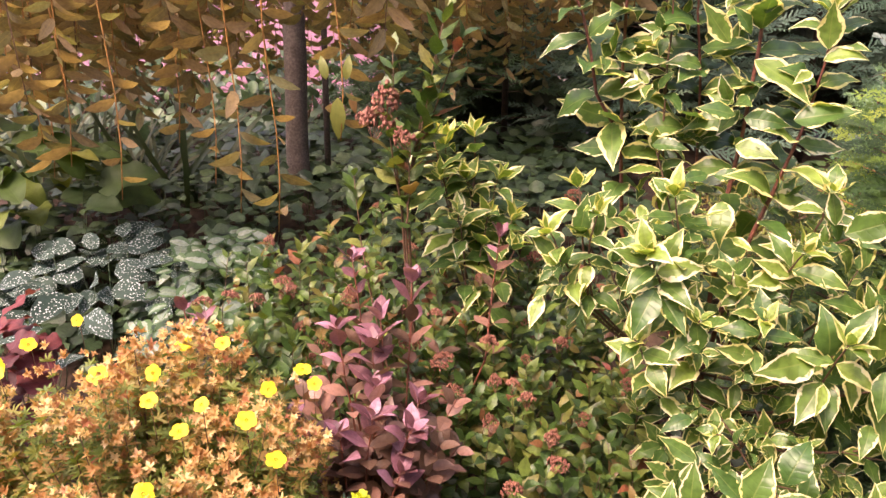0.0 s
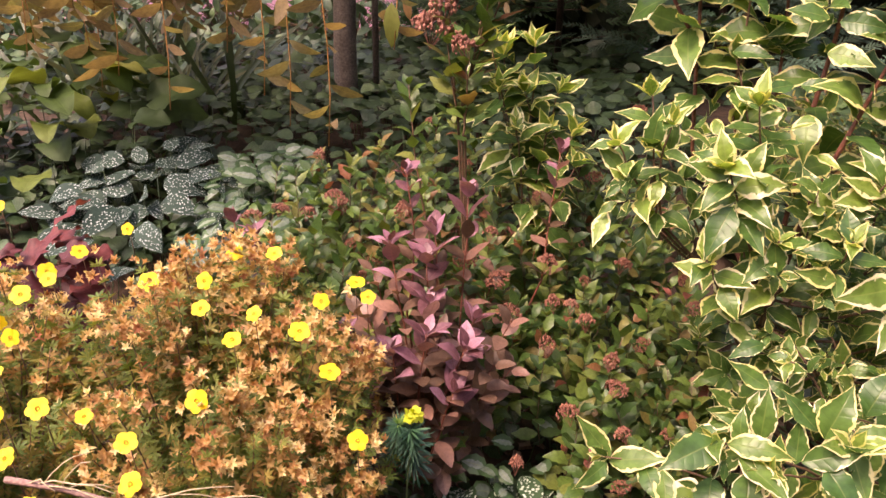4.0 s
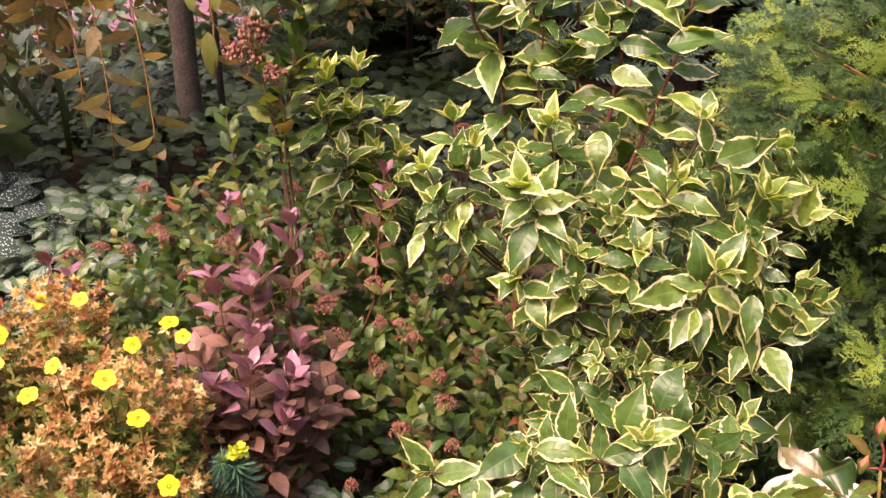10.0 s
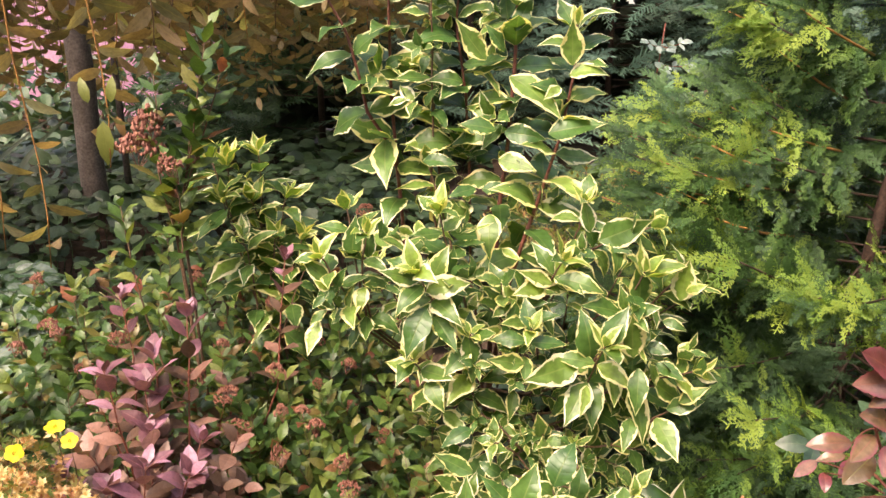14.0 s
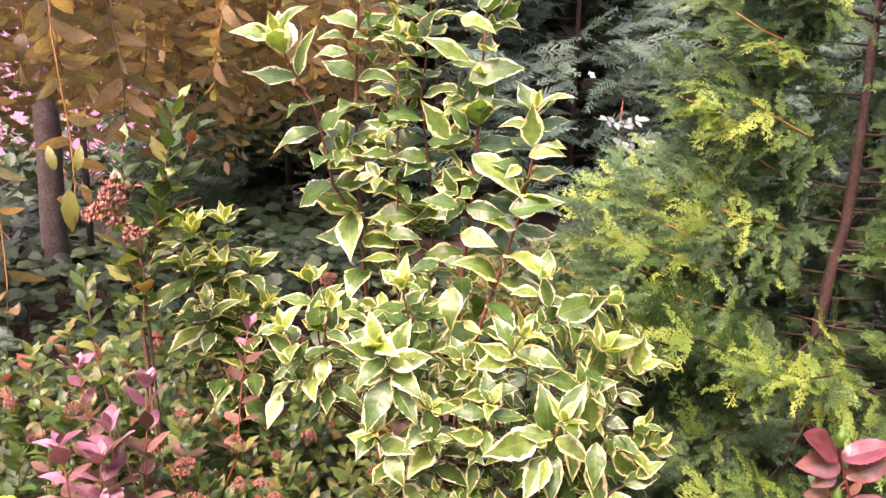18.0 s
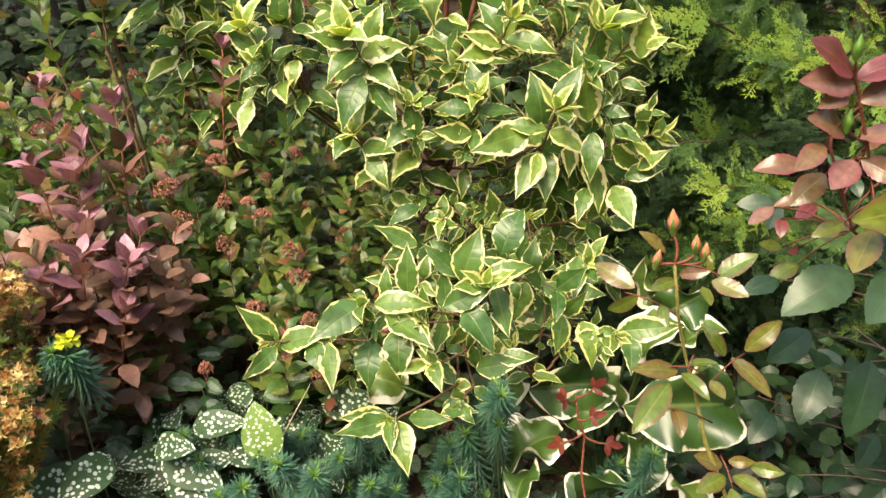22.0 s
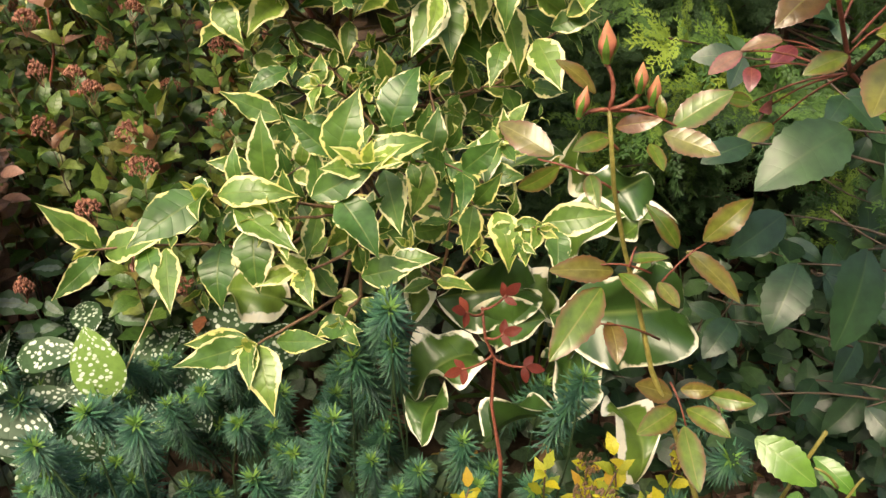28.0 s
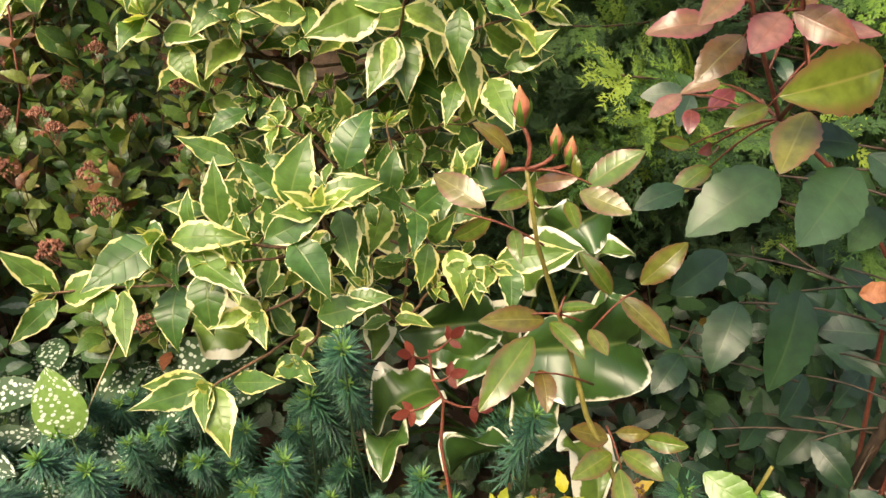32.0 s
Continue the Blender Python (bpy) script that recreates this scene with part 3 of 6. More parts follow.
ROUND_LEAVES = [leaf(1, 0.8, 6, 4, 0.4, 0.15, d, 0.04, 0.06, 0.6, 0.1, 0.3, heart=0.12) for d in (0.3, 0.8, 1.2)]
BROAD_LEAVES = [leaf(1, 0.52, 10, 6, 0.4, 0.25, d, w, 0.0, 0.75, tw, 0.12) for d, w, tw in ((0.8, 0.03, 0.1), (1.3, 0.04, -0.2), (0.4, 0.02, 0.2))]
HOSTA_LEAVES = [leaf(1, 0.66, 12, 6, 0.4, 0.3, d, w, 0.0, 0.7, tw, 0.15, heart=0.1) for d, w, tw in ((1.0, 0.11, 0.2), (1.6, 0.14, -0.5), (0.6, 0.10, 0.3))]
ROSE_LEAVES = [leaf(1, 0.52, 18, 6, 0.45, f, d, 0.025, 0.045, 0.8, tw, 0.1) for d, tw, f in ((0.5, 0.1, 0.16), (0.9, -0.25, 0.22), (0.2, 0.2, 0.12))]
SMALL_LEAVES = [leaf(1, 0.4, 4, 2, 0.5, 0.3, d, 0, 0, 0.9) for d in (0.2, 0.8)]
BLADES = [leaf(1, 0.03, 8, 2, 0.3, 0.3, d, 0, 0, 0.5, tw, 0.5) for d, tw in ((1.6, 0.5), (2.3, -0.5), (1.0, 1.0))]
CRINKLED = [leaf(1, 0.95, 12, 8, 0.5, 0.12, d, 0.13, 0.07, 0.5, 0.1, 0.4, heart=0.2) for d in (0.5, 1.0)]

# ---- plan numbers: base x, y, z, tip x, y, z, leaf pairs, leaf length ----
WEIGELA_STEMS = [
    [(0.543, 1.36, 0.718), (0.554, 1.36, 0.957), (0.568, 1.36, 1.071), (0.579, 1.36, 1.236), (0.581, 1.36, 1.342), (0.589, 1.36, 1.446), (0.59, 1.36, 1.58)],
    [(0.558, 1.31, 0.80), (0.582, 1.29, 0.907), (0.612, 1.29, 0.995), (0.647, 1.29, 1.104), (0.669, 1.29, 1.221), (0.67, 1.29, 1.304)],
    [(0.385, 1.46, 0.86), (0.37, 1.46, 1.033), (0.361, 1.46, 1.171), (0.359, 1.46, 1.337), (0.364, 1.46, 1.495), (0.368, 1.46, 1.60)],
    [(0.353, 1.46, 1.08), (0.314, 1.46, 1.138), (0.298, 1.46, 1.216), (0.277, 1.46, 1.292), (0.23, 1.46, 1.376), (0.21, 1.46, 1.427)],
    [(0.512, 1.41, 0.80), (0.508, 1.42, 1.061), (0.5, 1.42, 1.176), (0.48, 1.42, 1.307), (0.494, 1.42, 1.435), (0.5, 1.42, 1.54)],
]
WEIGELA_UPRIGHT = [
    (0.43, 1.40, 0.95, 0.43, 1.40, 1.43, 8, 0.066),
    (0.46, 1.45, 0.95, 0.45, 1.52, 1.50, 8, 0.066),
    (0.41, 1.27, 0.67, 0.31, 1.34, 0.88, 5, 0.065),
    (0.47, 1.32, 0.83, 0.42, 1.40, 1.05, 5, 0.075),
]
WEIGELA_SIDE = [
    (0.44, 1.21, 0.80, 0.40, 1.18, 1.01, 5, 0.075),
    (0.43, 1.18, 0.75, 0.35, 1.13, 0.92, 5, 0.080),
    (0.28, 1.23, 0.79, 0.25, 1.24, 1.01, 5, 0.065),
    (0.29, 1.23, 0.79, 0.28, 1.20, 0.97, 4, 0.060),
    (0.28, 1.23, 0.78, 0.20, 1.22, 0.93, 5, 0.065),
    (0.63, 1.21, 0.89, 0.76, 1.11, 0.98, 5, 0.070),
    (0.64, 1.22, 0.88, 0.66, 1.18, 1.01, 4, 0.065),
    (0.69, 1.14, 0.73, 0.81, 1.10, 0.89, 5, 0.075),
    (0.67, 1.14, 0.71, 0.73, 1.08, 0.91, 5, 0.080),
    (0.67, 1.11, 0.67, 0.81, 1.02, 0.75, 5, 0.080),
    (0.64, 1.11, 0.64, 0.65, 1.04, 0.80, 4, 0.085),
    (0.55, 1.20, 0.78, 0.61, 1.14, 0.92, 5, 0.070),
    (0.53, 1.16, 0.66, 0.54, 1.09, 0.82, 5, 0.060),
    (0.46, 1.16, 0.66, 0.44, 1.11, 0.81, 5, 0.065),
    (0.41, 1.16, 0.63, 0.34, 1.12, 0.77, 4, 0.070),
]
WEIGELA_LOW = [
    (0.50, 0.92, 0.52, 0.32, 0.90, 0.59, 7, 0.075),
    (0.38, 0.93, 0.48, 0.18, 0.96, 0.51, 5, 0.060),
    (0.45, 0.88, 0.44, 0.34, 0.83, 0.43, 4, 0.062),
    (0.48, 0.91, 0.49, 0.41, 0.84, 0.51, 4, 0.060),
    (0.53, 0.91, 0.51, 0.49, 0.87, 0.61, 4, 0.078),
    (0.50, 0.92, 0.52, 0.39, 0.86, 0.57, 4, 0.075),
    (0.63, 0.93, 0.49, 0.68, 0.84, 0.51, 5, 0.055),
    (0.65, 0.97, 0.50, 0.67, 0.94, 0.58, 5, 0.055),
    (0.72, 1.05, 0.61, 0.79, 1.04, 0.67, 4, 0.060),
    (0.53, 1.09, 0.59, 0.46, 1.13, 0.65, 5, 0.055),
    (0.54, 1.06, 0.56, 0.47, 1.06, 0.63, 5, 0.055),
    (0.53, 1.16, 0.61, 0.41, 1.20, 0.66, 4, 0.060),
    (0.59, 0.94, 0.40, 0.61, 0.95, 0.52, 5, 0.045),
    (0.61, 1.01, 0.51, 0.61, 1.05, 0.62, 5, 0.050),
    (0.57, 0.89, 0.42, 0.53, 0.87, 0.50, 4, 0.060),
    (0.58, 1.06, 0.53, 0.55, 1.12, 0.65, 5, 0.050),
    (0.59, 0.90, 0.41, 0.62, 0.88, 0.47, 4, 0.045),
    (0.62, 0.91, 0.47, 0.67, 0.85, 0.49, 3, 0.050),
    (0.47, 0.87, 0.44, 0.44, 0.83, 0.44, 3, 0.055),
]
WEIGELA_BACK = [
    (0.08, 1.73, 0.74, 0.09, 1.78, 1.02, 6, 0.055),
    (0.06, 1.70, 0.75, 0.02, 1.75, 1.00, 6, 0.055),
    (0.10, 1.69, 0.71, 0.15, 1.74, 0.92, 6, 0.055),
    (0.04, 1.68, 0.83, -0.01, 1.70, 1.02, 5, 0.055),
    (0.11, 1.64, 0.67, 0.18, 1.66, 0.84, 5, 0.050),
    (0.10, 1.69, 0.71, 0.07, 1.71, 0.92, 5, 0.055),
    (0.06, 1.66, 0.72, 0.01, 1.68, 0.93, 5, 0.055),
    (0.09, 1.61, 0.67, 0.12, 1.65, 0.85, 5, 0.055),
    (0.12, 1.58, 0.63, 0.18, 1.58, 0.79, 4, 0.050),
    (0.07, 1.61, 0.67, 0.05, 1.62, 0.86, 5, 0.050),
]
PURPLE = [
    (-0.15, 1.29, 0.57, -0.16, 1.37, 0.83, 5, 0.050),
    (-0.05, 1.25, 0.53, -0.04, 1.34, 0.80, 4, 0.060),
    (-0.10, 1.24, 0.50, -0.10, 1.29, 0.74, 4, 0.058),
    (-0.14, 1.24, 0.50, -0.18, 1.28, 0.72, 4, 0.055),
    (-0.11, 1.20, 0.46, -0.11, 1.25, 0.70, 4, 0.060),
    (-0.12, 1.14, 0.42, -0.10, 1.14, 0.61, 4, 0.062),
    (-0.10, 1.14, 0.41, -0.03, 1.13, 0.59, 4, 0.060),
    (-0.14, 1.14, 0.40, -0.16, 1.14, 0.57, 4, 0.060),
    (-0.09, 1.12, 0.37, -0.05, 1.12, 0.51, 3, 0.058),
    (-0.16, 1.15, 0.37, -0.23, 1.17, 0.54, 4, 0.055),
    (-0.08, 1.19, 0.42, -0.02, 1.22, 0.60, 3, 0.055),
    (-0.42, 1.32, 0.50, -0.51, 1.40, 0.71, 3, 0.045),
    (-0.40, 1.32, 0.50, -0.46, 1.37, 0.69, 3, 0.045),
    (0.11, 1.42, 0.59, 0.14, 1.52, 0.84, 4, 0.050),
    (-0.15, 1.10, 0.35, -0.20, 1.12, 0.52, 4, 0.055),
    (-0.11, 1.17, 0.43, -0.10, 1.20, 0.64, 4, 0.060),
    (-0.18, 1.17, 0.38, -0.25, 1.20, 0.57, 3, 0.050),
]
SPIRAEA_TALL = [
    (-0.07, 1.51, 0.89, 0.02, 1.55, 1.30, 9, 0.042),
    (-0.06, 1.54, 0.95, 0.05, 1.55, 1.24, 6, 0.040),
    (-0.07, 1.53, 0.89, -0.09, 1.56, 1.21, 6, 0.042),
    (-0.07, 1.51, 0.89, -0.10, 1.52, 1.13, 5, 0.042),
    (-0.06, 1.48, 0.86, -0.06, 1.47, 1.05, 5, 0.042),
    (-0.14, 1.49, 0.73, -0.17, 1.52, 0.96, 6, 0.035),
    (-0.06, 1.53, 0.93, -0.01, 1.52, 1.15, 6, 0.040),
]
SEED_HEADS = [
    (-0.10, 1.51, 1.11),
    (-0.12, 1.52, 1.07),
    (-0.06, 1.46, 1.04),
    (0.36, 1.21, 0.64),
    (0.22, 1.17, 0.55),
    (0.23, 1.15, 0.51),
    (0.12, 1.25, 0.62),
    (0.04, 1.24, 0.60),
    (-0.29, 1.42, 0.74),
    (-0.36, 1.41, 0.72),
    (0.18, 1.24, 0.59),
    (0.15, 1.14, 0.46),
    (0.25, 1.32, 0.67),
    (0.06, 1.07, 0.40),
    (0.24, 1.10, 0.45),
    (0.33, 1.75, 0.87),
    (-0.32, 1.47, 0.74),
    (0.11, 1.32, 0.67),
    (0.02, 1.30, 0.64),
    (-0.16, 1.32, 0.76),
    (-0.43, 1.46, 0.71),
]
FLOWERS = [
    (-0.27, 0.96, 0.70),
    (-0.33, 0.95, 0.73),
    (-0.37, 0.82, 0.67),
    (-0.45, 0.78, 0.63),
    (-0.53, 0.83, 0.63),
    (-0.74, 1.24, 0.69),
    (-0.68, 1.31, 0.71),
    (-0.41, 1.12, 0.75),
    (-0.34, 1.10, 0.76),
    (-0.42, 1.01, 0.75),
    (-0.51, 1.02, 0.74),
    (-0.41, 0.96, 0.73),
    (-0.26, 1.06, 0.70),
    (-0.21, 1.09, 0.72),
    (-0.19, 1.08, 0.70),
    (-0.22, 0.92, 0.66),
    (-0.35, 0.91, 0.71),
    (-0.17, 0.85, 0.60),
    (-0.43, 0.74, 0.60),
    (-0.73, 1.12, 0.69),
    (-0.75, 1.15, 0.69),
    (-0.84, 1.19, 0.79),
    (-0.78, 1.06, 0.74),
    (-0.65, 0.89, 0.71),
    (-0.57, 0.80, 0.66),
    (-0.59, 0.75, 0.62),
    (-0.53, 0.69, 0.60),
    (-0.70, 1.00, 0.72),
    (-0.64, 0.83, 0.69),
    (-0.61, 0.78, 0.66),
]
EUPHORBIA = [
    (0.08, 0.85, 0.33),
    (0.13, 0.95, 0.31),
    (0.19, 0.86, 0.31),
    (0.22, 0.90, 0.31),
    (0.04, 0.96, 0.31),
    (0.26, 0.92, 0.30),
    (0.30, 0.87, 0.28),
    (0.36, 0.81, 0.27),
    (0.40, 0.84, 0.29),
    (0.24, 0.78, 0.29),
    (0.13, 0.81, 0.31),
    (0.49, 0.81, 0.48),
    (0.49, 0.80, 0.42),
    (0.36, 0.91, 0.28),
    (0.46, 0.87, 0.28),
    (0.56, 0.76, 0.28),
    (0.74, 0.79, 0.28),
    (0.83, 0.62, 0.31),
    (0.44, 0.91, 0.30),
    (0.34, 0.96, 0.31),
    (0.09, 1.03, 0.30),
    (0.18, 0.80, 0.30),
    (0.31, 0.78, 0.28),
    (0.38, 0.74, 0.28),
    (0.45, 0.78, 0.26),
    (0.47, 0.72, 0.27),
    (0.01, 1.03, 0.31),
    (0.20, 1.00, 0.29),
    (0.29, 0.97, 0.30),
    (0.50, 0.74, 0.27),
    (0.56, 0.70, 0.27),
    (0.08, 0.80, 0.32),
    (0.16, 0.99, 0.31),
    (0.34, 0.87, 0.26),
    (0.11, 0.76, 0.32),
    (0.17, 0.73, 0.31),
    (0.23, 0.73, 0.29),
    (0.29, 0.70, 0.31),
    (0.35, 0.70, 0.29),
    (0.41, 0.68, 0.28),
    (0.49, 0.67, 0.27),
    (0.55, 0.64, 0.28),
    (0.07, 0.77, 0.31),
    (0.62, 0.68, 0.26),
    (0.71, 0.66, 0.26),
    (0.75, 0.59, 0.29),
    (-0.13, 0.99, 0.53),
]
WHITE_HOSTA = [
    (0.84, 0.79, 0.39, 0.66, 0.77, 0.41, 1, 0.150),
    (0.83, 0.86, 0.38, 0.92, 0.78, 0.37, 1, 0.080),
    (0.71, 0.94, 0.34, 0.57, 0.93, 0.35, 1, 0.120),
    (0.64, 0.92, 0.32, 0.70, 0.85, 0.32, 1, 0.085),
    (0.61, 0.88, 0.30, 0.50, 0.85, 0.28, 1, 0.110),
    (0.60, 0.77, 0.26, 0.67, 0.75, 0.30, 1, 0.090),
    (0.56, 0.85, 0.26, 0.50, 0.80, 0.25, 1, 0.075),
    (0.74, 0.73, 0.30, 0.76, 0.64, 0.29, 1, 0.100),
    (0.85, 1.02, 0.44, 0.78, 1.08, 0.53, 1, 0.080),
    (0.85, 0.93, 0.41, 0.93, 0.89, 0.46, 1, 0.070),
    (0.38, 1.04, 0.33, 0.27, 1.06, 0.35, 1, 0.100),
    (0.87, 0.98, 0.39, 0.79, 0.98, 0.45, 1, 0.070),
    (0.53, 0.97, 0.39, 0.55, 0.90, 0.36, 1, 0.080),
    (0.74, 0.94, 0.29, 0.69, 0.95, 0.37, 1, 0.090),
    (0.72, 0.81, 0.32, 0.68, 0.74, 0.30, 1, 0.090),
    (0.70, 1.04, 0.46, 0.78, 1.00, 0.52, 1, 0.100),
    (0.83, 0.98, 0.44, 0.91, 0.92, 0.49, 1, 0.090),
    (0.76, 0.96, 0.40, 0.84, 0.90, 0.44, 1, 0.095),
]
DRY_TWIG = [
    (-0.58, 0.72, 0.61),
    (-0.51, 0.72, 0.60),
    (-0.43, 0.70, 0.60),
    (-0.36, 0.70, 0.60),
    (-0.30, 0.73, 0.59),
]
DEAD_LEAF = [
    (0.81, 0.47, 0.70),
    (0.83, 0.45, 0.70),
]
WEIGELA_LEAVES_LOW_A = [
    (0.386, 0.912, 0.586, 0.391, 0.925, 0.660),
    (0.462, 0.893, 0.607, 0.494, 0.902, 0.684),
    (0.463, 0.916, 0.603, 0.414, 0.944, 0.642),
    (0.496, 0.892, 0.601, 0.570, 0.880, 0.629),
    (0.429, 0.872, 0.582, 0.509, 0.856, 0.608),
    (0.458, 0.864, 0.581, 0.483, 0.802, 0.540),
    (0.323, 0.895, 0.593, 0.244, 0.858, 0.564),
    (0.335, 0.892, 0.592, 0.410, 0.850, 0.598),
    (0.349, 0.879, 0.580, 0.400, 0.818, 0.548),
    (0.366, 0.881, 0.554, 0.353, 0.824, 0.503),
    (0.193, 0.960, 0.510, 0.135, 0.985, 0.559),
    (0.188, 0.956, 0.502, 0.143, 0.912, 0.477),
    (0.193, 0.965, 0.499, 0.268, 0.926, 0.527),
    (0.242, 0.945, 0.509, 0.248, 0.891, 0.487),
    (0.265, 0.930, 0.514, 0.261, 0.864, 0.472),
]
WEIGELA_LEAVES_LOW_B = [
    (0.328, 0.907, 0.523, 0.307, 0.844, 0.480),
    (0.342, 0.837, 0.430, 0.258, 0.817, 0.423),
    (0.339, 0.839, 0.431, 0.266, 0.846, 0.431),
    (0.336, 0.831, 0.436, 0.330, 0.779, 0.415),
    (0.347, 0.826, 0.434, 0.348, 0.759, 0.393),
    (0.366, 0.839, 0.424, 0.420, 0.802, 0.428),
    (0.532, 0.934, 0.620, 0.571, 0.950, 0.692),
    (0.415, 0.983, 0.627, 0.352, 1.003, 0.649),
    (0.376, 0.932, 0.594, 0.325, 0.939, 0.601),
    (0.405, 0.853, 0.512, 0.407, 0.808, 0.484),
    (0.399, 0.853, 0.509, 0.356, 0.832, 0.499),
    (0.416, 0.844, 0.432, 0.458, 0.806, 0.431),
    (0.643, 0.881, 0.517, 0.641, 0.815, 0.478),
    (0.673, 0.866, 0.508, 0.653, 0.810, 0.475),
    (0.703, 0.841, 0.502, 0.688, 0.797, 0.470),
]
WEIGELA_LEAVES_LOW_C = [
    (0.692, 0.859, 0.505, 0.770, 0.819, 0.514),
    (0.504, 0.850, 0.492, 0.557, 0.829, 0.500),
    (0.472, 0.860, 0.476, 0.535, 0.828, 0.490),
    (0.439, 1.088, 0.643, 0.380, 1.066, 0.625),
    (0.396, 1.188, 0.678, 0.398, 1.128, 0.647),
    (0.651, 1.104, 0.710, 0.633, 1.032, 0.654),
    (0.693, 1.096, 0.715, 0.679, 1.049, 0.679),
    (0.702, 1.033, 0.665, 0.674, 0.989, 0.628),
    (0.743, 1.023, 0.667, 0.745, 0.954, 0.623),
    (0.767, 1.035, 0.674, 0.830, 1.005, 0.692),
    (0.520, 0.927, 0.571, 0.521, 0.863, 0.516),
    (0.686, 0.963, 0.579, 0.711, 0.955, 0.612),
    (0.663, 0.961, 0.584, 0.637, 0.900, 0.542),
    (0.640, 0.935, 0.539, 0.684, 0.898, 0.539),
    (0.581, 1.124, 0.712, 0.538, 1.097, 0.692),
]
WEIGELA_LEAVES_LOW_D = [
    (0.471, 1.088, 0.619, 0.488, 1.099, 0.658),
    (0.455, 1.079, 0.618, 0.491, 1.039, 0.610),
]
WEIGELA_LEAVES_LOW = WEIGELA_LEAVES_LOW_A + WEIGELA_LEAVES_LOW_B + WEIGELA_LEAVES_LOW_C + WEIGELA_LEAVES_LOW_D
WEIGELA_LEAVES_TOP_A = [
    (0.557, 1.315, 1.214, 0.628, 1.241, 1.148),
    (0.549, 1.324, 1.348, 0.644, 1.286, 1.380),
    (0.550, 1.331, 1.383, 0.463, 1.339, 1.416),
    (0.566, 1.318, 1.292, 0.600, 1.314, 1.359),
    (0.516, 1.331, 1.242, 0.454, 1.338, 1.305),
    (0.545, 1.316, 1.256, 0.508, 1.303, 1.302),
    (0.529, 1.301, 1.120, 0.460, 1.299, 1.126),
    (0.544, 1.297, 1.116, 0.602, 1.248, 1.102),
    (0.614, 1.259, 1.118, 0.700, 1.209, 1.131),
    (0.645, 1.251, 1.218, 0.701, 1.208, 1.229),
    (0.647, 1.244, 1.236, 0.642, 1.241, 1.311),
    (0.636, 1.270, 1.198, 0.607, 1.251, 1.174),
    (0.532, 1.290, 1.069, 0.582, 1.241, 1.048),
    (0.514, 1.273, 0.971, 0.496, 1.221, 0.904),
    (0.533, 1.255, 0.909, 0.555, 1.224, 0.886),
]
WEIGELA_LEAVES_TOP_B = [
    (0.468, 1.393, 1.084, 0.365, 1.397, 1.083),
    (0.381, 1.581, 1.075, 0.252, 1.577, 1.102),
    (0.393, 1.581, 1.188, 0.320, 1.576, 1.176),
    (0.437, 1.481, 1.215, 0.367, 1.481, 1.229),
    (0.366, 1.655, 1.402, 0.292, 1.650, 1.394),
    (0.403, 1.567, 1.332, 0.462, 1.528, 1.316),
    (0.483, 1.371, 1.198, 0.415, 1.359, 1.209),
    (0.562, 1.328, 1.479, 0.601, 1.302, 1.502),
    (0.532, 1.331, 1.458, 0.581, 1.282, 1.432),
    (0.495, 1.308, 1.012, 0.441, 1.286, 0.997),
    (0.409, 1.380, 1.054, 0.462, 1.335, 1.051),
    (0.733, 1.096, 0.841, 0.728, 1.094, 0.923),
    (0.638, 1.072, 0.764, 0.624, 1.063, 0.853),
    (0.708, 1.055, 0.767, 0.693, 1.045, 0.852),
    (0.619, 1.075, 0.756, 0.525, 1.051, 0.733),
]
WEIGELA_LEAVES_TOP_C = [
    (0.625, 1.046, 0.728, 0.605, 1.011, 0.689),
    (0.708, 1.032, 0.758, 0.690, 0.991, 0.694),
    (0.741, 1.035, 0.763, 0.772, 1.001, 0.735),
    (0.766, 1.073, 0.822, 0.795, 1.042, 0.805),
    (0.800, 1.082, 0.852, 0.809, 1.075, 0.927),
    (0.805, 1.074, 0.871, 0.831, 1.048, 0.879),
    (0.781, 1.021, 0.692, 0.823, 0.996, 0.722),
    (0.368, 1.127, 0.855, 0.326, 1.081, 0.788),
    (0.383, 1.130, 0.838, 0.406, 1.082, 0.790),
    (0.369, 1.132, 0.883, 0.439, 1.097, 0.897),
    (0.360, 1.138, 0.900, 0.289, 1.137, 0.909),
    (0.380, 1.143, 0.898, 0.412, 1.137, 0.953),
    (0.255, 1.221, 0.919, 0.264, 1.213, 0.992),
    (0.215, 1.222, 0.880, 0.164, 1.222, 0.919),
    (0.195, 1.223, 0.808, 0.174, 1.186, 0.759),
]
WEIGELA_LEAVES_TOP_D = [
    (0.283, 1.214, 0.920, 0.287, 1.205, 0.979),
    (0.672, 1.145, 0.948, 0.751, 1.101, 0.981),
    (0.662, 1.160, 0.959, 0.650, 1.166, 1.020),
    (0.682, 1.141, 0.943, 0.716, 1.108, 0.926),
    (0.599, 1.139, 0.886, 0.664, 1.088, 0.872),
    (0.593, 1.148, 0.873, 0.530, 1.147, 0.893),
    (0.540, 1.103, 0.796, 0.562, 1.097, 0.843),
    (0.505, 1.305, 1.012, 0.551, 1.272, 1.008),
    (0.530, 1.096, 0.753, 0.466, 1.082, 0.761),
    (0.443, 1.108, 0.756, 0.433, 1.113, 0.816),
    (0.368, 1.120, 0.726, 0.384, 1.076, 0.686),
]
WEIGELA_LEAVES_TOP = WEIGELA_LEAVES_TOP_A + WEIGELA_LEAVES_TOP_B + WEIGELA_LEAVES_TOP_C + WEIGELA_LEAVES_TOP_D
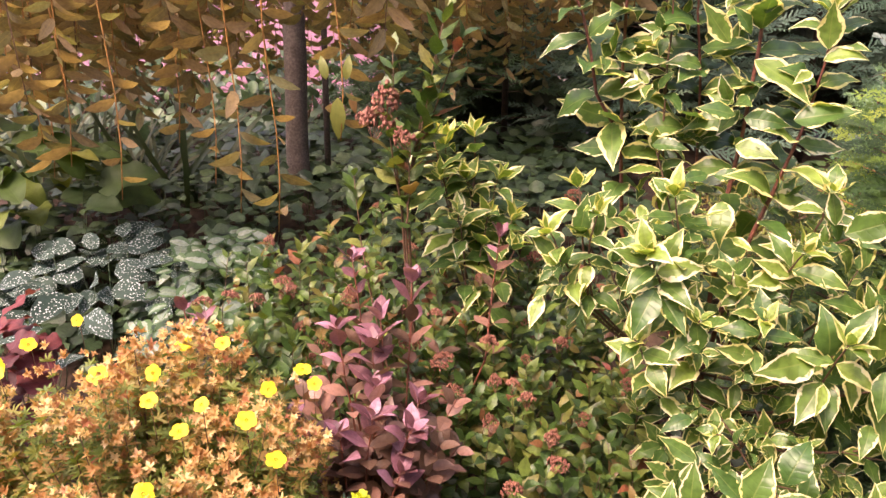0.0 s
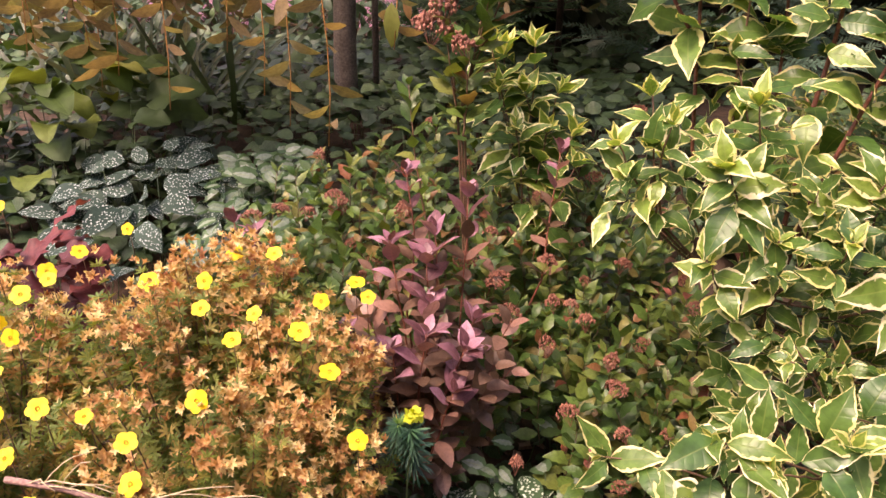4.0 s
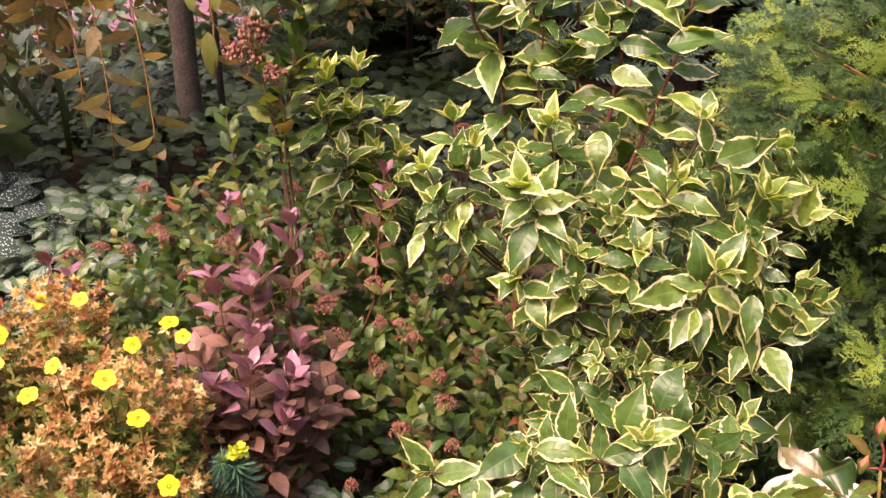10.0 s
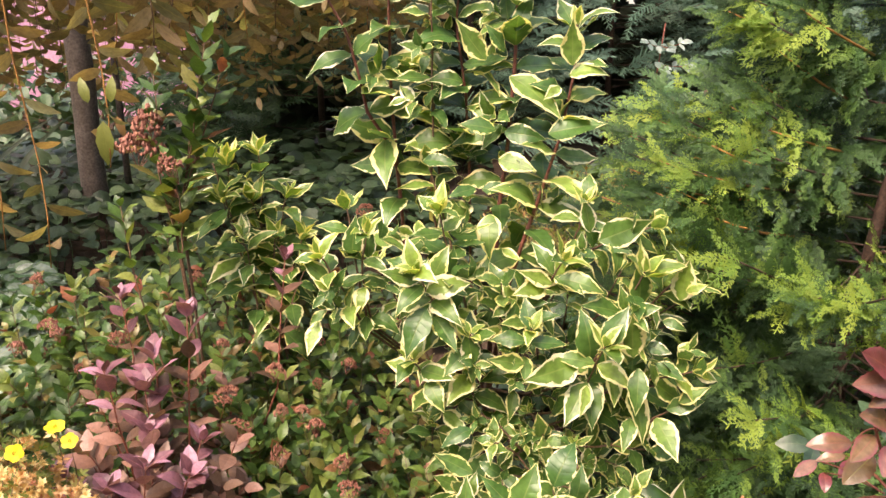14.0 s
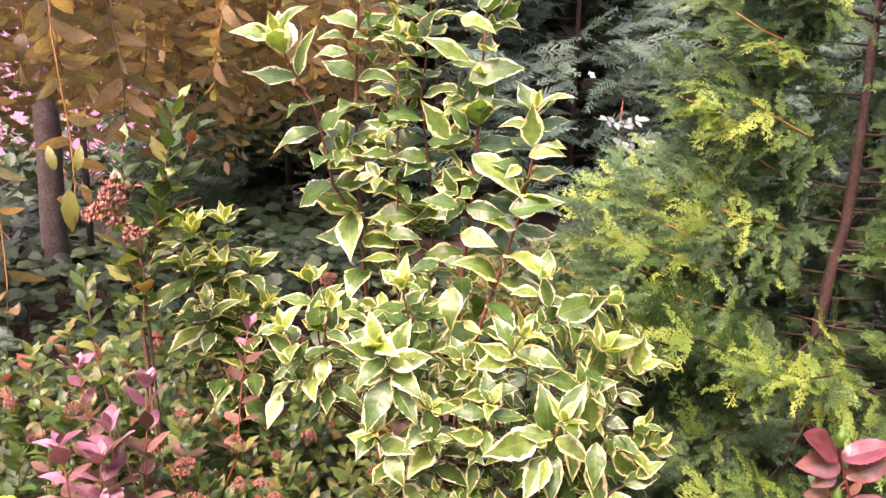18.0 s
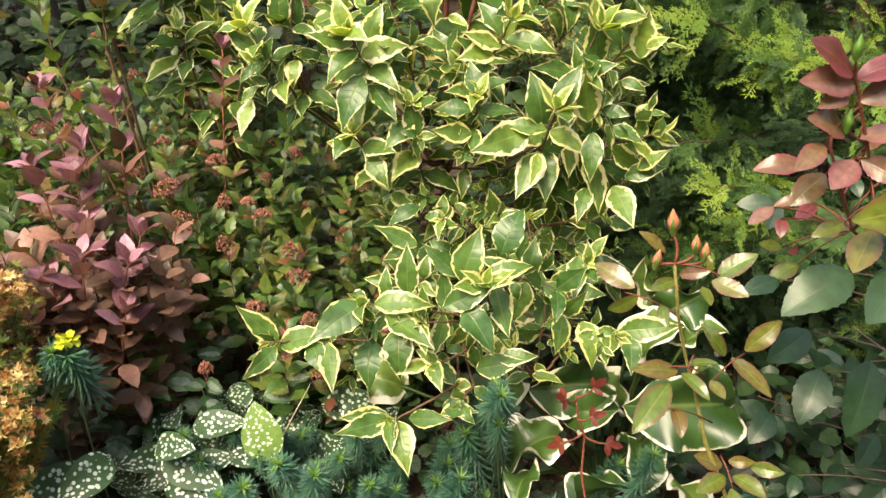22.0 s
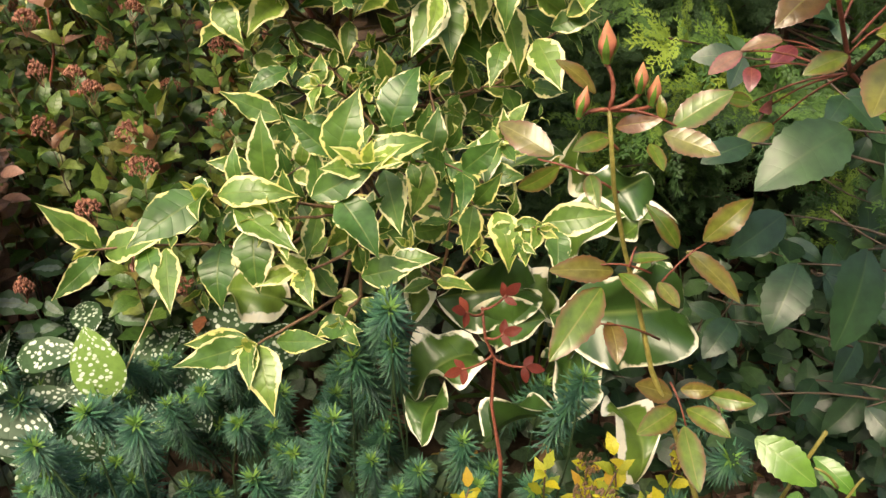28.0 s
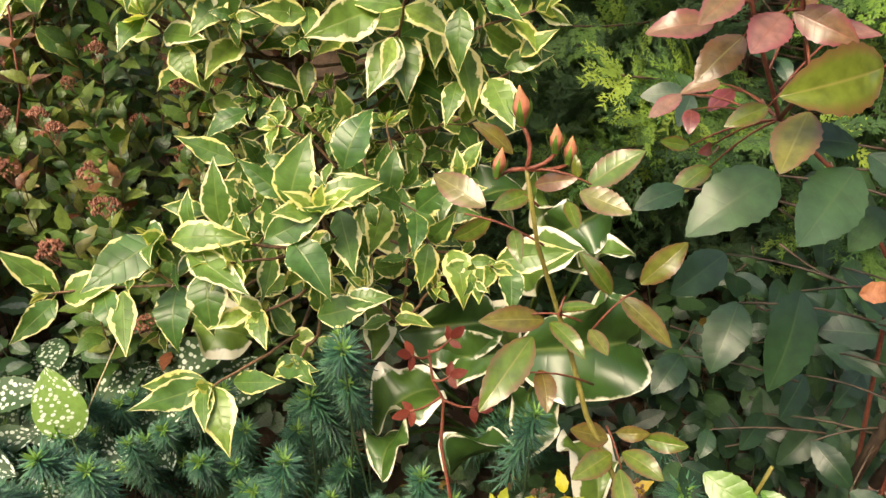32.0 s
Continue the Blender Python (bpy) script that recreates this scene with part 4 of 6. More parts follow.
OLIVE_LEAVES_A = [
    (0.667, 0.523, 0.536, 0.627, 0.505, 0.532),
    (0.676, 0.521, 0.536, 0.692, 0.487, 0.530),
    (0.669, 0.533, 0.542, 0.632, 0.533, 0.555),
    (0.695, 0.522, 0.545, 0.718, 0.498, 0.539),
    (0.675, 0.532, 0.548, 0.695, 0.515, 0.544),
    (0.669, 0.511, 0.529, 0.656, 0.467, 0.506),
    (0.622, 0.568, 0.653, 0.570, 0.562, 0.660),
    (0.626, 0.566, 0.651, 0.636, 0.529, 0.639),
    (0.634, 0.570, 0.660, 0.656, 0.550, 0.659),
    (0.609, 0.560, 0.646, 0.559, 0.523, 0.618),
    (0.612, 0.548, 0.622, 0.605, 0.516, 0.608),
    (0.658, 0.561, 0.639, 0.659, 0.538, 0.625),
    (0.698, 0.589, 0.641, 0.721, 0.549, 0.611),
    (0.692, 0.592, 0.643, 0.668, 0.609, 0.675),
    (0.740, 0.625, 0.619, 0.788, 0.628, 0.641),
]
OLIVE_LEAVES_B = [
    (0.598, 0.635, 0.721, 0.566, 0.674, 0.727),
    (0.601, 0.630, 0.714, 0.578, 0.638, 0.682),
    (0.606, 0.566, 0.768, 0.577, 0.554, 0.758),
    (0.606, 0.560, 0.777, 0.627, 0.541, 0.776),
    (0.597, 0.572, 0.737, 0.591, 0.550, 0.721),
    (0.630, 0.541, 0.777, 0.648, 0.514, 0.763),
    (0.636, 0.542, 0.780, 0.671, 0.532, 0.797),
    (0.630, 0.546, 0.784, 0.628, 0.551, 0.799),
    (0.623, 0.544, 0.770, 0.619, 0.523, 0.755),
    (0.593, 0.567, 0.799, 0.568, 0.579, 0.815),
]
OLIVE_LEAVES = OLIVE_LEAVES_A + OLIVE_LEAVES_B
RED_LEAVES_A = [
    (0.762, 0.589, 0.882, 0.726, 0.570, 0.861),
    (0.783, 0.641, 0.840, 0.734, 0.647, 0.831),
    (0.814, 0.605, 0.854, 0.772, 0.576, 0.833),
    (0.821, 0.604, 0.855, 0.843, 0.569, 0.832),
    (0.897, 0.771, 0.730, 0.858, 0.773, 0.718),
    (0.863, 0.784, 0.718, 0.829, 0.776, 0.695),
    (0.908, 0.764, 0.724, 0.875, 0.748, 0.707),
    (0.869, 0.773, 0.705, 0.856, 0.751, 0.687),
    (0.928, 0.721, 0.812, 0.953, 0.721, 0.821),
    (0.964, 0.700, 0.796, 0.937, 0.687, 0.786),
    (0.876, 0.740, 0.678, 0.858, 0.725, 0.669),
]
RED_LEAVES_B = [
    (0.787, 0.600, 0.947, 0.720, 0.575, 0.980),
    (0.791, 0.600, 0.936, 0.722, 0.575, 0.944),
    (0.784, 0.600, 0.931, 0.748, 0.575, 0.917),
    (0.791, 0.600, 0.942, 0.838, 0.575, 0.957),
    (0.791, 0.600, 0.888, 0.735, 0.575, 0.908),
    (0.809, 0.600, 0.880, 0.862, 0.575, 0.878),
    (0.824, 0.600, 0.845, 0.872, 0.575, 0.831),
    (0.800, 0.600, 0.919, 0.850, 0.585, 0.930),
]
RED_ROSE_TOP = [(0.847, 0.6, 0.798), (0.821, 0.6, 0.87), (0.798, 0.6, 0.924), (0.787, 0.6, 0.954)]
RED_LEAVES = RED_LEAVES_A + RED_LEAVES_B
BROWN_LEAVES_A = [
    (0.796, 0.621, 0.835, 0.759, 0.610, 0.805),
    (0.825, 0.518, 0.842, 0.754, 0.502, 0.829),
    (0.795, 0.539, 0.808, 0.762, 0.514, 0.777),
    (0.817, 0.604, 0.783, 0.784, 0.600, 0.766),
    (0.833, 0.514, 0.840, 0.838, 0.474, 0.812),
    (0.876, 0.493, 0.844, 0.843, 0.469, 0.816),
    (0.878, 0.491, 0.859, 0.903, 0.455, 0.844),
    (0.846, 0.698, 0.680, 0.801, 0.684, 0.660),
    (0.832, 0.715, 0.697, 0.804, 0.719, 0.693),
    (0.881, 0.519, 0.864, 0.858, 0.528, 0.886),
    (0.906, 0.512, 0.863, 0.913, 0.502, 0.887),
]
BROWN_LEAVES = BROWN_LEAVES_A
DARK_LEAVES_A = [
    (0.830, 0.525, 0.784, 0.783, 0.527, 0.786),
    (0.853, 0.618, 0.710, 0.766, 0.596, 0.683),
    (0.826, 0.517, 0.770, 0.766, 0.484, 0.737),
    (0.837, 0.520, 0.778, 0.850, 0.473, 0.752),
    (0.868, 0.481, 0.770, 0.895, 0.432, 0.766),
    (0.898, 0.461, 0.754, 0.813, 0.441, 0.747),
    (0.873, 0.579, 0.611, 0.823, 0.527, 0.555),
    (0.859, 0.635, 0.561, 0.812, 0.594, 0.521),
    (0.986, 0.585, 0.538, 1.018, 0.552, 0.538),
    (0.972, 0.604, 0.489, 0.989, 0.566, 0.478),
    (0.940, 0.575, 0.401, 0.950, 0.526, 0.372),
    (0.954, 0.526, 0.373, 0.978, 0.478, 0.350),
    (1.074, 0.509, 0.464, 1.016, 0.507, 0.475),
    (0.849, 0.624, 0.400, 0.830, 0.603, 0.382),
    (0.868, 0.678, 0.589, 0.801, 0.654, 0.565),
]
DARK_LEAVES_B = [
    (0.948, 0.612, 0.597, 0.962, 0.562, 0.567),
    (1.000, 0.580, 0.606, 1.012, 0.531, 0.578),
    (0.959, 0.626, 0.444, 0.913, 0.595, 0.419),
    (1.017, 0.581, 0.438, 1.027, 0.535, 0.412),
    (0.845, 0.688, 0.453, 0.802, 0.659, 0.432),
    (0.921, 0.627, 0.397, 0.877, 0.600, 0.378),
    (0.786, 0.649, 0.694, 0.739, 0.640, 0.681),
    (0.941, 0.497, 0.786, 0.893, 0.473, 0.769),
    (0.870, 0.524, 0.726, 0.833, 0.505, 0.703),
]
DARK_LEAVES = DARK_LEAVES_A + DARK_LEAVES_B
LIGHT_LEAVES_A = [
    (0.819, 0.584, 0.386, 0.850, 0.531, 0.358),
    (0.872, 0.557, 0.369, 0.889, 0.514, 0.349),
    (0.840, 0.532, 0.356, 0.807, 0.500, 0.335),
    (0.876, 0.516, 0.347, 0.836, 0.491, 0.333),
    (0.887, 0.506, 0.337, 0.903, 0.472, 0.331),
]
LIGHT_LEAVES = LIGHT_LEAVES_A
ROSE_STEM = [
    (0.68, 0.49, 0.46),
    (0.67, 0.52, 0.51),
    (0.65, 0.54, 0.57),
    (0.64, 0.56, 0.63),
    (0.63, 0.57, 0.67),
    (0.61, 0.56, 0.73),
    (0.60, 0.56, 0.79),
]
ROSE_STALKS = [
    (0.67, 0.54, 0.55, 0.67, 0.51, 0.53, 2, 0.033),
    (0.66, 0.55, 0.59, 0.60, 0.54, 0.63, 1, 0.042),
    (0.65, 0.56, 0.65, 0.61, 0.57, 0.66, 1, 0.036),
    (0.66, 0.56, 0.64, 0.70, 0.57, 0.66, 2, 0.036),
    (0.62, 0.57, 0.72, 0.57, 0.60, 0.74, 2, 0.033),
    (0.60, 0.56, 0.79, 0.64, 0.54, 0.78, 2, 0.031),
    (0.61, 0.56, 0.76, 0.59, 0.57, 0.77, 1, 0.030),
    (0.63, 0.56, 0.66, 0.64, 0.57, 0.67, 1, 0.034),
]
ROSE_BUDS = [
    (0.60, 0.57, 0.83),
    (0.62, 0.56, 0.81),
    (0.63, 0.56, 0.80),
    (0.58, 0.56, 0.80),
]
RED_ROSE_STEM = [
    (1.00, 0.60, 0.59),
    (0.94, 0.62, 0.68),
    (0.88, 0.66, 0.74),
    (0.85, 0.66, 0.80),
    (0.82, 0.65, 0.85),
    (0.82, 0.66, 0.89),
]
RED_ROSE_STEM_B = [
    (1.00, 0.53, 0.54),
    (0.92, 0.56, 0.75),
    (0.91, 0.56, 0.82),
    (0.90, 0.55, 0.86),
    (0.91, 0.56, 0.90),
]
DARK_STEM = [
    (1.01, 0.57, 0.31),
    (1.01, 0.56, 0.39),
    (1.01, 0.55, 0.49),
    (1.00, 0.53, 0.59),
    (0.99, 0.50, 0.67),
    (0.99, 0.49, 0.72),
]
DARK_STEM_B = [
    (1.02, 0.55, 0.33),
    (1.04, 0.54, 0.43),
    (1.04, 0.52, 0.53),
    (1.06, 0.51, 0.60),
]
LIGHT_ROSE = [
    (0.79, 0.46, 0.47, 0.77, 0.47, 0.49, 1, 0.045),
    (0.79, 0.45, 0.46, 0.80, 0.45, 0.49, 1, 0.045),
    (0.78, 0.42, 0.46, 0.77, 0.42, 0.47, 1, 0.042),
    (0.79, 0.41, 0.46, 0.80, 0.41, 0.47, 1, 0.042),
]
RED_SHOOT = [
    (0.56, 0.63, 0.39),
    (0.56, 0.66, 0.44),
    (0.57, 0.68, 0.48),
    (0.56, 0.68, 0.51),
    (0.56, 0.69, 0.54),
]
STRAW = [
    (0.14, 0.96, 0.27),
    (0.19, 0.97, 0.35),
    (0.23, 0.98, 0.41),
]


def key_leaves(name, rows, forms, material, parent, wide=1.0, lift=0.3, stray=0.22):
    """Single leaves, each from its base to its tip, turned to the open side."""
    base = Vector(parent.location)
    meshes = [form_mesh(name, o, material) for o in forms]
    for k, row in enumerate(rows):
        p, t = Vector(row[:3]), Vector(row[3:6])
        nrm = jolt(Vector((-0.12, -0.72, 0.45 + lift)), stray)
        ob = part(name, meshes[k % len(meshes)], parent)
        ob.matrix_basis = lay(p - base, t - p + Vector((0, 0, 0.012)), nrm, (t - p).length * 1.06, wide * R(0.78, 1.08))


# ---- the variegated weigela ----
def build_weigela():
    root = Vector((0.56, 1.38, ground_z(0.56, 1.38)))
    w = thing("variegated_weigela", root, "tall weigela shrub with green leaves edged in cream", "shrub")
    fork = Vector((0.53, 1.33, 0.62))
    back = Vector((0.2, 1.85, ground_z(0.2, 1.85)))
    stem_part(bow(root, fork, 0.0, 0.01, 7, 0.003), 0.010, 0.007, M_BROWN_STEM, w, "stem", 8)
    big, young = [], []
    for k, line in enumerate(WEIGELA_STEMS):
        line = fine_line(line, 24)
        foot = root.lerp(fork, 0.9) if k != 3 else Vector((0.372, 1.46, 1.02))
        low = [foot.lerp(line[0], q / 4) for q in range(4)]
        stem_part(low + line, 0.0058 - 0.0006 * k, 0.0018, M_RED_BARK, w, "stem", 8)
        run = sum((b - a).length for a, b in zip(line, line[1:]))
        big += pairs(line, 0.02, int(run / 0.052) + 1, WEIGELA_LEAVES, R(0.102, 0.116), 78, 42, R(0, 6.28), 2, 90, 0.35, 0.97, 0.8, (-0.15, -0.95, 0.1), 0.4)
        young += pairs(line, 0.96, 2, WEIGELA_LEAVES, 0.05, 40, 20, R(0, 6.28), 2, 90, 0.3, 1.0, 0.8)
        for q in range(2, int(run / 0.064), 3):
            p, d = on(line, q * 0.064 / run)
            e = p + (d * 0.6 + Vector((R(-1, 1), R(-0.6, 0.4), 0))).normalized() * R(0.04, 0.07)
            big += pairs(bow(p, e, 0.005, 0, 5), 0.4, 3, WEIGELA_LEAVES, R(0.06, 0.08), 65, 35, R(0, 6.28), 2, 90, 0.5, 1.0, 0.8, (-0.1, -0.7, 0.1))
    for rows, r0, grow in ((WEIGELA_UPRIGHT, 0.003, 1.1), (WEIGELA_SIDE, 0.003, 1.1), (WEIGELA_LOW, 0.0028, 0.82), (WEIGELA_BACK, 0.003, 1.8)):
        for bx, by, bz, tx, ty, tz, n, s in rows:
            b, t = Vector((bx, by, bz)), Vector((tx, ty, tz))
            s *= grow
            pts = bow(b, t, 0.015 * R(0, 1), R(-0.015, 0.015), 9, 0.002)
            if rows is WEIGELA_BACK:
                at = back
            else:
                at = root.lerp(fork, min(max((b.z - root.z - 0.12) / (fork.z - root.z), 0.1), 1.0))
            low = [at.lerp(b, k / 5) + Vector((0, 0, -0.03 * math.sin(math.pi * k / 5))) for k in range(5)]
            stem_part(low + pts, r0, 0.0014, M_BROWN_STEM, w)
            flat = rows is WEIGELA_LOW
            if rows is WEIGELA_UPRIGHT:
                big += pairs(low[2:], 0.0, 4, WEIGELA_LEAVES, s * 0.8, 85, 70, R(0, 6.28), 2, 90, 0.6, 1.0, 1.0, (-0.1, -0.7, 0.1), 0.4)
            face = (-0.1, -0.45, 0.2) if flat else (-0.15, -0.75, 0.15)
            big += pairs(pts, 0.08, max(n - 2, 2) if flat else n, WEIGELA_LEAVES, s, 88, 52, R(0, 6.28), 2, 90, 1.1 if flat else 0.6, 0.96, 0.85, face, 0.45)
            young += pairs(pts, 0.95, 2, WEIGELA_LEAVES, s * 0.66, 42, 22, R(0, 6.28), 2, 90, 0.3, 1.0, 0.7)
            if n > 4 and rows is not WEIGELA_BACK:
                for q in range(1, n, 2):
                    p, d = on(pts, 0.08 + 0.78 * q / n)
                    side = (d.orthogonal().normalized() * R(-1, 1) + Vector((R(-1, 1), R(-0.6, 0.4), 0))).normalized()
                    e = p + (d * 0.5 + side) * R(0.03, 0.07)
                    tw = bow(p, e, 0.005, 0, 5)
                    big += pairs(tw, 0.35, 3, WEIGELA_LEAVES, s * R(0.5, 0.8), 70, 35, R(0, 6.28), 2, 90, 0.6, 1.0, 0.8, face)
    # the shaded inner twigs
    inner = []
    for k in range(54):
        p = Vector((R(0.36, 0.84), R(1.15, 1.42), R(0.25, 0.85)))
        if k < 18:
            p = Vector((R(0.4, 0.78), R(0.95, 1.2), R(0.28, 0.62)))
        e = p + Vector((R(-0.07, 0.07), R(-0.12, 0.02), R(0.0, 0.09)))
        tw = bow(p.lerp(root.lerp(fork, 0.7), 0.3), e, 0.01, 0, 6, 0.002)
        twig(tw, 0.0020, 0.0010, M_BROWN_STEM, w)
        inner += pairs(tw, 0.3, 4, WEIGELA_LEAVES, R(0.045, 0.075), 75, 45, R(0, 6.28), 2, 90, 0.7, 1.0, 0.8, (0, -0.4, 0))
    key_leaves("leaf", WEIGELA_LEAVES_LOW, WEIGELA_LEAVES, M_WEIGELA, w, 1.0)
    key_leaves("leaf", WEIGELA_LEAVES_TOP, WEIGELA_LEAVES, M_WEIGELA, w, 1.0, 0.1)
    spread("leaf", WEIGELA_LEAVES, big + inner, M_WEIGELA, w, 200, "inner_leaves")
    spread("young_leaf", WEIGELA_LEAVES, young, M_WEIGELA_TIP, w, 120, "young_leaves")


build_weigela()


# ---- the purple weigela ----
def build_purple():
    root = Vector((-0.1, 1.36, ground_z(-0.1, 1.36)))
    w = thing("purple_weigela", root, "low weigela with wine-purple and bronze leaves", "shrub")
    a, b2 = [], []
    for bx, by, bz, tx, ty, tz, n, s in PURPLE:
        b, t = Vector((bx, by, bz)), Vector((tx, ty, tz))
        pts = bow(b, t, 0.0, R(-0.015, 0.015), 8, 0.002)
        stem_part([root.lerp(b, k / 4) for k in range(4)] + pts, 0.0026, 0.0012, M_RED_STEM, w)
        got = pairs(pts, 0.05, n + 3, PURPLE_LEAVES, s, 75, 40, R(0, 6.28), 2, 90, 0.7, 0.96, 0.9, (0, -0.4, 0.1))
        a += got[len(got) * 2 // 3 :]
        b2 += got[: len(got) * 2 // 3]
        a += pairs(pts, 0.96, 2, PURPLE_LEAVES, s * 0.7, 38, 22, R(0, 6.28), 2, 90, 0.3, 1.0, 0.8)
    for _ in range(34):
        p = Vector((R(-0.26, 0.06), R(1.12, 1.4), 0))
        p.z = R(0.32, 0.62)
        tw = bow(root.lerp(p, 0.6), p, 0.01, 0, 6, 0.002)
        b2 += pairs(tw, 0.4, 4, PURPLE_LEAVES, R(0.042, 0.062), 75, 45, R(0, 6.28), 2, 90, 0.7, 1.0, 0.9, (0, -0.3, 0))
        twig(tw, 0.0018, 0.001, M_RED_STEM, w)
    spread("purple_leaf", PURPLE_LEAVES, a, M_PURPLE, w, 200)
    spread("bronze_leaf", PURPLE_LEAVES, b2, M_BRONZE, w, 250)


build_purple()


# ---- the spiraea ----
def seed_head(rx=0.026, rz=0.012, n=90):
    bead = Form([(1, 0, 0), (0, 1, 0), (-1, 0, 0), (0, -1, 0), (0, 0, 1), (0, 0, -1)], [(0, 1, 4), (1, 2, 4), (2, 3, 4), (3, 0, 4), (1, 0, 5), (2, 1, 5), (3, 2, 5), (0, 3, 5)])
    out = []
    for _ in range(n):
        a, r = R(0, 6.28), math.sqrt(R(0, 1))
        s = R(0.0013, 0.0026)
        p = (rx * r * math.cos(a), rx * r * math.sin(a), rz * (1 - r * r) + R(-0.003, 0.004))
        out.append(bead.moved(Matrix.Translation(p) @ Matrix.Diagonal((s, s, s * 1.5, 1))))
    for k in range(9):
        a = k * 0.7
        out.append(tube([(0, 0, -0.02), (rx * 0.7 * math.cos(a), rx * 0.7 * math.sin(a), rz * 0.4)], 0.0003, 0.0003, 3))
    return fuse(out)


def build_spiraea():
    root = Vector((-0.02, 1.5, ground_z(-0.02, 1.5)))
    w = thing("spiraea", root, "bushy green spiraea with red-tinged leaves and rusty seed heads", "shrub")
    got = []
    for bx, by, bz, tx, ty, tz, n, s in SPIRAEA_TALL:
        pts = bow((bx, by, bz), (tx, ty, tz), 0.0, R(-0.01, 0.01), 9, 0.002)
        stem_part([root.lerp(pts[0], k / 4) for k in range(4)] + pts, 0.003, 0.001, M_BROWN_STEM, w)
        got += pairs(pts, 0.05, n + 3, SPIRAEA_LEAVES, s * 1.6, 65, 35, R(0, 6.28), 2, 110, 0.6, 1.0, 0.7, (0, -0.5, 0))
    heads = [Vector(p) for p in SEED_HEADS]
    # the dense lower body, higher to the back
    for k in range(330):
        x, y = R(-0.52, 0.46), R(1.1, 1.85)
        if x < -0.12 and y < 1.3 + 0.2 * R(0, 1):
            continue
        if -0.08 < x < 0.16 and y < 1.28 and R(0, 1) < 0.75:
            continue
        top = 0.47 + 0.44 * (y - 1.1) - 0.10 * abs(x + 0.05) + R(-0.17, 0.06)
        if x > 0.25 and y > 1.5:
            top -= 0.08
        t = Vector((x, y, top))
        b = Vector((x + R(-0.05, 0.05), y + R(0.0, 0.09), max(ground_z(x, y), top - R(0.16, 0.28))))
        pts = bow(b, t, 0.0, R(-0.02, 0.02), 7, 0.002)
        twig(pts, 0.0012, 0.0007, M_BROWN_STEM, w)
        got += pairs(pts, 0.15, random.choice((7, 8, 9)), SPIRAEA_LEAVES, R(0.034, 0.058), 75, 35, R(0, 6.28), 2, 100, 0.7, 1.0, 0.8, (-0.1, -0.5, 0))
        if R(0, 1) < 0.17:
            heads.append(t + Vector((0, -0.01, 0.008)))
    spread("leaf", SPIRAEA_LEAVES, got, M_SPIRAEA, w, 300, "dense_leaves")
    forms = [seed_head(0.019, 0.015, 110), seed_head(0.014, 0.017, 80), seed_head(0.022, 0.012, 120)]
    spread("seed_head", forms, [(random.randrange(3), pose(*p, R(-25, 25), R(-25, 25), R(0, 360)) @ Matrix.Scale(R(0.8, 1.15) * (2.0 if p in heads[:3] else 1.0), 4)) for p in heads], M_SEED, w, 60, smooth=False)


build_spiraea()


# ---- the potentillas ----
def flower_form():
    out = []
    for k in range(5):
        pet = leaf(0.0165, 0.0165, 5, 4, 0.62, 0.0, 0.25, 0.05, 0, 0.5, 0, 0.0, 0.35)
        out.append(pet.moved(pose(0, 0, 0, 10, 5, 72 * k)))
    return weld(fuse(out))


def centre_form():
    return fuse([tube([(0.002 * math.cos(a), 0.002 * math.sin(a), 0), (0.003 * math.cos(a), 0.003 * math.sin(a), 0.003)], 0.0005, 0.0007, 5) for a in np.arange(0, 6.2, 0.6)])


def calyx_form(k):
    """A dry star of ten narrow sepals round a small tuft."""
    random.seed(k)
    out = []
    for q in range(10):
        s = leaf(R(0.006, 0.011), 0.0032, 3, 2, 0.4, 0.3, R(-0.7, 0.8), 0, 0, 0.8, 0, 0.0)
        out.append(s.moved(pose(0, 0, 0, R(10, 60), 0, 36 * q + R(-10, 10))))
    for q in range(6):
        s = leaf(R(0.003, 0.005), 0.002, 2, 2, 0.5, 0.3, 0, 0, 0, 0.8, 0, 0.0)
        out.append(s.moved(pose(0, 0, 0, R(65, 88), 0, 60 * q + R(-20, 20))))
    return weld(fuse(out))


def feather_form(k):
    """A small leaf of five narrow leaflets."""
    random.seed(40 + k)
    out = []
    for a in (0, 38, -38, 85, -85):
        s = leaf(R(0.013, 0.019), 0.0042, 3, 2, 0.5, 0.35, R(0, 0.7), 0, 0, 0.8, 0, 0.0)
        out.append(s.moved(pose(0, 0, 0, R(-8, 12), 0, a)))
    return weld(fuse(out))


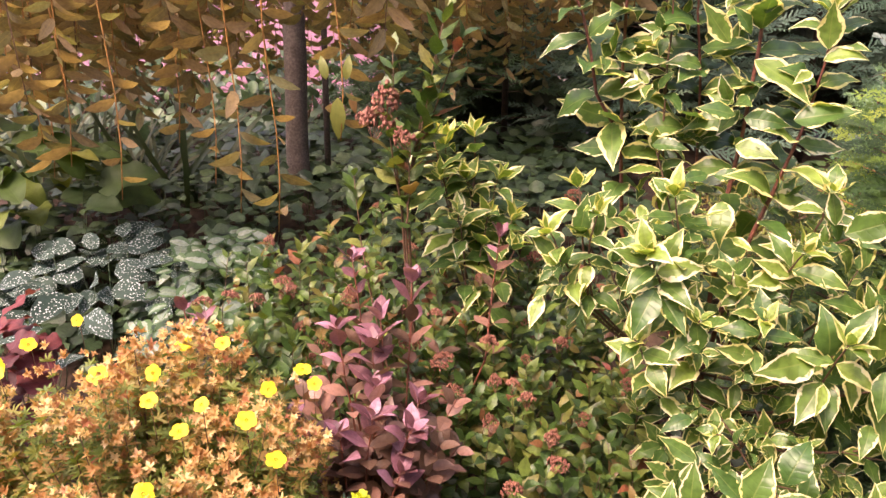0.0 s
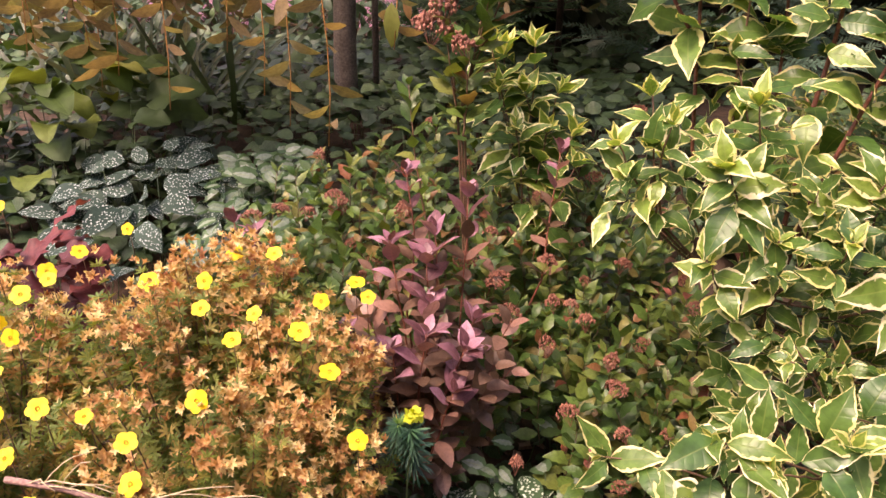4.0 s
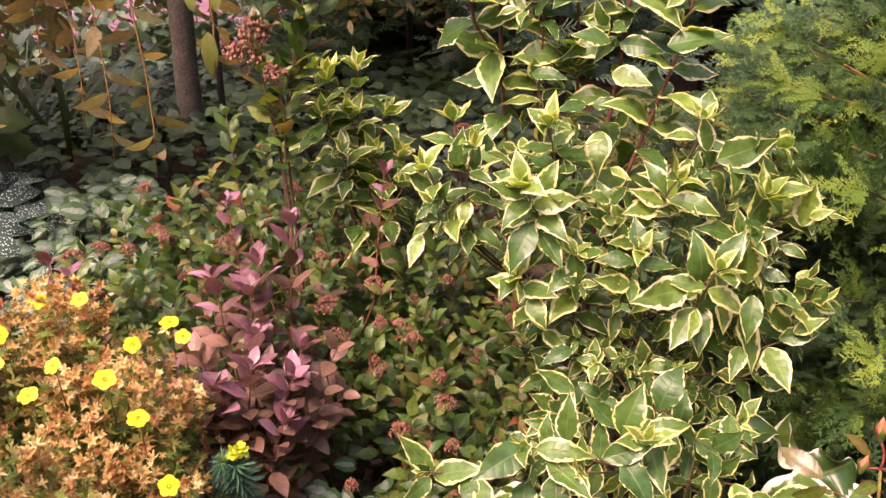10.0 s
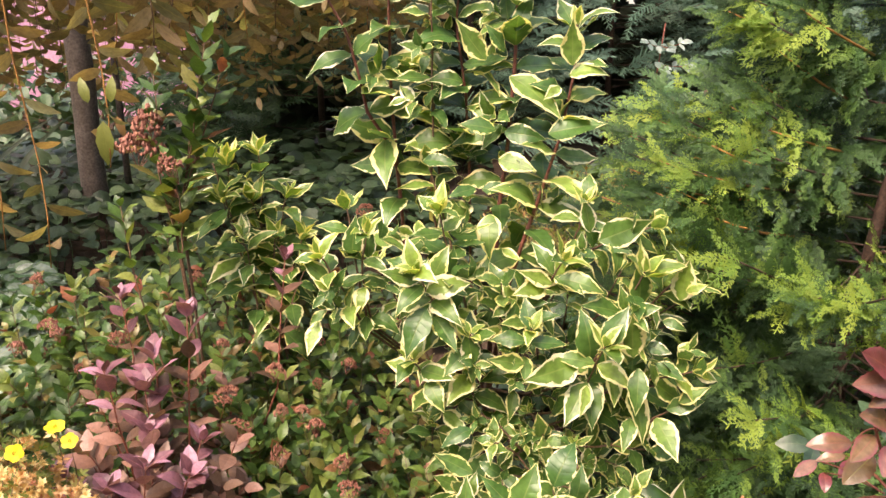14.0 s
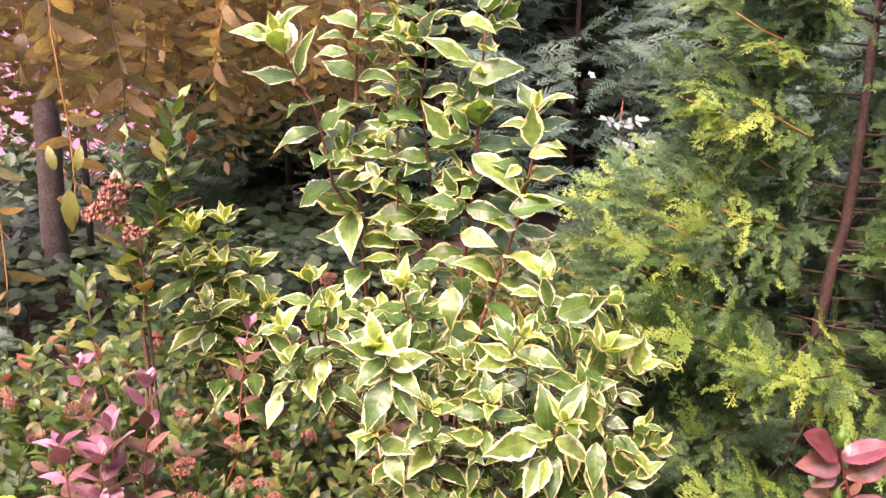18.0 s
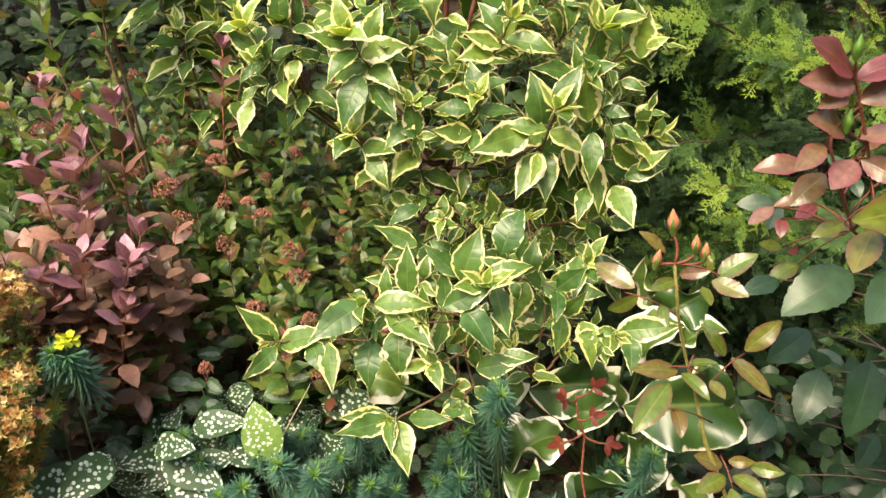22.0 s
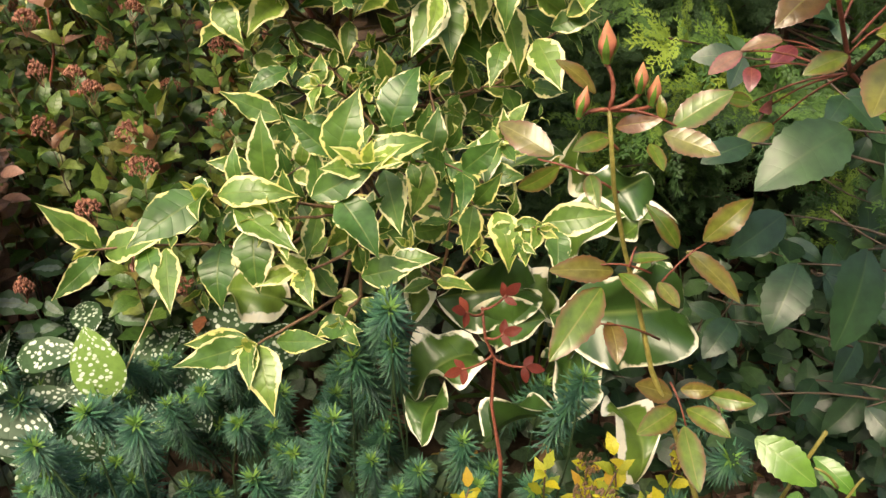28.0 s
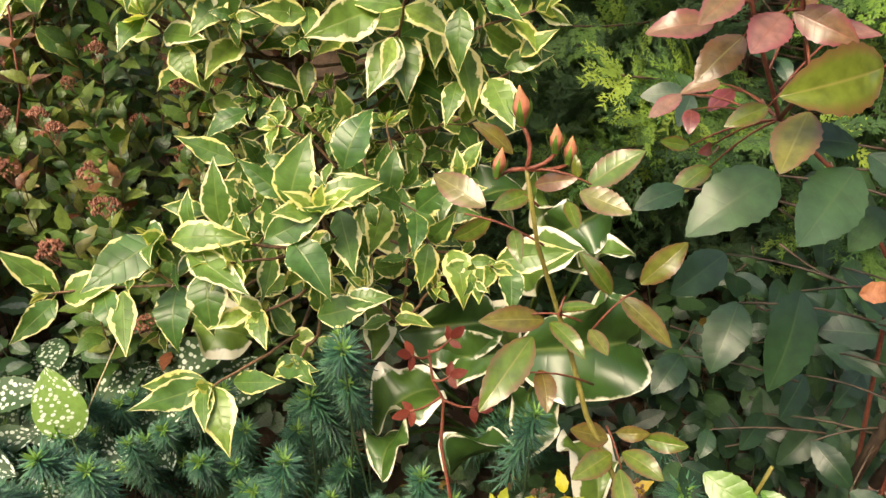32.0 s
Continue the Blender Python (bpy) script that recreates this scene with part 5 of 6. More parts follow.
def build_potentilla(label, centre, size, blooms, shoots, dry, loose):
    cx, cy, cz = centre
    w = thing("potentilla", (cx, cy, ground_z(cx, cy)), label, "shrub", "potentillas")
    root = Vector(w.location)
    leaves, calyx = [], []
    for k in range(shoots):
        a, r = R(0, 6.28), math.sqrt(R(0, 1))
        x, y = cx + size[0] * r * math.cos(a), cy + size[1] * r * math.sin(a)
        top = root.z + size[2] * math.sqrt(max(1 - 0.55 * r**4, 0.05)) * R(0.82, 1.03)
        lump = noise.noise((x * 11, y * 11, 5))
        top += 0.12 * lump - 0.19 * math.exp(-(((y - 0.90 - 0.05 * math.sin(x * 14)) / 0.055) ** 2)) * (cx > -0.6)
        t = Vector((x, y, top))
        b = root.lerp(t, 0.62) + Vector((0, 0, -0.05))
        pts = bow(b, t, 0.02, 0, 6, 0.003)
        if k % 2 == 0:
            twig([root.lerp(b, q / 3) for q in range(3)] + pts, 0.0022, 0.0007, M_BROWN_STEM, w)
        leaves += pairs(pts, 0.25, 8, POT_LEAVES, R(0.9, 1.3), 75, 40, R(0, 6.28), 2, 137, 0.5, 1.0, 0.9, (0, -0.3, 0))
        if R(0, 1) < dry * (1.0 if x + 0.3 * (y - 0.75) > -0.47 else 0.3) - 0.1 + 1.3 * lump:
            for q in range(random.choice((5, 7, 9, 11, 13))):
                calyx.append((random.randrange(4), lay(jolt(t + Vector((0, -0.004, 0.006)), 0.022), jolt((1, 0, 0), 0.5), jolt((0, -0.6, 0.9), 0.8), R(0.75, 1.5))))
    spread("leaf", POT_LEAVES, leaves, M_POT_LEAF, w, loose, "fine_leaves")
    spread("dry_calyx", CALYX, calyx, M_CALYX, w, loose, "calyx_mass")
    fm, cm = form_mesh("flower", FLOWER, M_YELLOW), form_mesh("flower_centre", CENTRE, M_PISTIL)
    for p in blooms:
        ob = part("flower", fm, w, "yellow five-petalled flower")
        ob.matrix_basis = lay(Vector(p) - root + Vector((0.004, -0.014, 0.008)), jolt((1, 0, 0), 0.4), jolt((0.05, -0.75, 0.8), 0.55), R(0.72, 1.0))
        part("flower_centre", cm, ob)
        stem_part([Vector(p) - Vector((0, -0.01, 0.07)), Vector(p) - Vector((0, 0, 0.002))], 0.0009, 0.0006, M_BROWN_STEM, w, "flower_stalk", 4)


FLOWER, CENTRE = flower_form(), centre_form()
CALYX, POT_LEAVES = [calyx_form(k) for k in range(4)], [feather_form(k) for k in range(3)]
random.seed(11)
build_potentilla("potentilla bush with yellow flowers and faded orange-brown calyces", (-0.43, 1.02, 0), (0.29, 0.27, 0.71), [p for p in FLOWERS if p[0] > -0.74], 420, 0.75, 280)
build_potentilla("green potentilla bush with many yellow flowers", (-0.88, 1.02, 0), (0.30, 0.32, 0.64), [p for p in FLOWERS if p[0] <= -0.74] + [(-0.80, 0.92, 0.62), (-0.72, 0.80, 0.6), (-0.76, 1.02, 0.66), (-0.9, 0.95, 0.68), (-0.68, 0.76, 0.55)], 330, 0.15, 200)
random.seed(12)


# ---- the weeping willow ----
def build_willow():
    tx, ty = -0.61, 3.17
    z0 = ground_z(tx, ty)
    w = thing("weeping_willow", (tx, ty, z0), "grafted weeping willow with hanging yellow-brown leaves", "tree")
    base = Vector((tx, ty, z0))
    stem_part(bow(base - Vector((0, 0, 0.05)), base + Vector((0.02, 0, 1.35)), 0, 0.01, 10, 0.004), 0.05, 0.04, M_BARK, w, "trunk", 14, 0.03)
    head = base + Vector((0.02, 0, 1.35))
    got = []
    for k in range(195):
        a = radians(R(-172, 14))
        right = (math.degrees(a) + 168) / 180
        rr = R(0.75, 1.42) * (0.96 if right > 0.6 else 1.0)
        e = Vector((tx + rr * math.cos(a), ty + rr * math.sin(a), 0))
        crown = head.z + R(-0.15, 0.15)
        tip = R(0.92, 1.4) if right < 0.55 else R(1.2, 1.55)
        if right > 0.62 and right < 0.8 and rr > 1.0:
            tip = R(1.3, 1.6)
        if 0.40 < right < 0.60:
            tip = max(tip, R(1.14, 1.4))
        arch = [head.lerp(Vector((e.x, e.y, crown)), q / 6) + Vector((0, 0, 0.22 * math.sin(math.pi * q / 6 * 0.9))) for q in range(6)]
        hang = [Vector((e.x + 0.02 * math.sin(q + k), e.y + 0.015 * math.cos(q * 1.3 + k), crown + (tip - crown) * q / 7)) for q in range(8)]
        pts = arch + hang
        stem_part(pts, 0.005, 0.0012, M_TWIG if k % 3 else M_BROWN_STEM, w, "branch", 5)
        n = int((crown - tip) / 0.022) + 8
        got += pairs(pts, 0.42, n, WILLOW_LEAVES, R(0.07, 0.095), 75, 60, R(0, 6.28), 1, 137, 0.25, 1.0, 0.9, (0, -1.1, 0.2), 0.1)
    for k in range(150):
        a = radians(R(10, 190))
        rr = R(0.4, 1.35)
        e = Vector((tx + rr * math.cos(a), ty + rr * math.sin(a), 0))
        crown, tip = head.z + R(-0.15, 0.12), R(0.95, 1.3)
        pts = [head.lerp(Vector((e.x, e.y, crown)), q / 5) + Vector((0, 0, 0.2 * math.sin(math.pi * q / 5 * 0.9))) for q in range(5)]
        pts += [Vector((e.x, e.y, crown + (tip - crown) * q / 4)) for q in range(5)]
        twig(pts, 0.005, 0.0012, M_BROWN_STEM, w)
        got += pairs(pts, 0.4, 26, WILLOW_LEAVES, R(0.07, 0.095), 75, 60, R(0, 6.28), 1, 137, 0.25, 1.0, 0.9, (0, -1.1, 0.2), 0.1)
    # single long strands that hang free in front
    for x, y, tip in ((-0.78, 1.79, 0.84), (-0.5, 1.83, 0.80), (-0.40, 1.8, 0.76), (-0.58, 1.9, 0.86), (-0.95, 1.9, 0.9), (-0.23, 1.74, 1.0), (-1.05, 2.0, 0.85), (-0.7, 2.0, 0.95), (-1.15, 1.85, 0.95)):
        crown = head.z + R(-0.05, 0.1)
        pts = [head.lerp(Vector((x, y, crown)), q / 6) + Vector((0, 0, 0.2 * math.sin(math.pi * q / 6.6))) for q in range(6)]
        pts += [Vector((x + 0.012 * math.sin(q), y + 0.01 * math.cos(q), crown + (tip - crown) * q / 9)) for q in range(10)]
        stem_part(pts, 0.005, 0.0013, M_TWIG, w, "branch", 5)
        got += pairs(pts, 0.45, 19, WILLOW_LEAVES, R(0.08, 0.095), 75, 70, R(0, 6.28), 1, 137, 0.25, 0.97, 0.9, (0, -1.1, 0.2), 0.1)
    spread("leaf", WILLOW_LEAVES, got, M_WILLOW, w, 300, "hanging_leaves")
    pale = [form_mesh("pale_leaf", o, M_BERBERIS) for o in WILLOW_LEAVES[:2]]
    for dx, dz, s in ((0.0, -0.02, 0.10), (0.02, 0.02, 0.06), (-0.025, 0.02, 0.06), (0.03, -0.01, 0.05)):
        part("pale_leaf", pale[dz > 0], w).matrix_basis = lay(Vector((-0.23 + dx, 1.735, 1.12 + dz)) - base, (dx * 8, -0.1, 1 if dz > 0 else -1), (0.1, -1, 0.2), s)
    s = thing("tree_stake", (tx + 0.12, ty + 0.05, z0), "thin dark wooden stake beside the willow trunk", "stake")
    stem_part([Vector((tx + 0.12, ty + 0.05, z0 - 0.05)), Vector((tx + 0.12, ty + 0.05, z0 + 0.6)), Vector((tx + 0.125, ty + 0.05, z0 + 1.3))], 0.014, 0.012, M_STAKE, s, "post", 8, 0.04)


build_willow()


# ---- leafy ground covers ----
def patch(name, label, category, forms, material, where, count, size, height, loose=250, tilt=0.5, leafname="leaf", clump=0.0, lean=0.35):
    cx, cy, rx, ry = where
    w = thing(name, (cx, cy, ground_z(cx, cy)), label, category)
    got = []
    for _ in range(count):
        a, r = R(0, 6.28), math.sqrt(R(0, 1))
        x, y = cx + rx * r * math.cos(a), cy + ry * r * math.sin(a)
        h = height * R(0.45, 1.0) * (1 - 0.35 * r * r)
        o = R(0, 6.28) if clump == 0 else a + R(-0.7, 0.7)
        d = Vector((math.cos(o), math.sin(o), R(-0.3, 0.45)))
        got.append((random.randrange(len(forms)), lay((x, y, ground_z(x, y) + h), d, jolt((0, -lean, 1), tilt), R(*size), R(0.85, 1.1))))
        if R(0, 1) < 0.3:
            b = Vector((x - 0.03 * math.cos(o), y - 0.03 * math.sin(o), ground_z(x, y) - 0.01))
            twig(bow(b, (x, y, ground_z(x, y) + h), 0.0, 0.01, 4), 0.0016, 0.0012, M_IVY, w)
    spread(leafname, forms, got, material, w, loose, "leaves_behind")
    return w


def build_covers():
    patch("lungwort", "spotted lungwort clump with large silver-dotted leaves", "plant", BROAD_LEAVES, M_SPOT_GREY, (-1.02, 2.12, 0.26, 0.24), 95, (0.10, 0.14), 0.32, clump=1, lean=0.8)
    patch("lungwort", "spotted lungwort clump under the purple weigela", "plant", BROAD_LEAVES, M_SPOT, (-0.05, 1.04, 0.14, 0.10), 34, (0.08, 0.12), 0.36, clump=1, lean=1.0)
    patch("lungwort", "spotted lungwort with big white-dotted leaves behind the spurge", "plant", BROAD_LEAVES, M_SPOT, (0.12, 1.1, 0.2, 0.1), 56, (0.08, 0.115), 0.27, clump=1, lean=1.3)
    w = thing("light_lungwort_leaf", (0.148, 0.946, 0.297), "pale green white-spotted lungwort leaf standing upright", "leaf")
    part("blade", form_mesh("blade", BROAD_LEAVES[2], M_SPOT_LIGHT), w).matrix_basis = lay((0, 0, 0), (-0.12, 0.35, 1), (0, -1, 0.45), 0.10, 1.25)
    stem_part(bow((0.158, 0.976, ground_z(0.13, 1.0) - 0.01), (0.148, 0.946, 0.297), 0, 0.01, 5), 0.002, 0.0015, M_IVY, w, "stalk", 6)
    patch("dead_nettle", "silver-leaved dead nettle among the lungwort", "plant", ROUND_LEAVES, M_SILVER, (-0.68, 2.08, 0.22, 0.30), 300, (0.045, 0.07), 0.34, lean=0.7)
    patch("dead_nettle", "silver-leaved dead nettle under the spiraea", "plant", ROUND_LEAVES, M_SILVER, (0.1, 1.3, 0.35, 0.2), 60, (0.04, 0.055), 0.35)
    patch("ground_cover", "dark green ground cover under the willow", "ground cover", ROUND_LEAVES, M_IVY, (-0.4, 2.65, 1.3, 0.85), 2300, (0.04, 0.075), 0.2, 200)
    patch("ground_cover", "dark ground cover beyond the willow trunk", "ground cover", ROUND_LEAVES, M_IVY, (-1.0, 4.0, 2.2, 0.9), 1900, (0.06, 0.11), 0.2, 20)
    patch("ground_cover", "dark green ground cover at the foot of the shrubs", "ground cover", ROUND_LEAVES, M_IVY, (0.3, 1.45, 0.7, 0.5), 900, (0.03, 0.05), 0.14, 100)
    patch("ground_cover", "dark green ground cover round the roses", "ground cover", ROUND_LEAVES, M_ROSE, (1.05, 0.95, 0.35, 0.3), 420, (0.03, 0.05), 0.2, 100)
    patch("ground_cover", "small green leaves under the spurge and hosta", "ground cover", ROUND_LEAVES, M_IVY, (0.45, 0.80, 0.42, 0.22), 420, (0.025, 0.045), 0.12, 100)
    patch("ground_cover", "dark ground cover under the conifers", "ground cover", ROUND_LEAVES, M_IVY, (2.0, 2.2, 1.3, 1.5), 1500, (0.06, 0.11), 0.16, 20)
    patch("ground_cover", "dark ground cover beside the hosta", "ground cover", ROUND_LEAVES, M_IVY, (-1.9, 2.0, 0.7, 0.8), 800, (0.05, 0.09), 0.2, 20)
    patch("hosta", "green hosta with broad ribbed leaves behind the willow strands", "plant", HOSTA_LEAVES, M_HOSTA, (-1.46, 2.42, 0.36, 0.24), 46, (0.14, 0.20), 0.56, clump=1)
    patch("coral_bells", "dark wine-red coral bells with crinkled leaves", "plant", CRINKLED, M_HEUCHERA, (-1.03, 1.60, 0.10, 0.10), 44, (0.065, 0.095), 0.52, clump=1)
    # arching grass
    w = thing("ornamental_grass", (-1.5, 3.1, ground_z(-1.5, 3.1)), "clump of arching green grass blades", "grass")
    got = [(random.randrange(3), lay((-1.5 + R(-0.5, 0.5), 3.1 + R(-0.2, 0.2), ground_z(-1.5, 3.1)), jolt((R(-0.6, 0.6), R(-0.8, 0.2), 1), 0.2), jolt((0, -1, 0.6), 0.4), R(0.45, 0.75))) for _ in range(70)]
    spread("blade", BLADES, got, M_GRASS, w, 200)


build_covers()


# ---- spurge, hosta and golden spiraea at the front ----
def bottlebrush(k, length=0.1, young=False):
    random.seed(70 + k)
    out = []
    count = 18 if young else int(150 + 500 * (length - 0.08))
    for q in range(count):
        u = 0.92 + 0.08 * q / count if young else (q / count) ** 0.65 * 0.985
        a = q * 2.4
        el = radians(28 + R(-14, 14)) if young else radians(118 - 62 * u**1.5 + R(-14, 14))
        l = (0.014 if young else 0.026 * (1 - 0.25 * u)) * R(0.8, 1.15)
        s = leaf(l, 0.0021, 3, 2, 0.5, 0.3, R(0.0, 0.7), 0, 0, 0.5, 0, 0.5)
        m = lay((0, 0, length * (u - 1)), (math.cos(a) * math.sin(el), math.sin(a) * math.sin(el), math.cos(el)), (-math.cos(a), -math.sin(a), 1))
        out.append(s.moved(m))
    return fuse(out)


def build_spurge():
    w = thing("spurge", (0.3, 0.75, 0), "blue-green spurge with bottlebrush shoots", "plant")
    needles = [form_mesh("needles", bottlebrush(k, l), M_EUPHORBIA) for k, l in ((0, 0.08), (1, 0.11), (2, 0.16))]
    tips = [form_mesh("young_needles", bottlebrush(5 + k, l, True), M_EUPH_TIP) for k, l in ((0, 0.08), (1, 0.11), (2, 0.16))]
    random.seed(21)
    base = Vector(w.location)
    all_at = [Vector(p) for p in EUPHORBIA]
    all_at += [Vector(p) for p in ((0.488, 0.778, 0.490), (0.672, 0.682, 0.426), (0.182, 0.743, 0.466), (0.408, 0.689, 0.441), (0.137, 0.723, 0.456), (0.226, 0.724, 0.456), (0.05, 0.75, 0.348), (0.126, 0.75, 0.388), (0.162, 0.75, 0.316), (0.221, 0.75, 0.269), (-0.01, 0.77, 0.36), (0.0, 0.74, 0.28), (0.09, 0.70, 0.28), (0.30, 0.68, 0.30))]
    for p in all_at[:36]:
        all_at.append(jolt(p, 0.045) + Vector((0, R(-0.01, 0.07), R(-0.08, -0.03))))
    for p in all_at:
        foot = Vector((p.x + R(-0.06, 0.06), p.y + R(0.0, 0.1), ground_z(p.x, p.y)))
        pts = bow(foot, p, 0.0, R(-0.03, 0.03), 7, 0.002)
        d = (pts[-1] - pts[-2]).normalized()
        d = (d * 0.6 + Vector((R(-0.35, 0.35), R(-0.7, -0.2), 0.6))).normalized()
        st = stem_part(pts, 0.0016, 0.0011, M_IVY, w, "shoot", 5)
        k = random.randrange(3)
        m = Matrix.Translation(p - base) @ d.to_track_quat("Z", "Y").to_matrix().to_4x4() @ Matrix.Scale(R(1.0, 1.35), 4)
        n = tagged(part("needle_brush", needles[k], st), kind="stuff")
        n.matrix_basis = m
        tagged(part("young_tip", tips[k], st), kind="stuff").matrix_basis = m
    # the yellow-green flower head
    f = thing("spurge_flower", (-0.11, 1.0, 0.5), "yellow-green spurge flower head on a blue-green shoot", "flower")
    got = [(random.randrange(3), lay((-0.11 + R(-0.012, 0.012), 1.0 + R(-0.012, 0.012), 0.535 + R(-0.006, 0.01)), jolt((0, 0, 0.3), 1), UP, R(0.009, 0.014))) for _ in range(34)]
    spread("bract", ROUND_LEAVES, got, M_EUPH_FLOWER, f, 40)
    foot = Vector((-0.12, 1.02, ground_z(-0.12, 1.02)))
    stem_part(bow(foot, (-0.11, 1.0, 0.53), 0, 0.01, 6), 0.0018, 0.0013, M_IVY, f, "shoot", 5)
    tagged(part("needle_brush", needles[0], f), kind="stuff").matrix_basis = lay(Vector((-0.113, 0.992, 0.52)) - Vector(f.location), (1, 0, 0), (-0.05, -0.45, 0.9), 1.75)


M_EUPH_FLOWER = leaf_mat("spurge_bract", [(0.0, (0.50, 0.58, 0.03)), (1.0, (0.62, 0.66, 0.06))], 0.5, 0.3, 0.1)
build_spurge()


def build_white_hosta():
    w = thing("white_edged_hosta", (0.74, 0.98, 0.03), "hosta with broad green leaves edged in creamy white", "plant")
    base = Vector(w.location)
    meshes = [form_mesh("leaf", leaf(1, 0.78, 18, 10, 0.42, f, d, w, 0.0, 0.68, tw, 0.15, heart=0.1), M_HOSTA_EDGE) for f, d, w, tw in ((0.8, 1.6, 0.20, 0.9), (0.6, 2.3, 0.24, -1.3), (1.0, 1.2, 0.20, 1.4))]
    for k, (x, y, z, tx, ty, tz, n, s) in enumerate(WHITE_HOSTA):
        ob = part("leaf", meshes[k % 3], w)
        p = Vector((x, y, z))
        ob.matrix_basis = lay(p - base, Vector((tx - x, ty - y, tz - z + 0.03)), jolt((0, -0.5, 0.85), 0.9), s * 1.12)
        stem_part(bow(base, p, 0.03, 0.0, 6), 0.004, 0.003, M_HOSTA, w, "leaf_stalk", 6)


build_white_hosta()


def build_gold():
    w = thing("golden_spiraea", (0.6, 0.62, 0.0), "low golden-leaved spiraea with brown seed heads", "shrub")
    got, heads = [], []
    for k in range(20):
        cx, cz = ((0.54, 0.33), (0.67, 0.36), (0.72, 0.31), (0.64, 0.31), (0.44, 0.31))[k % 5]
        t = Vector((cx + R(-0.045, 0.045), R(0.57, 0.66), cz + R(-0.04, 0.03)))
        pts = bow((t.x + R(-0.05, 0.05), t.y + R(0.02, 0.08), 0.02), t, 0, R(-0.02, 0.02), 7, 0.002)
        stem_part(pts, 0.0018, 0.0009, M_BROWN_STEM, w, "twig", 4)
        got += pairs(pts, 0.45, 7, SPIRAEA_LEAVES, R(0.024, 0.034), 70, 35, R(0, 6.28), 2, 110, 0.6, 1.0, 0.8, (0, -0.3, 0))
        if R(0, 1) < 0.35:
            heads.append((0, pose(*(t + Vector((0, 0, 0.006))), R(-25, 25), R(-25, 25), 0)))
    spread("leaf", SPIRAEA_LEAVES, got, M_GOLD, w, 300)
    spread("seed_head", [seed_head(0.014, 0.01, 50)], heads, M_BROWN_STEM, w, 20, smooth=False)


build_gold()


# ---- the roses ----
def stalks(rows, stems, r, material, parent, longest=0.14):
    for row in rows:
        p = Vector(row[:3])
        best = min((q for pts in stems for q in pts), key=lambda q: (q + Vector((0, 0, -0.012)) - p).length)
        d = best - p
        if d.length > longest:
            d = d.normalized() * longest
        stem_part(bow(p + d, p, 0.006, 0, 6), r * 1.3, r * 0.8, material, parent, "leaf_stalk", 5)


def rose_leaf(root, end, size, material, parent, pairs_n=2, droop=0.0, stemmat=None):
    """A feathered leaf: a stalk, paired leaflets and one at the end."""
    base = Vector(parent.location)
    pts = bow(root, end, -0.004, 0, 6)
    st = stem_part(pts, 0.0016, 0.001, stemmat or M_RED_STEM, parent, "leaf_stalk", 5)
    d = (Vector(end) - Vector(root)).normalized()
    nrm = Vector((R(-0.25, 0.25), -0.75, 0.75)) + UP * droop
    side = d.cross(nrm).normalized()
    meshes = ROSE_MESH[material.name]
    rows = [(1.0, d, 1.15)]
    for k in range(pairs_n):
        u = 0.9 - 0.48 * k
        for s in (-1, 1):
            rows.append((u, side * s * 0.9 + d * 0.45, R(0.8, 1.0)))
    for u, v, s in rows:
        p, _ = on(pts, min(u, 0.999))
        ob = part("leaflet", random.choice(meshes), st)
        ob.matrix_basis = lay(p - base, jolt(v, 0.1), jolt(nrm, 0.18), size * s)


ROSE_MESH = {m.name: [form_mesh("leaflet", o, m) for o in ROSE_LEAVES] for m in (M_ROSE, M_ROSE_OLIVE, M_ROSE_RED, M_ROSE_LIGHT, M_BLUE_ROSE, M_RED_SHOOT)}


BUD_LINE = ((-0.011, 0.0022), (-0.007, 0.0042), (-0.003, 0.0050), (0.0, 0.0056), (0.004, 0.0074), (0.009, 0.0088), (0.014, 0.0086), (0.019, 0.0070), (0.024, 0.0050), (0.029, 0.0030), (0.033, 0.0012), (0.035, 0.0002))


def bud_forms():
    """A pointed bud of wrapped petals on its green hip, and five sepals that clasp it."""
    n = 14
    v, f, uv = [], [], []
    for i, (z, r) in enumerate(BUD_LINE):
        for k in range(n + 1):
            a = 6.2832 * k / n
            q = r * (1 + (0.10 * math.sin(3 * a + z * 160) if z > 0.002 else 0))
            v.append((q * math.cos(a), q * math.sin(a), z))
            uv.append((i / (len(BUD_LINE) - 1), k / n))
    for i in range(len(BUD_LINE) - 1):
        for k in range(n):
            a = i * (n + 1) + k
            f.append((a, a + 1, a + n + 2, a + n + 1))
    petals = Form(v, f, uv)
    out = []
    for q in range(5):
        a0 = 1.2566 * q + 0.3
        sv, sf, su = [], [], []
        rows = BUD_LINE[1:9]
        for i, (z, r) in enumerate(rows):
            u = i / (len(rows) - 1)
            wide = 0.62 * (1 - u) ** 0.8 + 0.02
            off = 0.0006 + 0.004 * u**3 * (q % 3)
            for s in (-1, 0, 1):
                a = a0 + s * wide + 0.15 * u
                sv.append(((r * 1.12 + off) * math.cos(a), (r * 1.12 + off) * math.sin(a), z))
                su.append((u, 0.5 + 0.5 * s))
        for i in range(len(rows) - 1):
            for s in (0, 1):
                a = i * 3 + s
                sf.append((a, a + 1, a + 4, a + 3))
        out.append(Form(sv, sf, su))
    return petals, out


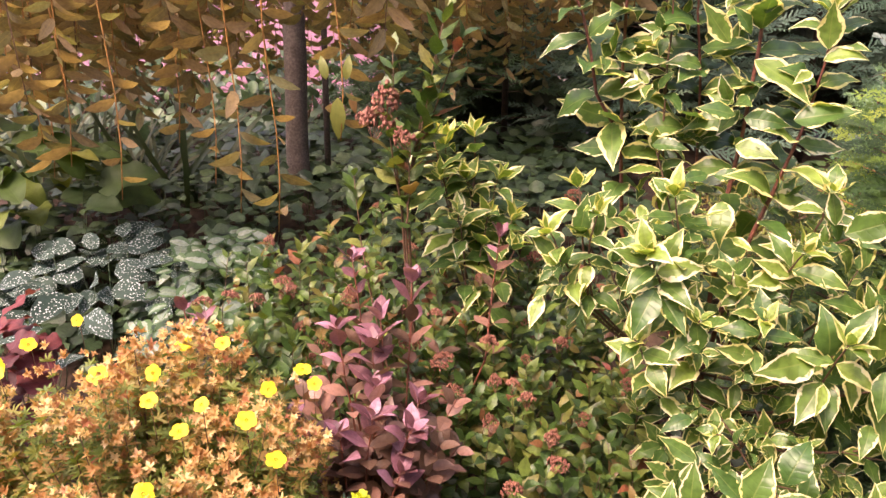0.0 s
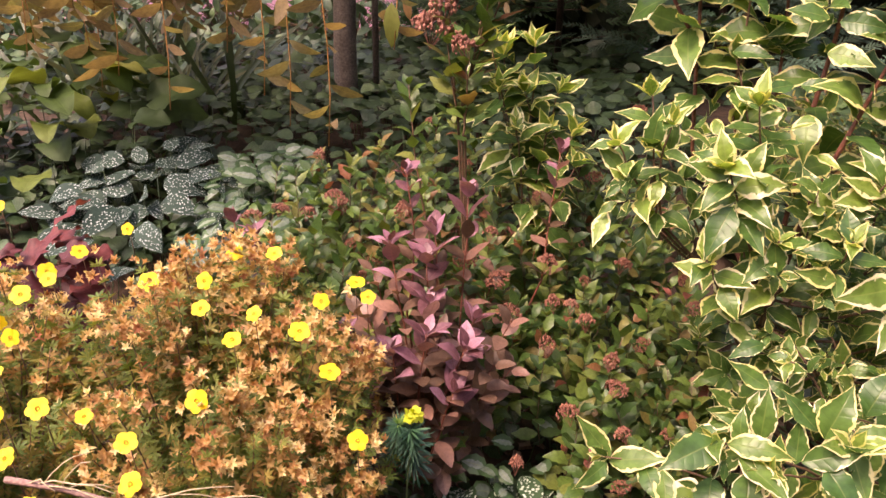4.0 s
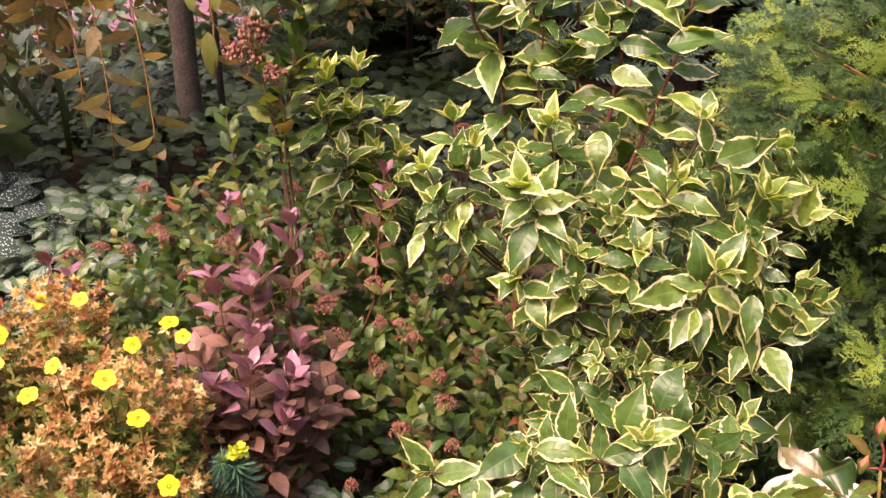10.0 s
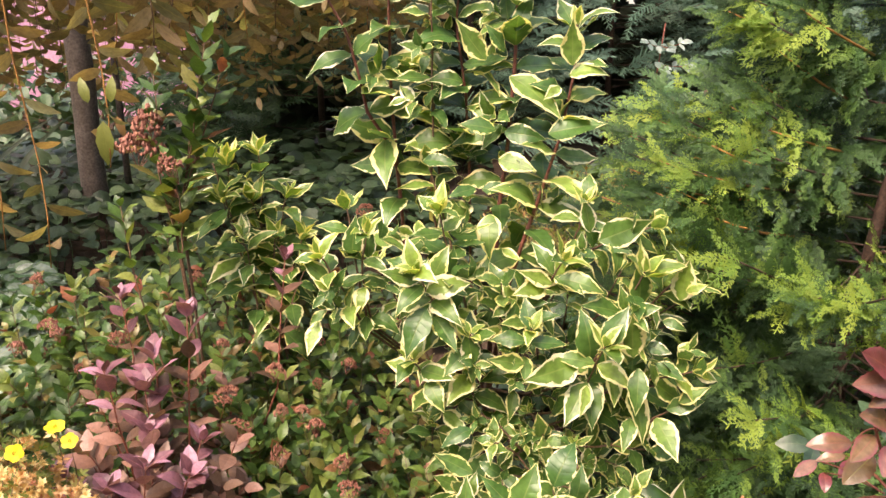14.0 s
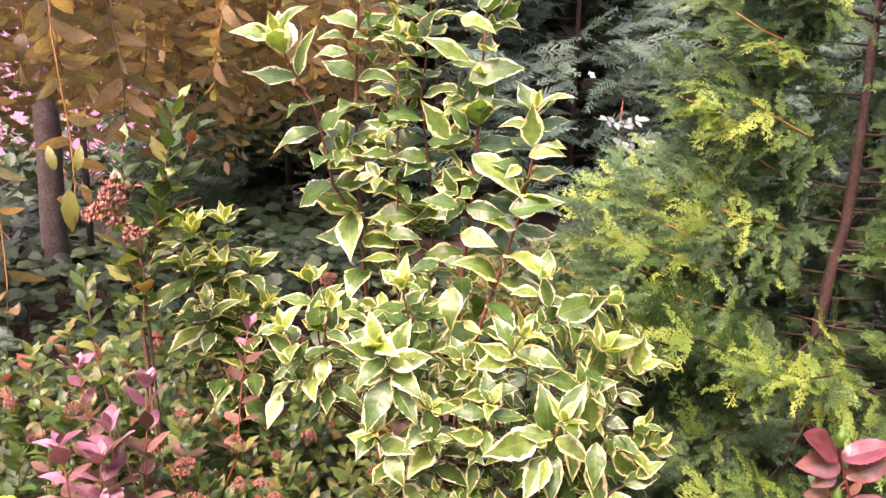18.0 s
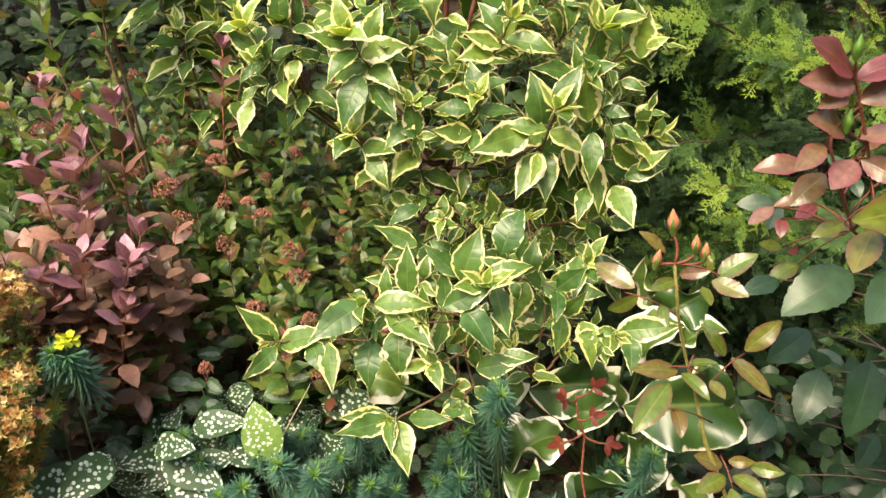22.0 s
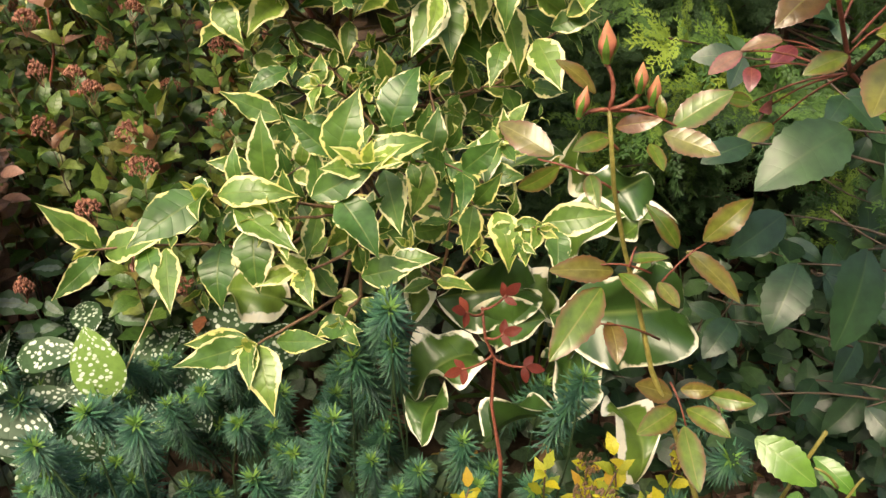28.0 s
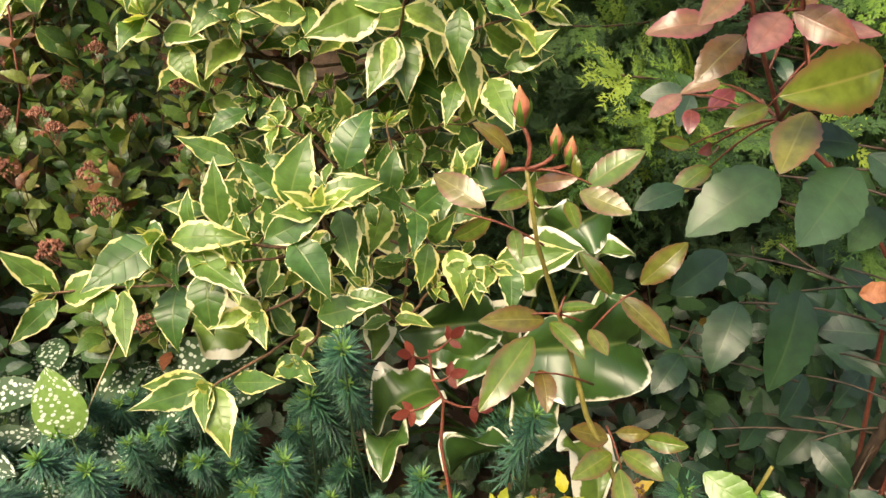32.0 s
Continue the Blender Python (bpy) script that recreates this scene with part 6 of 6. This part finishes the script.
def build_budded_rose():
    w = thing("budded_rose", (0.70, 0.50, 0.0), "rose shoot with olive leaves and pink-orange buds", "rose")
    base = Vector(w.location)
    main = [Vector(p) for p in ROSE_STEM]
    stem_part([base, base.lerp(main[0], 0.6)] + main, 0.0028, 0.0015, M_GREEN_STEM, w, "stem", 8)
    for rx, ry, rz, ex, ey, ez, n, s in ROSE_STALKS:
        stem_part(bow((rx, ry, rz), (ex, ey, ez), 0.004, 0, 6), 0.0010, 0.0007, M_RED_STEM, w, "leaf_stalk", 5)
    key_leaves("leaflet", OLIVE_LEAVES, ROSE_LEAVES, M_ROSE_OLIVE, w, 0.9, 0.3, 0.4)
    bloom, sep = bud_forms()
    bm_, sm = form_mesh("bud", bloom, M_BUD), [form_mesh("sepal", o, M_ROSE_LIGHT) for o in sep]
    top = main[-1]
    for k, (x, y, z) in enumerate(ROSE_BUDS):
        p = Vector((x, y, z))
        stem_part(bow(top, p - Vector((0, 0, 0.012)), 0, 0.004, 5), 0.0016, 0.0013, M_RED_STEM, w, "bud_stalk", 6)
        ob = part("bud", bm_, w, "closed pink-orange rose bud")
        ob.matrix_basis = lay(p - base - Vector((0, 0, 0.008)), (0, 1, 0), (0.1 * (k - 1), -0.1, 1), 0.64 if k == 0 else 0.48)
        for o in sm:
            part("sepal", o, ob)


def build_roses():
    w = thing("red_leaved_rose", (1.06, 0.56, 0.0), "rose with young red and pink leaves above olive ones", "rose")
    base = Vector(w.location)
    lines = [fine_line(RED_ROSE_STEM), fine_line(RED_ROSE_STEM_B), fine_line(RED_ROSE_TOP)]
    stalks(list(RED_LEAVES) + list(BROWN_LEAVES), lines, 0.0010, M_RED_STEM, w, 0.10)
    key_leaves("young_leaflet", RED_LEAVES, ROSE_LEAVES, M_ROSE_RED, w, 0.95, 0.3, 0.5)
    key_leaves("leaflet", BROWN_LEAVES, ROSE_LEAVES, M_ROSE_OLIVE, w, 1.05, 0.3, 0.45)
    for rows in (RED_ROSE_STEM, RED_ROSE_STEM_B):
        pts = [Vector(p) for p in rows]
        stem_part([base, base.lerp(pts[0], 0.5)] + pts, 0.0028, 0.0016, M_RED_STEM, w, "stem", 8)
    top = [Vector(p) for p in RED_ROSE_TOP]
    stem_part([Vector(RED_ROSE_STEM[2])] + top, 0.0022, 0.0014, M_RED_STEM, w, "stem", 8)
    green_bud, sepals = bud_forms()
    bud_mesh = form_mesh("bud", green_bud, M_ROSE_LIGHT)
    sepal_meshes = [form_mesh("sepal", o, M_ROSE_LIGHT) for o in sepals]
    for p in ((0.778, 0.59, 0.968), (0.784, 0.59, 0.896)):
        ob = part("bud", bud_mesh, w, "small green closed rose bud")
        ob.matrix_basis = lay(Vector(p) - base, (0, 1, 0), (0.05, -0.1, 1), 0.55)
        stem_part(bow(top[2] if p[2] > 0.95 else top[1], p, 0, 0.002, 5), 0.0012, 0.001, M_RED_STEM, w, "bud_stalk", 5)
        for o in sepal_meshes:
            part("sepal", o, ob)
    g = thing("dark_rose", (1.12, 0.74, 0.0), "rose with large glossy dark green leaves", "rose")
    for rows in (DARK_STEM, DARK_STEM_B):
        pts = [Vector(p) for p in rows]
        stem_part(pts, 0.0068, 0.005, M_DARK_STEM, g, "stem", 10, 0.08)
    stalks(DARK_LEAVES, [fine_line(DARK_STEM), fine_line(DARK_STEM_B)], 0.0011, M_DARK_STEM, g, 0.12)
    key_leaves("leaflet", DARK_LEAVES, ROSE_LEAVES, M_ROSE, g, 1.05, 0.3, 0.45)
    for _ in range(36):
        p = Vector((R(0.88, 1.3), R(0.62, 0.95), R(0.2, 0.68)))
        p.x += 0.25 * (p.y - 0.5)
        rose_leaf(p, p + Vector((R(-0.06, 0.06), R(-0.06, 0.02), R(-0.05, 0.02))), R(0.05, 0.075), M_ROSE, g, 1, 0.2, M_DARK_STEM)
    for _ in range(74):
        p = Vector((R(0.82, 1.4), R(0.62, 1.0), R(0.06, 0.36)))
        rose_leaf(p, p + Vector((R(-0.06, 0.06), R(-0.07, 0.0), R(-0.02, 0.03))), R(0.03, 0.045), M_ROSE, g, 1, 0.3, M_DARK_STEM)
    l = thing("young_rose", (0.9, 0.62, 0.0), "low rose shoot with fresh light green leaves", "rose")
    stem_part(bow((0.9, 0.62, 0), (0.88, 0.56, 0.4), 0, 0.01, 6), 0.003, 0.002, M_GREEN_STEM, l, "stem", 6)
    for bx, by, bz, tx, ty, tz, n, s in LIGHT_ROSE:
        stem_part(bow((bx, by, bz), (tx, ty, tz), 0.004, 0, 6), 0.0014, 0.001, M_GREEN_STEM, l, "leaf_stalk", 5)
    key_leaves("leaflet", LIGHT_LEAVES, ROSE_LEAVES, M_ROSE_LIGHT, l, 1.05)
    r = thing("red_rose_shoot", (0.57, 0.66, 0.0), "thin dark red rose shoot with small red leaves", "rose")
    pts = [Vector(p) for p in RED_SHOOT]
    stem_part([Vector((0.57, 0.66, 0.0))] + pts, 0.0021, 0.0013, M_RED_STEM, r, "stem", 6)
    for u, dx, dz in ((0.98, 0.02, 0.02), (0.95, -0.02, 0.015), (0.55, -0.035, 0.0), (0.5, 0.03, -0.01), (0.75, 0.015, 0.01)):
        p, _ = on(pts, u)
        rose_leaf(p, p + Vector((dx, -0.01, dz)), 0.017, M_RED_SHOOT, r, 1)
    b = thing("grey_leaved_rose", (1.34, 2.3, ground_z(1.34, 2.3)), "grey-green rose sprig before the conifers", "rose")
    stem_part(bow((1.34, 2.3, ground_z(1.34, 2.3)), (1.33, 2.25, 1.3), 0, 0.03, 9, 0.004), 0.004, 0.002, M_RED_STEM, b, "stem", 6)
    for k in range(14):
        z = R(0.9, 1.28)
        p = Vector((1.335, 2.26, z))
        rose_leaf(p, p + Vector((R(-0.1, 0.1), R(-0.08, 0.0), R(-0.01, 0.03))), 0.035, M_BLUE_ROSE, b, 2)


build_budded_rose()
build_roses()


# ---- conifers ----
def feather(k, L=0.09, n=11, fork=True, thick=1.0):
    """A slender branchlet with blunt fingers on both sides, some of them forked."""
    random.seed(300 + k)
    v, f, uv = [], [], []
    bend = R(-1.5, 1.5)

    def at(x, y):
        return np.array((x + bend * y * y, y, -3.0 * y * y - 1.5 * x * x))

    def strip(a, b, w):
        d = b - a
        s = np.array([-d[1], d[0], 0]) / (np.linalg.norm(d) + 1e-9) * w
        i = len(v)
        v.extend([a, a + d * 0.3 + s, a + d * 0.85 + s * 0.7 + (0, 0, w * 0.4), b, a + d * 0.85 - s * 0.7, a + d * 0.3 - s])
        uv.extend([(0, 0.5), (0.3, 1), (0.85, 0.9), (1, 0.5), (0.85, 0.1), (0.3, 0)])
        f.append((i, i + 1, i + 2, i + 3, i + 4, i + 5))

    for q in range(n):
        u = q / n
        foot, mid = at(0, L * u), at(0, L * (u + 0.5 / n))
        strip(foot, mid, 0.0015 * thick)
        strip(mid, at(0, L * (q + 1) / n), 0.0015 * thick)
        for s, start, y0 in ((-1, foot, L * u), (1, mid, L * (u + 0.5 / n))):
            if R(0, 1) < 0.12:
                continue
            l = (0.007 + 0.021 * (1 - u) ** 0.8 * min(0.5 + 2 * u, 1)) * R(0.7, 1.25)
            an = R(0.75, 1.05)
            dx, dy = s * math.cos(an) * l, math.sin(an) * l
            if fork and l > 0.014:
                m = at(dx * 0.5, y0 + dy * 0.5)
                strip(start, m, 0.0017 * thick)
                strip(m, at(dx, y0 + dy), 0.0017 * thick)
                for o in (-0.6, 0.55):
                    ll, ang = 0.008 * R(0.8, 1.4), math.atan2(dy, dx) + o
                    strip(m, at(dx * 0.5 + ll * math.cos(ang), y0 + dy * 0.5 + ll * math.sin(ang)), 0.0016 * thick)
            else:
                strip(start, at(dx, y0 + dy), 0.0018 * thick)
    return weld(Form(v, f, uv))


FEATHERS = [feather(0), feather(1, 0.075, 9), feather(2, 0.11, 13)]


def tuft(p, d, flat, count, size):
    """Feathers fanning out from one point of a branch, in about one plane."""
    side = Vector(d).cross(Vector(flat)).normalized()
    out = []
    for k in range(count):
        a = (k / max(count - 1, 1) - 0.5) * 1.7 + R(-0.2, 0.2)
        v = Vector(d).normalized() * math.cos(a) + side * math.sin(a)
        out.append((random.randrange(3), lay(jolt(p, 0.008), jolt(v, 0.18), jolt(flat, 0.3), size * R(0.75, 1.2) * (1 - 0.25 * abs(a)))))
    return out


FAR_SPRAYS = [feather(3, 0.11, 10, False, 1.3), feather(4, 0.09, 8, False, 1.3), feather(5, 0.10, 9, False, 1.3)]
random.seed(31)


def build_thuja():
    x0, y0 = 1.56, 1.52
    w = thing("thuja", (x0, y0, ground_z(x0, y0)), "green thuja with golden-tipped flat sprays", "conifer")
    base = Vector(w.location)
    trunk = [base, Vector((1.45, 1.44, 0.5)), Vector((1.441, 1.40, 0.782)), Vector((1.459, 1.40, 0.944)), Vector((1.483, 1.40, 1.06)), Vector((1.489, 1.40, 1.3)), Vector((1.50, 1.42, 1.7)), Vector((1.53, 1.46, 2.4))]
    stem_part(fine_line(trunk, 28), 0.017, 0.009, M_THUJA_BARK, w, "trunk", 10, 0.07)
    green, gold = [], []
    gap = Vector((-1.315, -1.44))
    for k in range(330):
        z = R(0.22, 2.3)
        a = radians(R(150, 320)) if k % 3 else R(0, 6.28)
        toward = (math.degrees(a) + 137 + 180) % 360 - 180
        if abs(toward) < 24 and 0.72 < z < 1.9:
            continue
        # a shaded hollow low at the front
        if abs(toward) < 60 and 0.45 < z < 0.8 and R(0, 1) < 0.6:
            continue
        o = on(trunk, min(max((z - base.z) / (2.4 - base.z), 0), 0.99))[0]
        rad = 0.60 * (1 - (z / 2.9)) + 0.14 + 0.16 * noise.noise((math.cos(a) * 2, math.sin(a) * 2, z * 2.5))
        e = o + Vector((math.cos(a) * rad, math.sin(a) * rad, R(0.04, 0.20)))
        pts = bow(o, e, -0.03, R(-0.03, 0.03), 7, 0.004)
        if abs(toward) < 70 and 0.7 < z < 1.9:
            stem_part(pts[3:], 0.003, 0.0015, M_TWIG if k % 2 else M_THUJA_BARK, w, "branch", 5)
        elif k % 3:
            stem_part(pts, 0.003, 0.0014, M_THUJA_BARK, w, "branch", 5)
        else:
            twig(pts, 0.003, 0.0014, M_THUJA_BARK, w, 5)
        flat = jolt((-0.35, -0.65, 0.65), 0.4)
        for q in range(6):
            u = (0.42 if abs(toward) < 70 else 0.12) + (0.11 if abs(toward) < 70 else 0.17) * q
            p, d = on(pts, min(u, 0.99))
            off = Vector((p.x - 1.475, p.y - 1.40))
            if 0.8 < p.z < 1.9 and off.dot(gap) > 0 and abs(off.cross(gap)) / gap.length < 0.05:
                continue
            side = d.cross(flat).normalized() * (1 if q % 2 else -1)
            v = d + Vector((0, 0, R(-0.35, 0.2))) if q == 5 else d * 0.8 + side * R(0.3, 0.9) + Vector((0, 0, R(-0.3, 0.2)))
            bright = 0.36 if z > 1.05 else 0.15
            (gold if q > 3 and R(0, 1) < bright else green).extend(tuft(p, v, jolt(flat, 0.35), 5, R(0.85, 1.25)))
    for _ in range(130):
        p = Vector((1.475 - 0.673 * (q := -R(0.04, 0.3)) + 0.74 * (c := R(-0.28, 0.28)), 1.40 - 0.74 * q - 0.673 * c, R(0.6, 1.9)))
        green += tuft(p, jolt((0, 0, R(-0.4, 0.5)), 0.8), jolt((-0.5, -0.7, 0.3), 0.4), 5, R(0.9, 1.3))
    for cx, cy, cz, n in ((1.10, 1.12, 0.82, 15), (1.0, 1.05, 0.58, 15), (1.22, 1.10, 0.82, 12)):
        e = Vector((cx, cy, cz))
        o = Vector((1.47, 1.42, cz - 0.02))
        pts = bow(o, e, -0.02, R(-0.02, 0.02), 7, 0.003)
        stem_part(pts, 0.0035, 0.0014, M_THUJA_BARK, w, "branch", 5)
        for q in range(n):
            p, d = on(pts, R(0.78, 0.99))
            v = jolt((-0.5, -0.5, R(-0.3, 0.5)), 0.45)
            (gold if R(0, 1) < 0.7 else green).extend(tuft(jolt(p, 0.05), v, jolt((-0.1, -0.8, 0.8), 0.4), 4, R(0.8, 1.15)))
    spread("spray", FEATHERS, green, M_THUJA, w, 300, "inner_sprays", near=Vector((0.9, 1.0, 1.0)))
    spread("golden_spray", FEATHERS, gold, M_THUJA_TIP, w, 200, "golden_sprays", near=Vector((0.9, 1.0, 1.0)))


def build_low_thuja(x0, y0, r, h, n, material, label, loose, sizes=(0.8, 1.2), forms=None):
    w = thing("conifer", (x0, y0, ground_z(x0, y0)), label, "conifer")
    base = Vector(w.location)
    stem_part([base, base + Vector((0, 0, h * 0.5)), base + Vector((0, 0, h))], 0.02, 0.006, M_THUJA_BARK, w, "trunk", 8)
    got = []
    for k in range(n):
        z = h * R(0.05, 1.0) ** 0.9
        a = R(0, 6.28)
        rad = r * (1 - 0.8 * z / h) + 0.05 + 0.1 * r * noise.noise((math.cos(a) * 2, math.sin(a) * 2, z * 3))
        o = base + Vector((0, 0, max(z - 0.1, 0)))
        e = base + Vector((math.cos(a) * rad, math.sin(a) * rad, z))
        pts = bow(o, e, -0.02, R(-0.03, 0.03), 5)
        if k % 3 == 0:
            twig(pts, 0.003, 0.0012, M_TWIG if material is M_THUJA_SOFT else M_THUJA_BARK, w)
        for q in range(5):
            p, d = on(pts, min(0.4 + 0.13 * q, 0.99))
            side = d.cross(UP).normalized() * (1 if q % 2 else -1)
            v, flat = d * 0.8 + side * R(0.1, 0.8) + Vector((0, 0, R(-0.3, 0.4))), jolt((-0.2, -0.7, 0.7), 0.5)
            if forms:
                got.append((random.randrange(3), lay(p, v, flat, R(*sizes))))
            else:
                got += tuft(p, v, flat, 4, R(*sizes))
    spread("spray", forms or FEATHERS, got, material, w, loose, "inner_sprays", near=Vector((0.9, 1.0, 1.0)))


def build_hedge():
    """Tall conifers that close the garden behind, some with shade put into their green."""
    for k, (x, y, r, h) in enumerate(((0.35, 4.3, 0.7, 3.2), (1.15, 4.1, 0.75, 3.3), (2.0, 4.2, 0.8, 3.4), (2.9, 4.0, 0.8, 3.4), (3.4, 3.1, 0.8, 3.3), (3.3, 2.1, 0.8, 3.2), (-0.15, 4.7, 0.5, 2.6))):
        m, lab = ((M_THUJA_SHADED, "tall green hedge conifer, coloured dark for shade"), (M_CYPRESS, "tall blue-green cypress behind the thuja"))[x > 0.9]
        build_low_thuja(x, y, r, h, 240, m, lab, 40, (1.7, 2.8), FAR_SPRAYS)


def build_far_hedge():
    w = thing("far_hedge", (2.2, 5.2, ground_z(2.2, 5.2)), "dense dark hedge closing the garden", "hedge", kind="stuff")
    got = []
    for _ in range(14000):
        p = Vector((R(-0.25, 6.0), R(4.75, 5.5), R(0.5, 4.2)))
        if R(0, 1) < 0.4:
            p = Vector((R(3.9, 4.8), R(0.2, 5.4), R(0.0, 4.0)))
        got.append((random.randrange(2), lay(p, jolt((0, -0.3, 0.6), 0.8), jolt((-0.3, -0.7, 0.6), 0.5), R(0.20, 0.32), 1.5)))
    spread("leaf", SMALL_LEAVES, got, M_HEDGE, w, 1, "leaf_mass")


build_far_hedge()


def build_far_shrubs():
    for k, (x, y, r, h) in enumerate(((-3.4, 5.0, 0.9, 0.75), (-2.5, 4.9, 0.8, 0.62), (-1.7, 5.0, 0.8, 0.6), (-0.9, 4.9, 0.7, 0.62), (-4.4, 5.2, 0.9, 0.7), (-2.9, 4.1, 0.7, 0.5), (-2.0, 3.9, 0.6, 0.42))):
        w = thing("far_shrub", (x, y, ground_z(x, y)), "dim leafy shrub before the pink wall", "shrub", "far shrubs")
        got = []
        for _ in range(420):
            a, q = R(0, 6.28), math.sqrt(R(0, 1))
            p = Vector((x + r * q * math.cos(a), y + r * q * math.sin(a) * 0.6, ground_z(x, y) + h * R(0.1, 1.0) * (1 - 0.5 * q * q)))
            got.append((random.randrange(3), lay(p, jolt((0, -0.3, 0.3), 1), jolt((0, -0.6, 0.8), 0.5), R(0.06, 0.12))))
            if _ % 4 == 0:
                twig([Vector(w.location), Vector(w.location).lerp(p, 0.5) + Vector((0, 0, 0.05)), p], 0.006, 0.002, M_BROWN_STEM, w)
        spread("leaf", PURPLE_LEAVES, got, M_IVY, w, 20, "leaves_behind")


build_far_shrubs()
build_thuja()
build_low_thuja(1.3, 1.92, 0.36, 0.9, 120, M_THUJA_SOFT, "low green thuja beside the barberry", 200)
# the next two carry their shade in the spray colour
build_low_thuja(1.15, 1.45, 0.34, 0.66, 110, M_THUJA_SHADED, "low thuja under the golden sprays, coloured dark for shade", 200)
build_low_thuja(1.85, 1.2, 0.42, 0.85, 110, M_THUJA_SHADED, "low conifer beside the thuja trunk, coloured dark for shade", 60)
build_low_thuja(2.3, 2.1, 0.6, 1.6, 170, M_CYPRESS, "blue-green cypress behind the thuja trunk", 40, (1.3, 2.0), FAR_SPRAYS)
build_hedge()


def build_barberry():
    w = thing("barberry", (1.15, 2.38, ground_z(1.15, 2.38)), "small yellow-green barberry with reddish tips", "shrub")
    base = Vector(w.location)
    got = []
    for _ in range(120):
        a, r = R(0, 6.28), math.sqrt(R(0, 1))
        t = base + Vector((0.38 * r * math.cos(a), 0.25 * r * math.sin(a), 0.5 * R(0.6, 1.05) * (1 - 0.4 * r * r)))
        pts = bow(base.lerp(t, 0.4), t, 0.02, 0, 6, 0.003)
        twig(pts, 0.002, 0.0008, M_BROWN_STEM, w)
        got += pairs(pts, 0.2, 9, SMALL_LEAVES, R(0.02, 0.03), 70, 40, R(0, 6.28), 3, 70, 0.5, 1.0, 0.8)
    spread("leaf", SMALL_LEAVES, got, M_BERBERIS, w, 200)


build_barberry()


# ---- litter on the soil ----
def build_litter():
    m = chip_mat()
    forms = []
    for k in range(4):
        random.seed(90 + k)
        v = [(sx * R(0.6, 1), sy * R(0.6, 1) * 0.55, sz * R(0.15, 0.3)) for sx in (-1, 1) for sy in (-1, 1) for sz in (-1, 1)]
        forms.append(Form(v, [(0, 1, 3, 2), (4, 6, 7, 5), (0, 4, 5, 1), (2, 3, 7, 6), (1, 5, 7, 3), (0, 2, 6, 4)]))
    random.seed(95)
    w = thing("bark_mulch", (0.9, 0.9, 0), "loose brown bark chips on the soil", "mulch", kind="stuff")
    got = []
    for k in range(4400):
        x, y = (R(-0.9, 2.0), R(0.35, 1.9)) if k < 2600 else (R(0.75, 1.7), R(0.35, 0.95))
        got.append((random.randrange(4), pose(x, y, ground_z(x, y) + 0.01, R(-25, 25), R(-25, 25), R(0, 360)) @ Matrix.Scale(R(0.007, 0.02), 4)))
    spread("bark_chip", forms, got, m, w, 250, "bark_chips", smooth=False, near=Vector((1.3, 0.7, 0)))
    d = thing("dry_branch", DRY_TWIG[0], "thin dead branch among the potentilla", "branch")
    pts = [Vector(p) for p in DRY_TWIG]
    stem_part(pts, 0.0045, 0.0025, M_DEAD_WOOD, d, "limb", 6)
    for k in range(9):
        p, _ = on(pts, R(0.1, 0.98))
        stem_part(bow(p, p + Vector((R(0.03, 0.12), R(-0.03, 0.02), R(-0.01, 0.05))), 0.01, 0, 5, 0.002), 0.0012, 0.0006, M_STRAW, d, "side_twig", 4)
    x = thing("dead_leaf", DEAD_LEAF[0], "curled orange-brown dead leaf caught on the rose", "leaf")
    key_leaves("blade", [DEAD_LEAF[0] + DEAD_LEAF[1]], [leaf(1, 0.5, 10, 4, 0.45, 0.5, 2.2, 0.12, 0.05, 0.8, 0.8)], M_DEAD_LEAF, x, 1.0)
    f = thing("fallen_leaf_litter", (1.2, 0.75, 0.0), "yellow and brown fallen leaves on the mulch", "litter", kind="stuff")
    got = []
    for _ in range(170):
        x, y = R(0.5, 1.7), R(0.5, 1.15)
        got.append((random.randrange(3), lay((x, y, ground_z(x, y) + R(0.012, 0.03)), jolt((R(-1, 1), R(-1, 1), 0.1), 0.1), jolt((0, 0, 1), 0.4), R(0.025, 0.045))))
    spread("fallen_leaf", ROSE_LEAVES, got, M_FALLEN, f, 90, near=Vector((1.25, 0.72, 0)))
    s = thing("dry_grass_stalk", (0.12, 0.93, 0.0), "thin dry straw-coloured grass stalk", "stalk")
    stem_part([Vector(p) for p in STRAW], 0.0011, 0.0007, M_STRAW, s, "stalk", 5)


build_litter()


close_twigs()
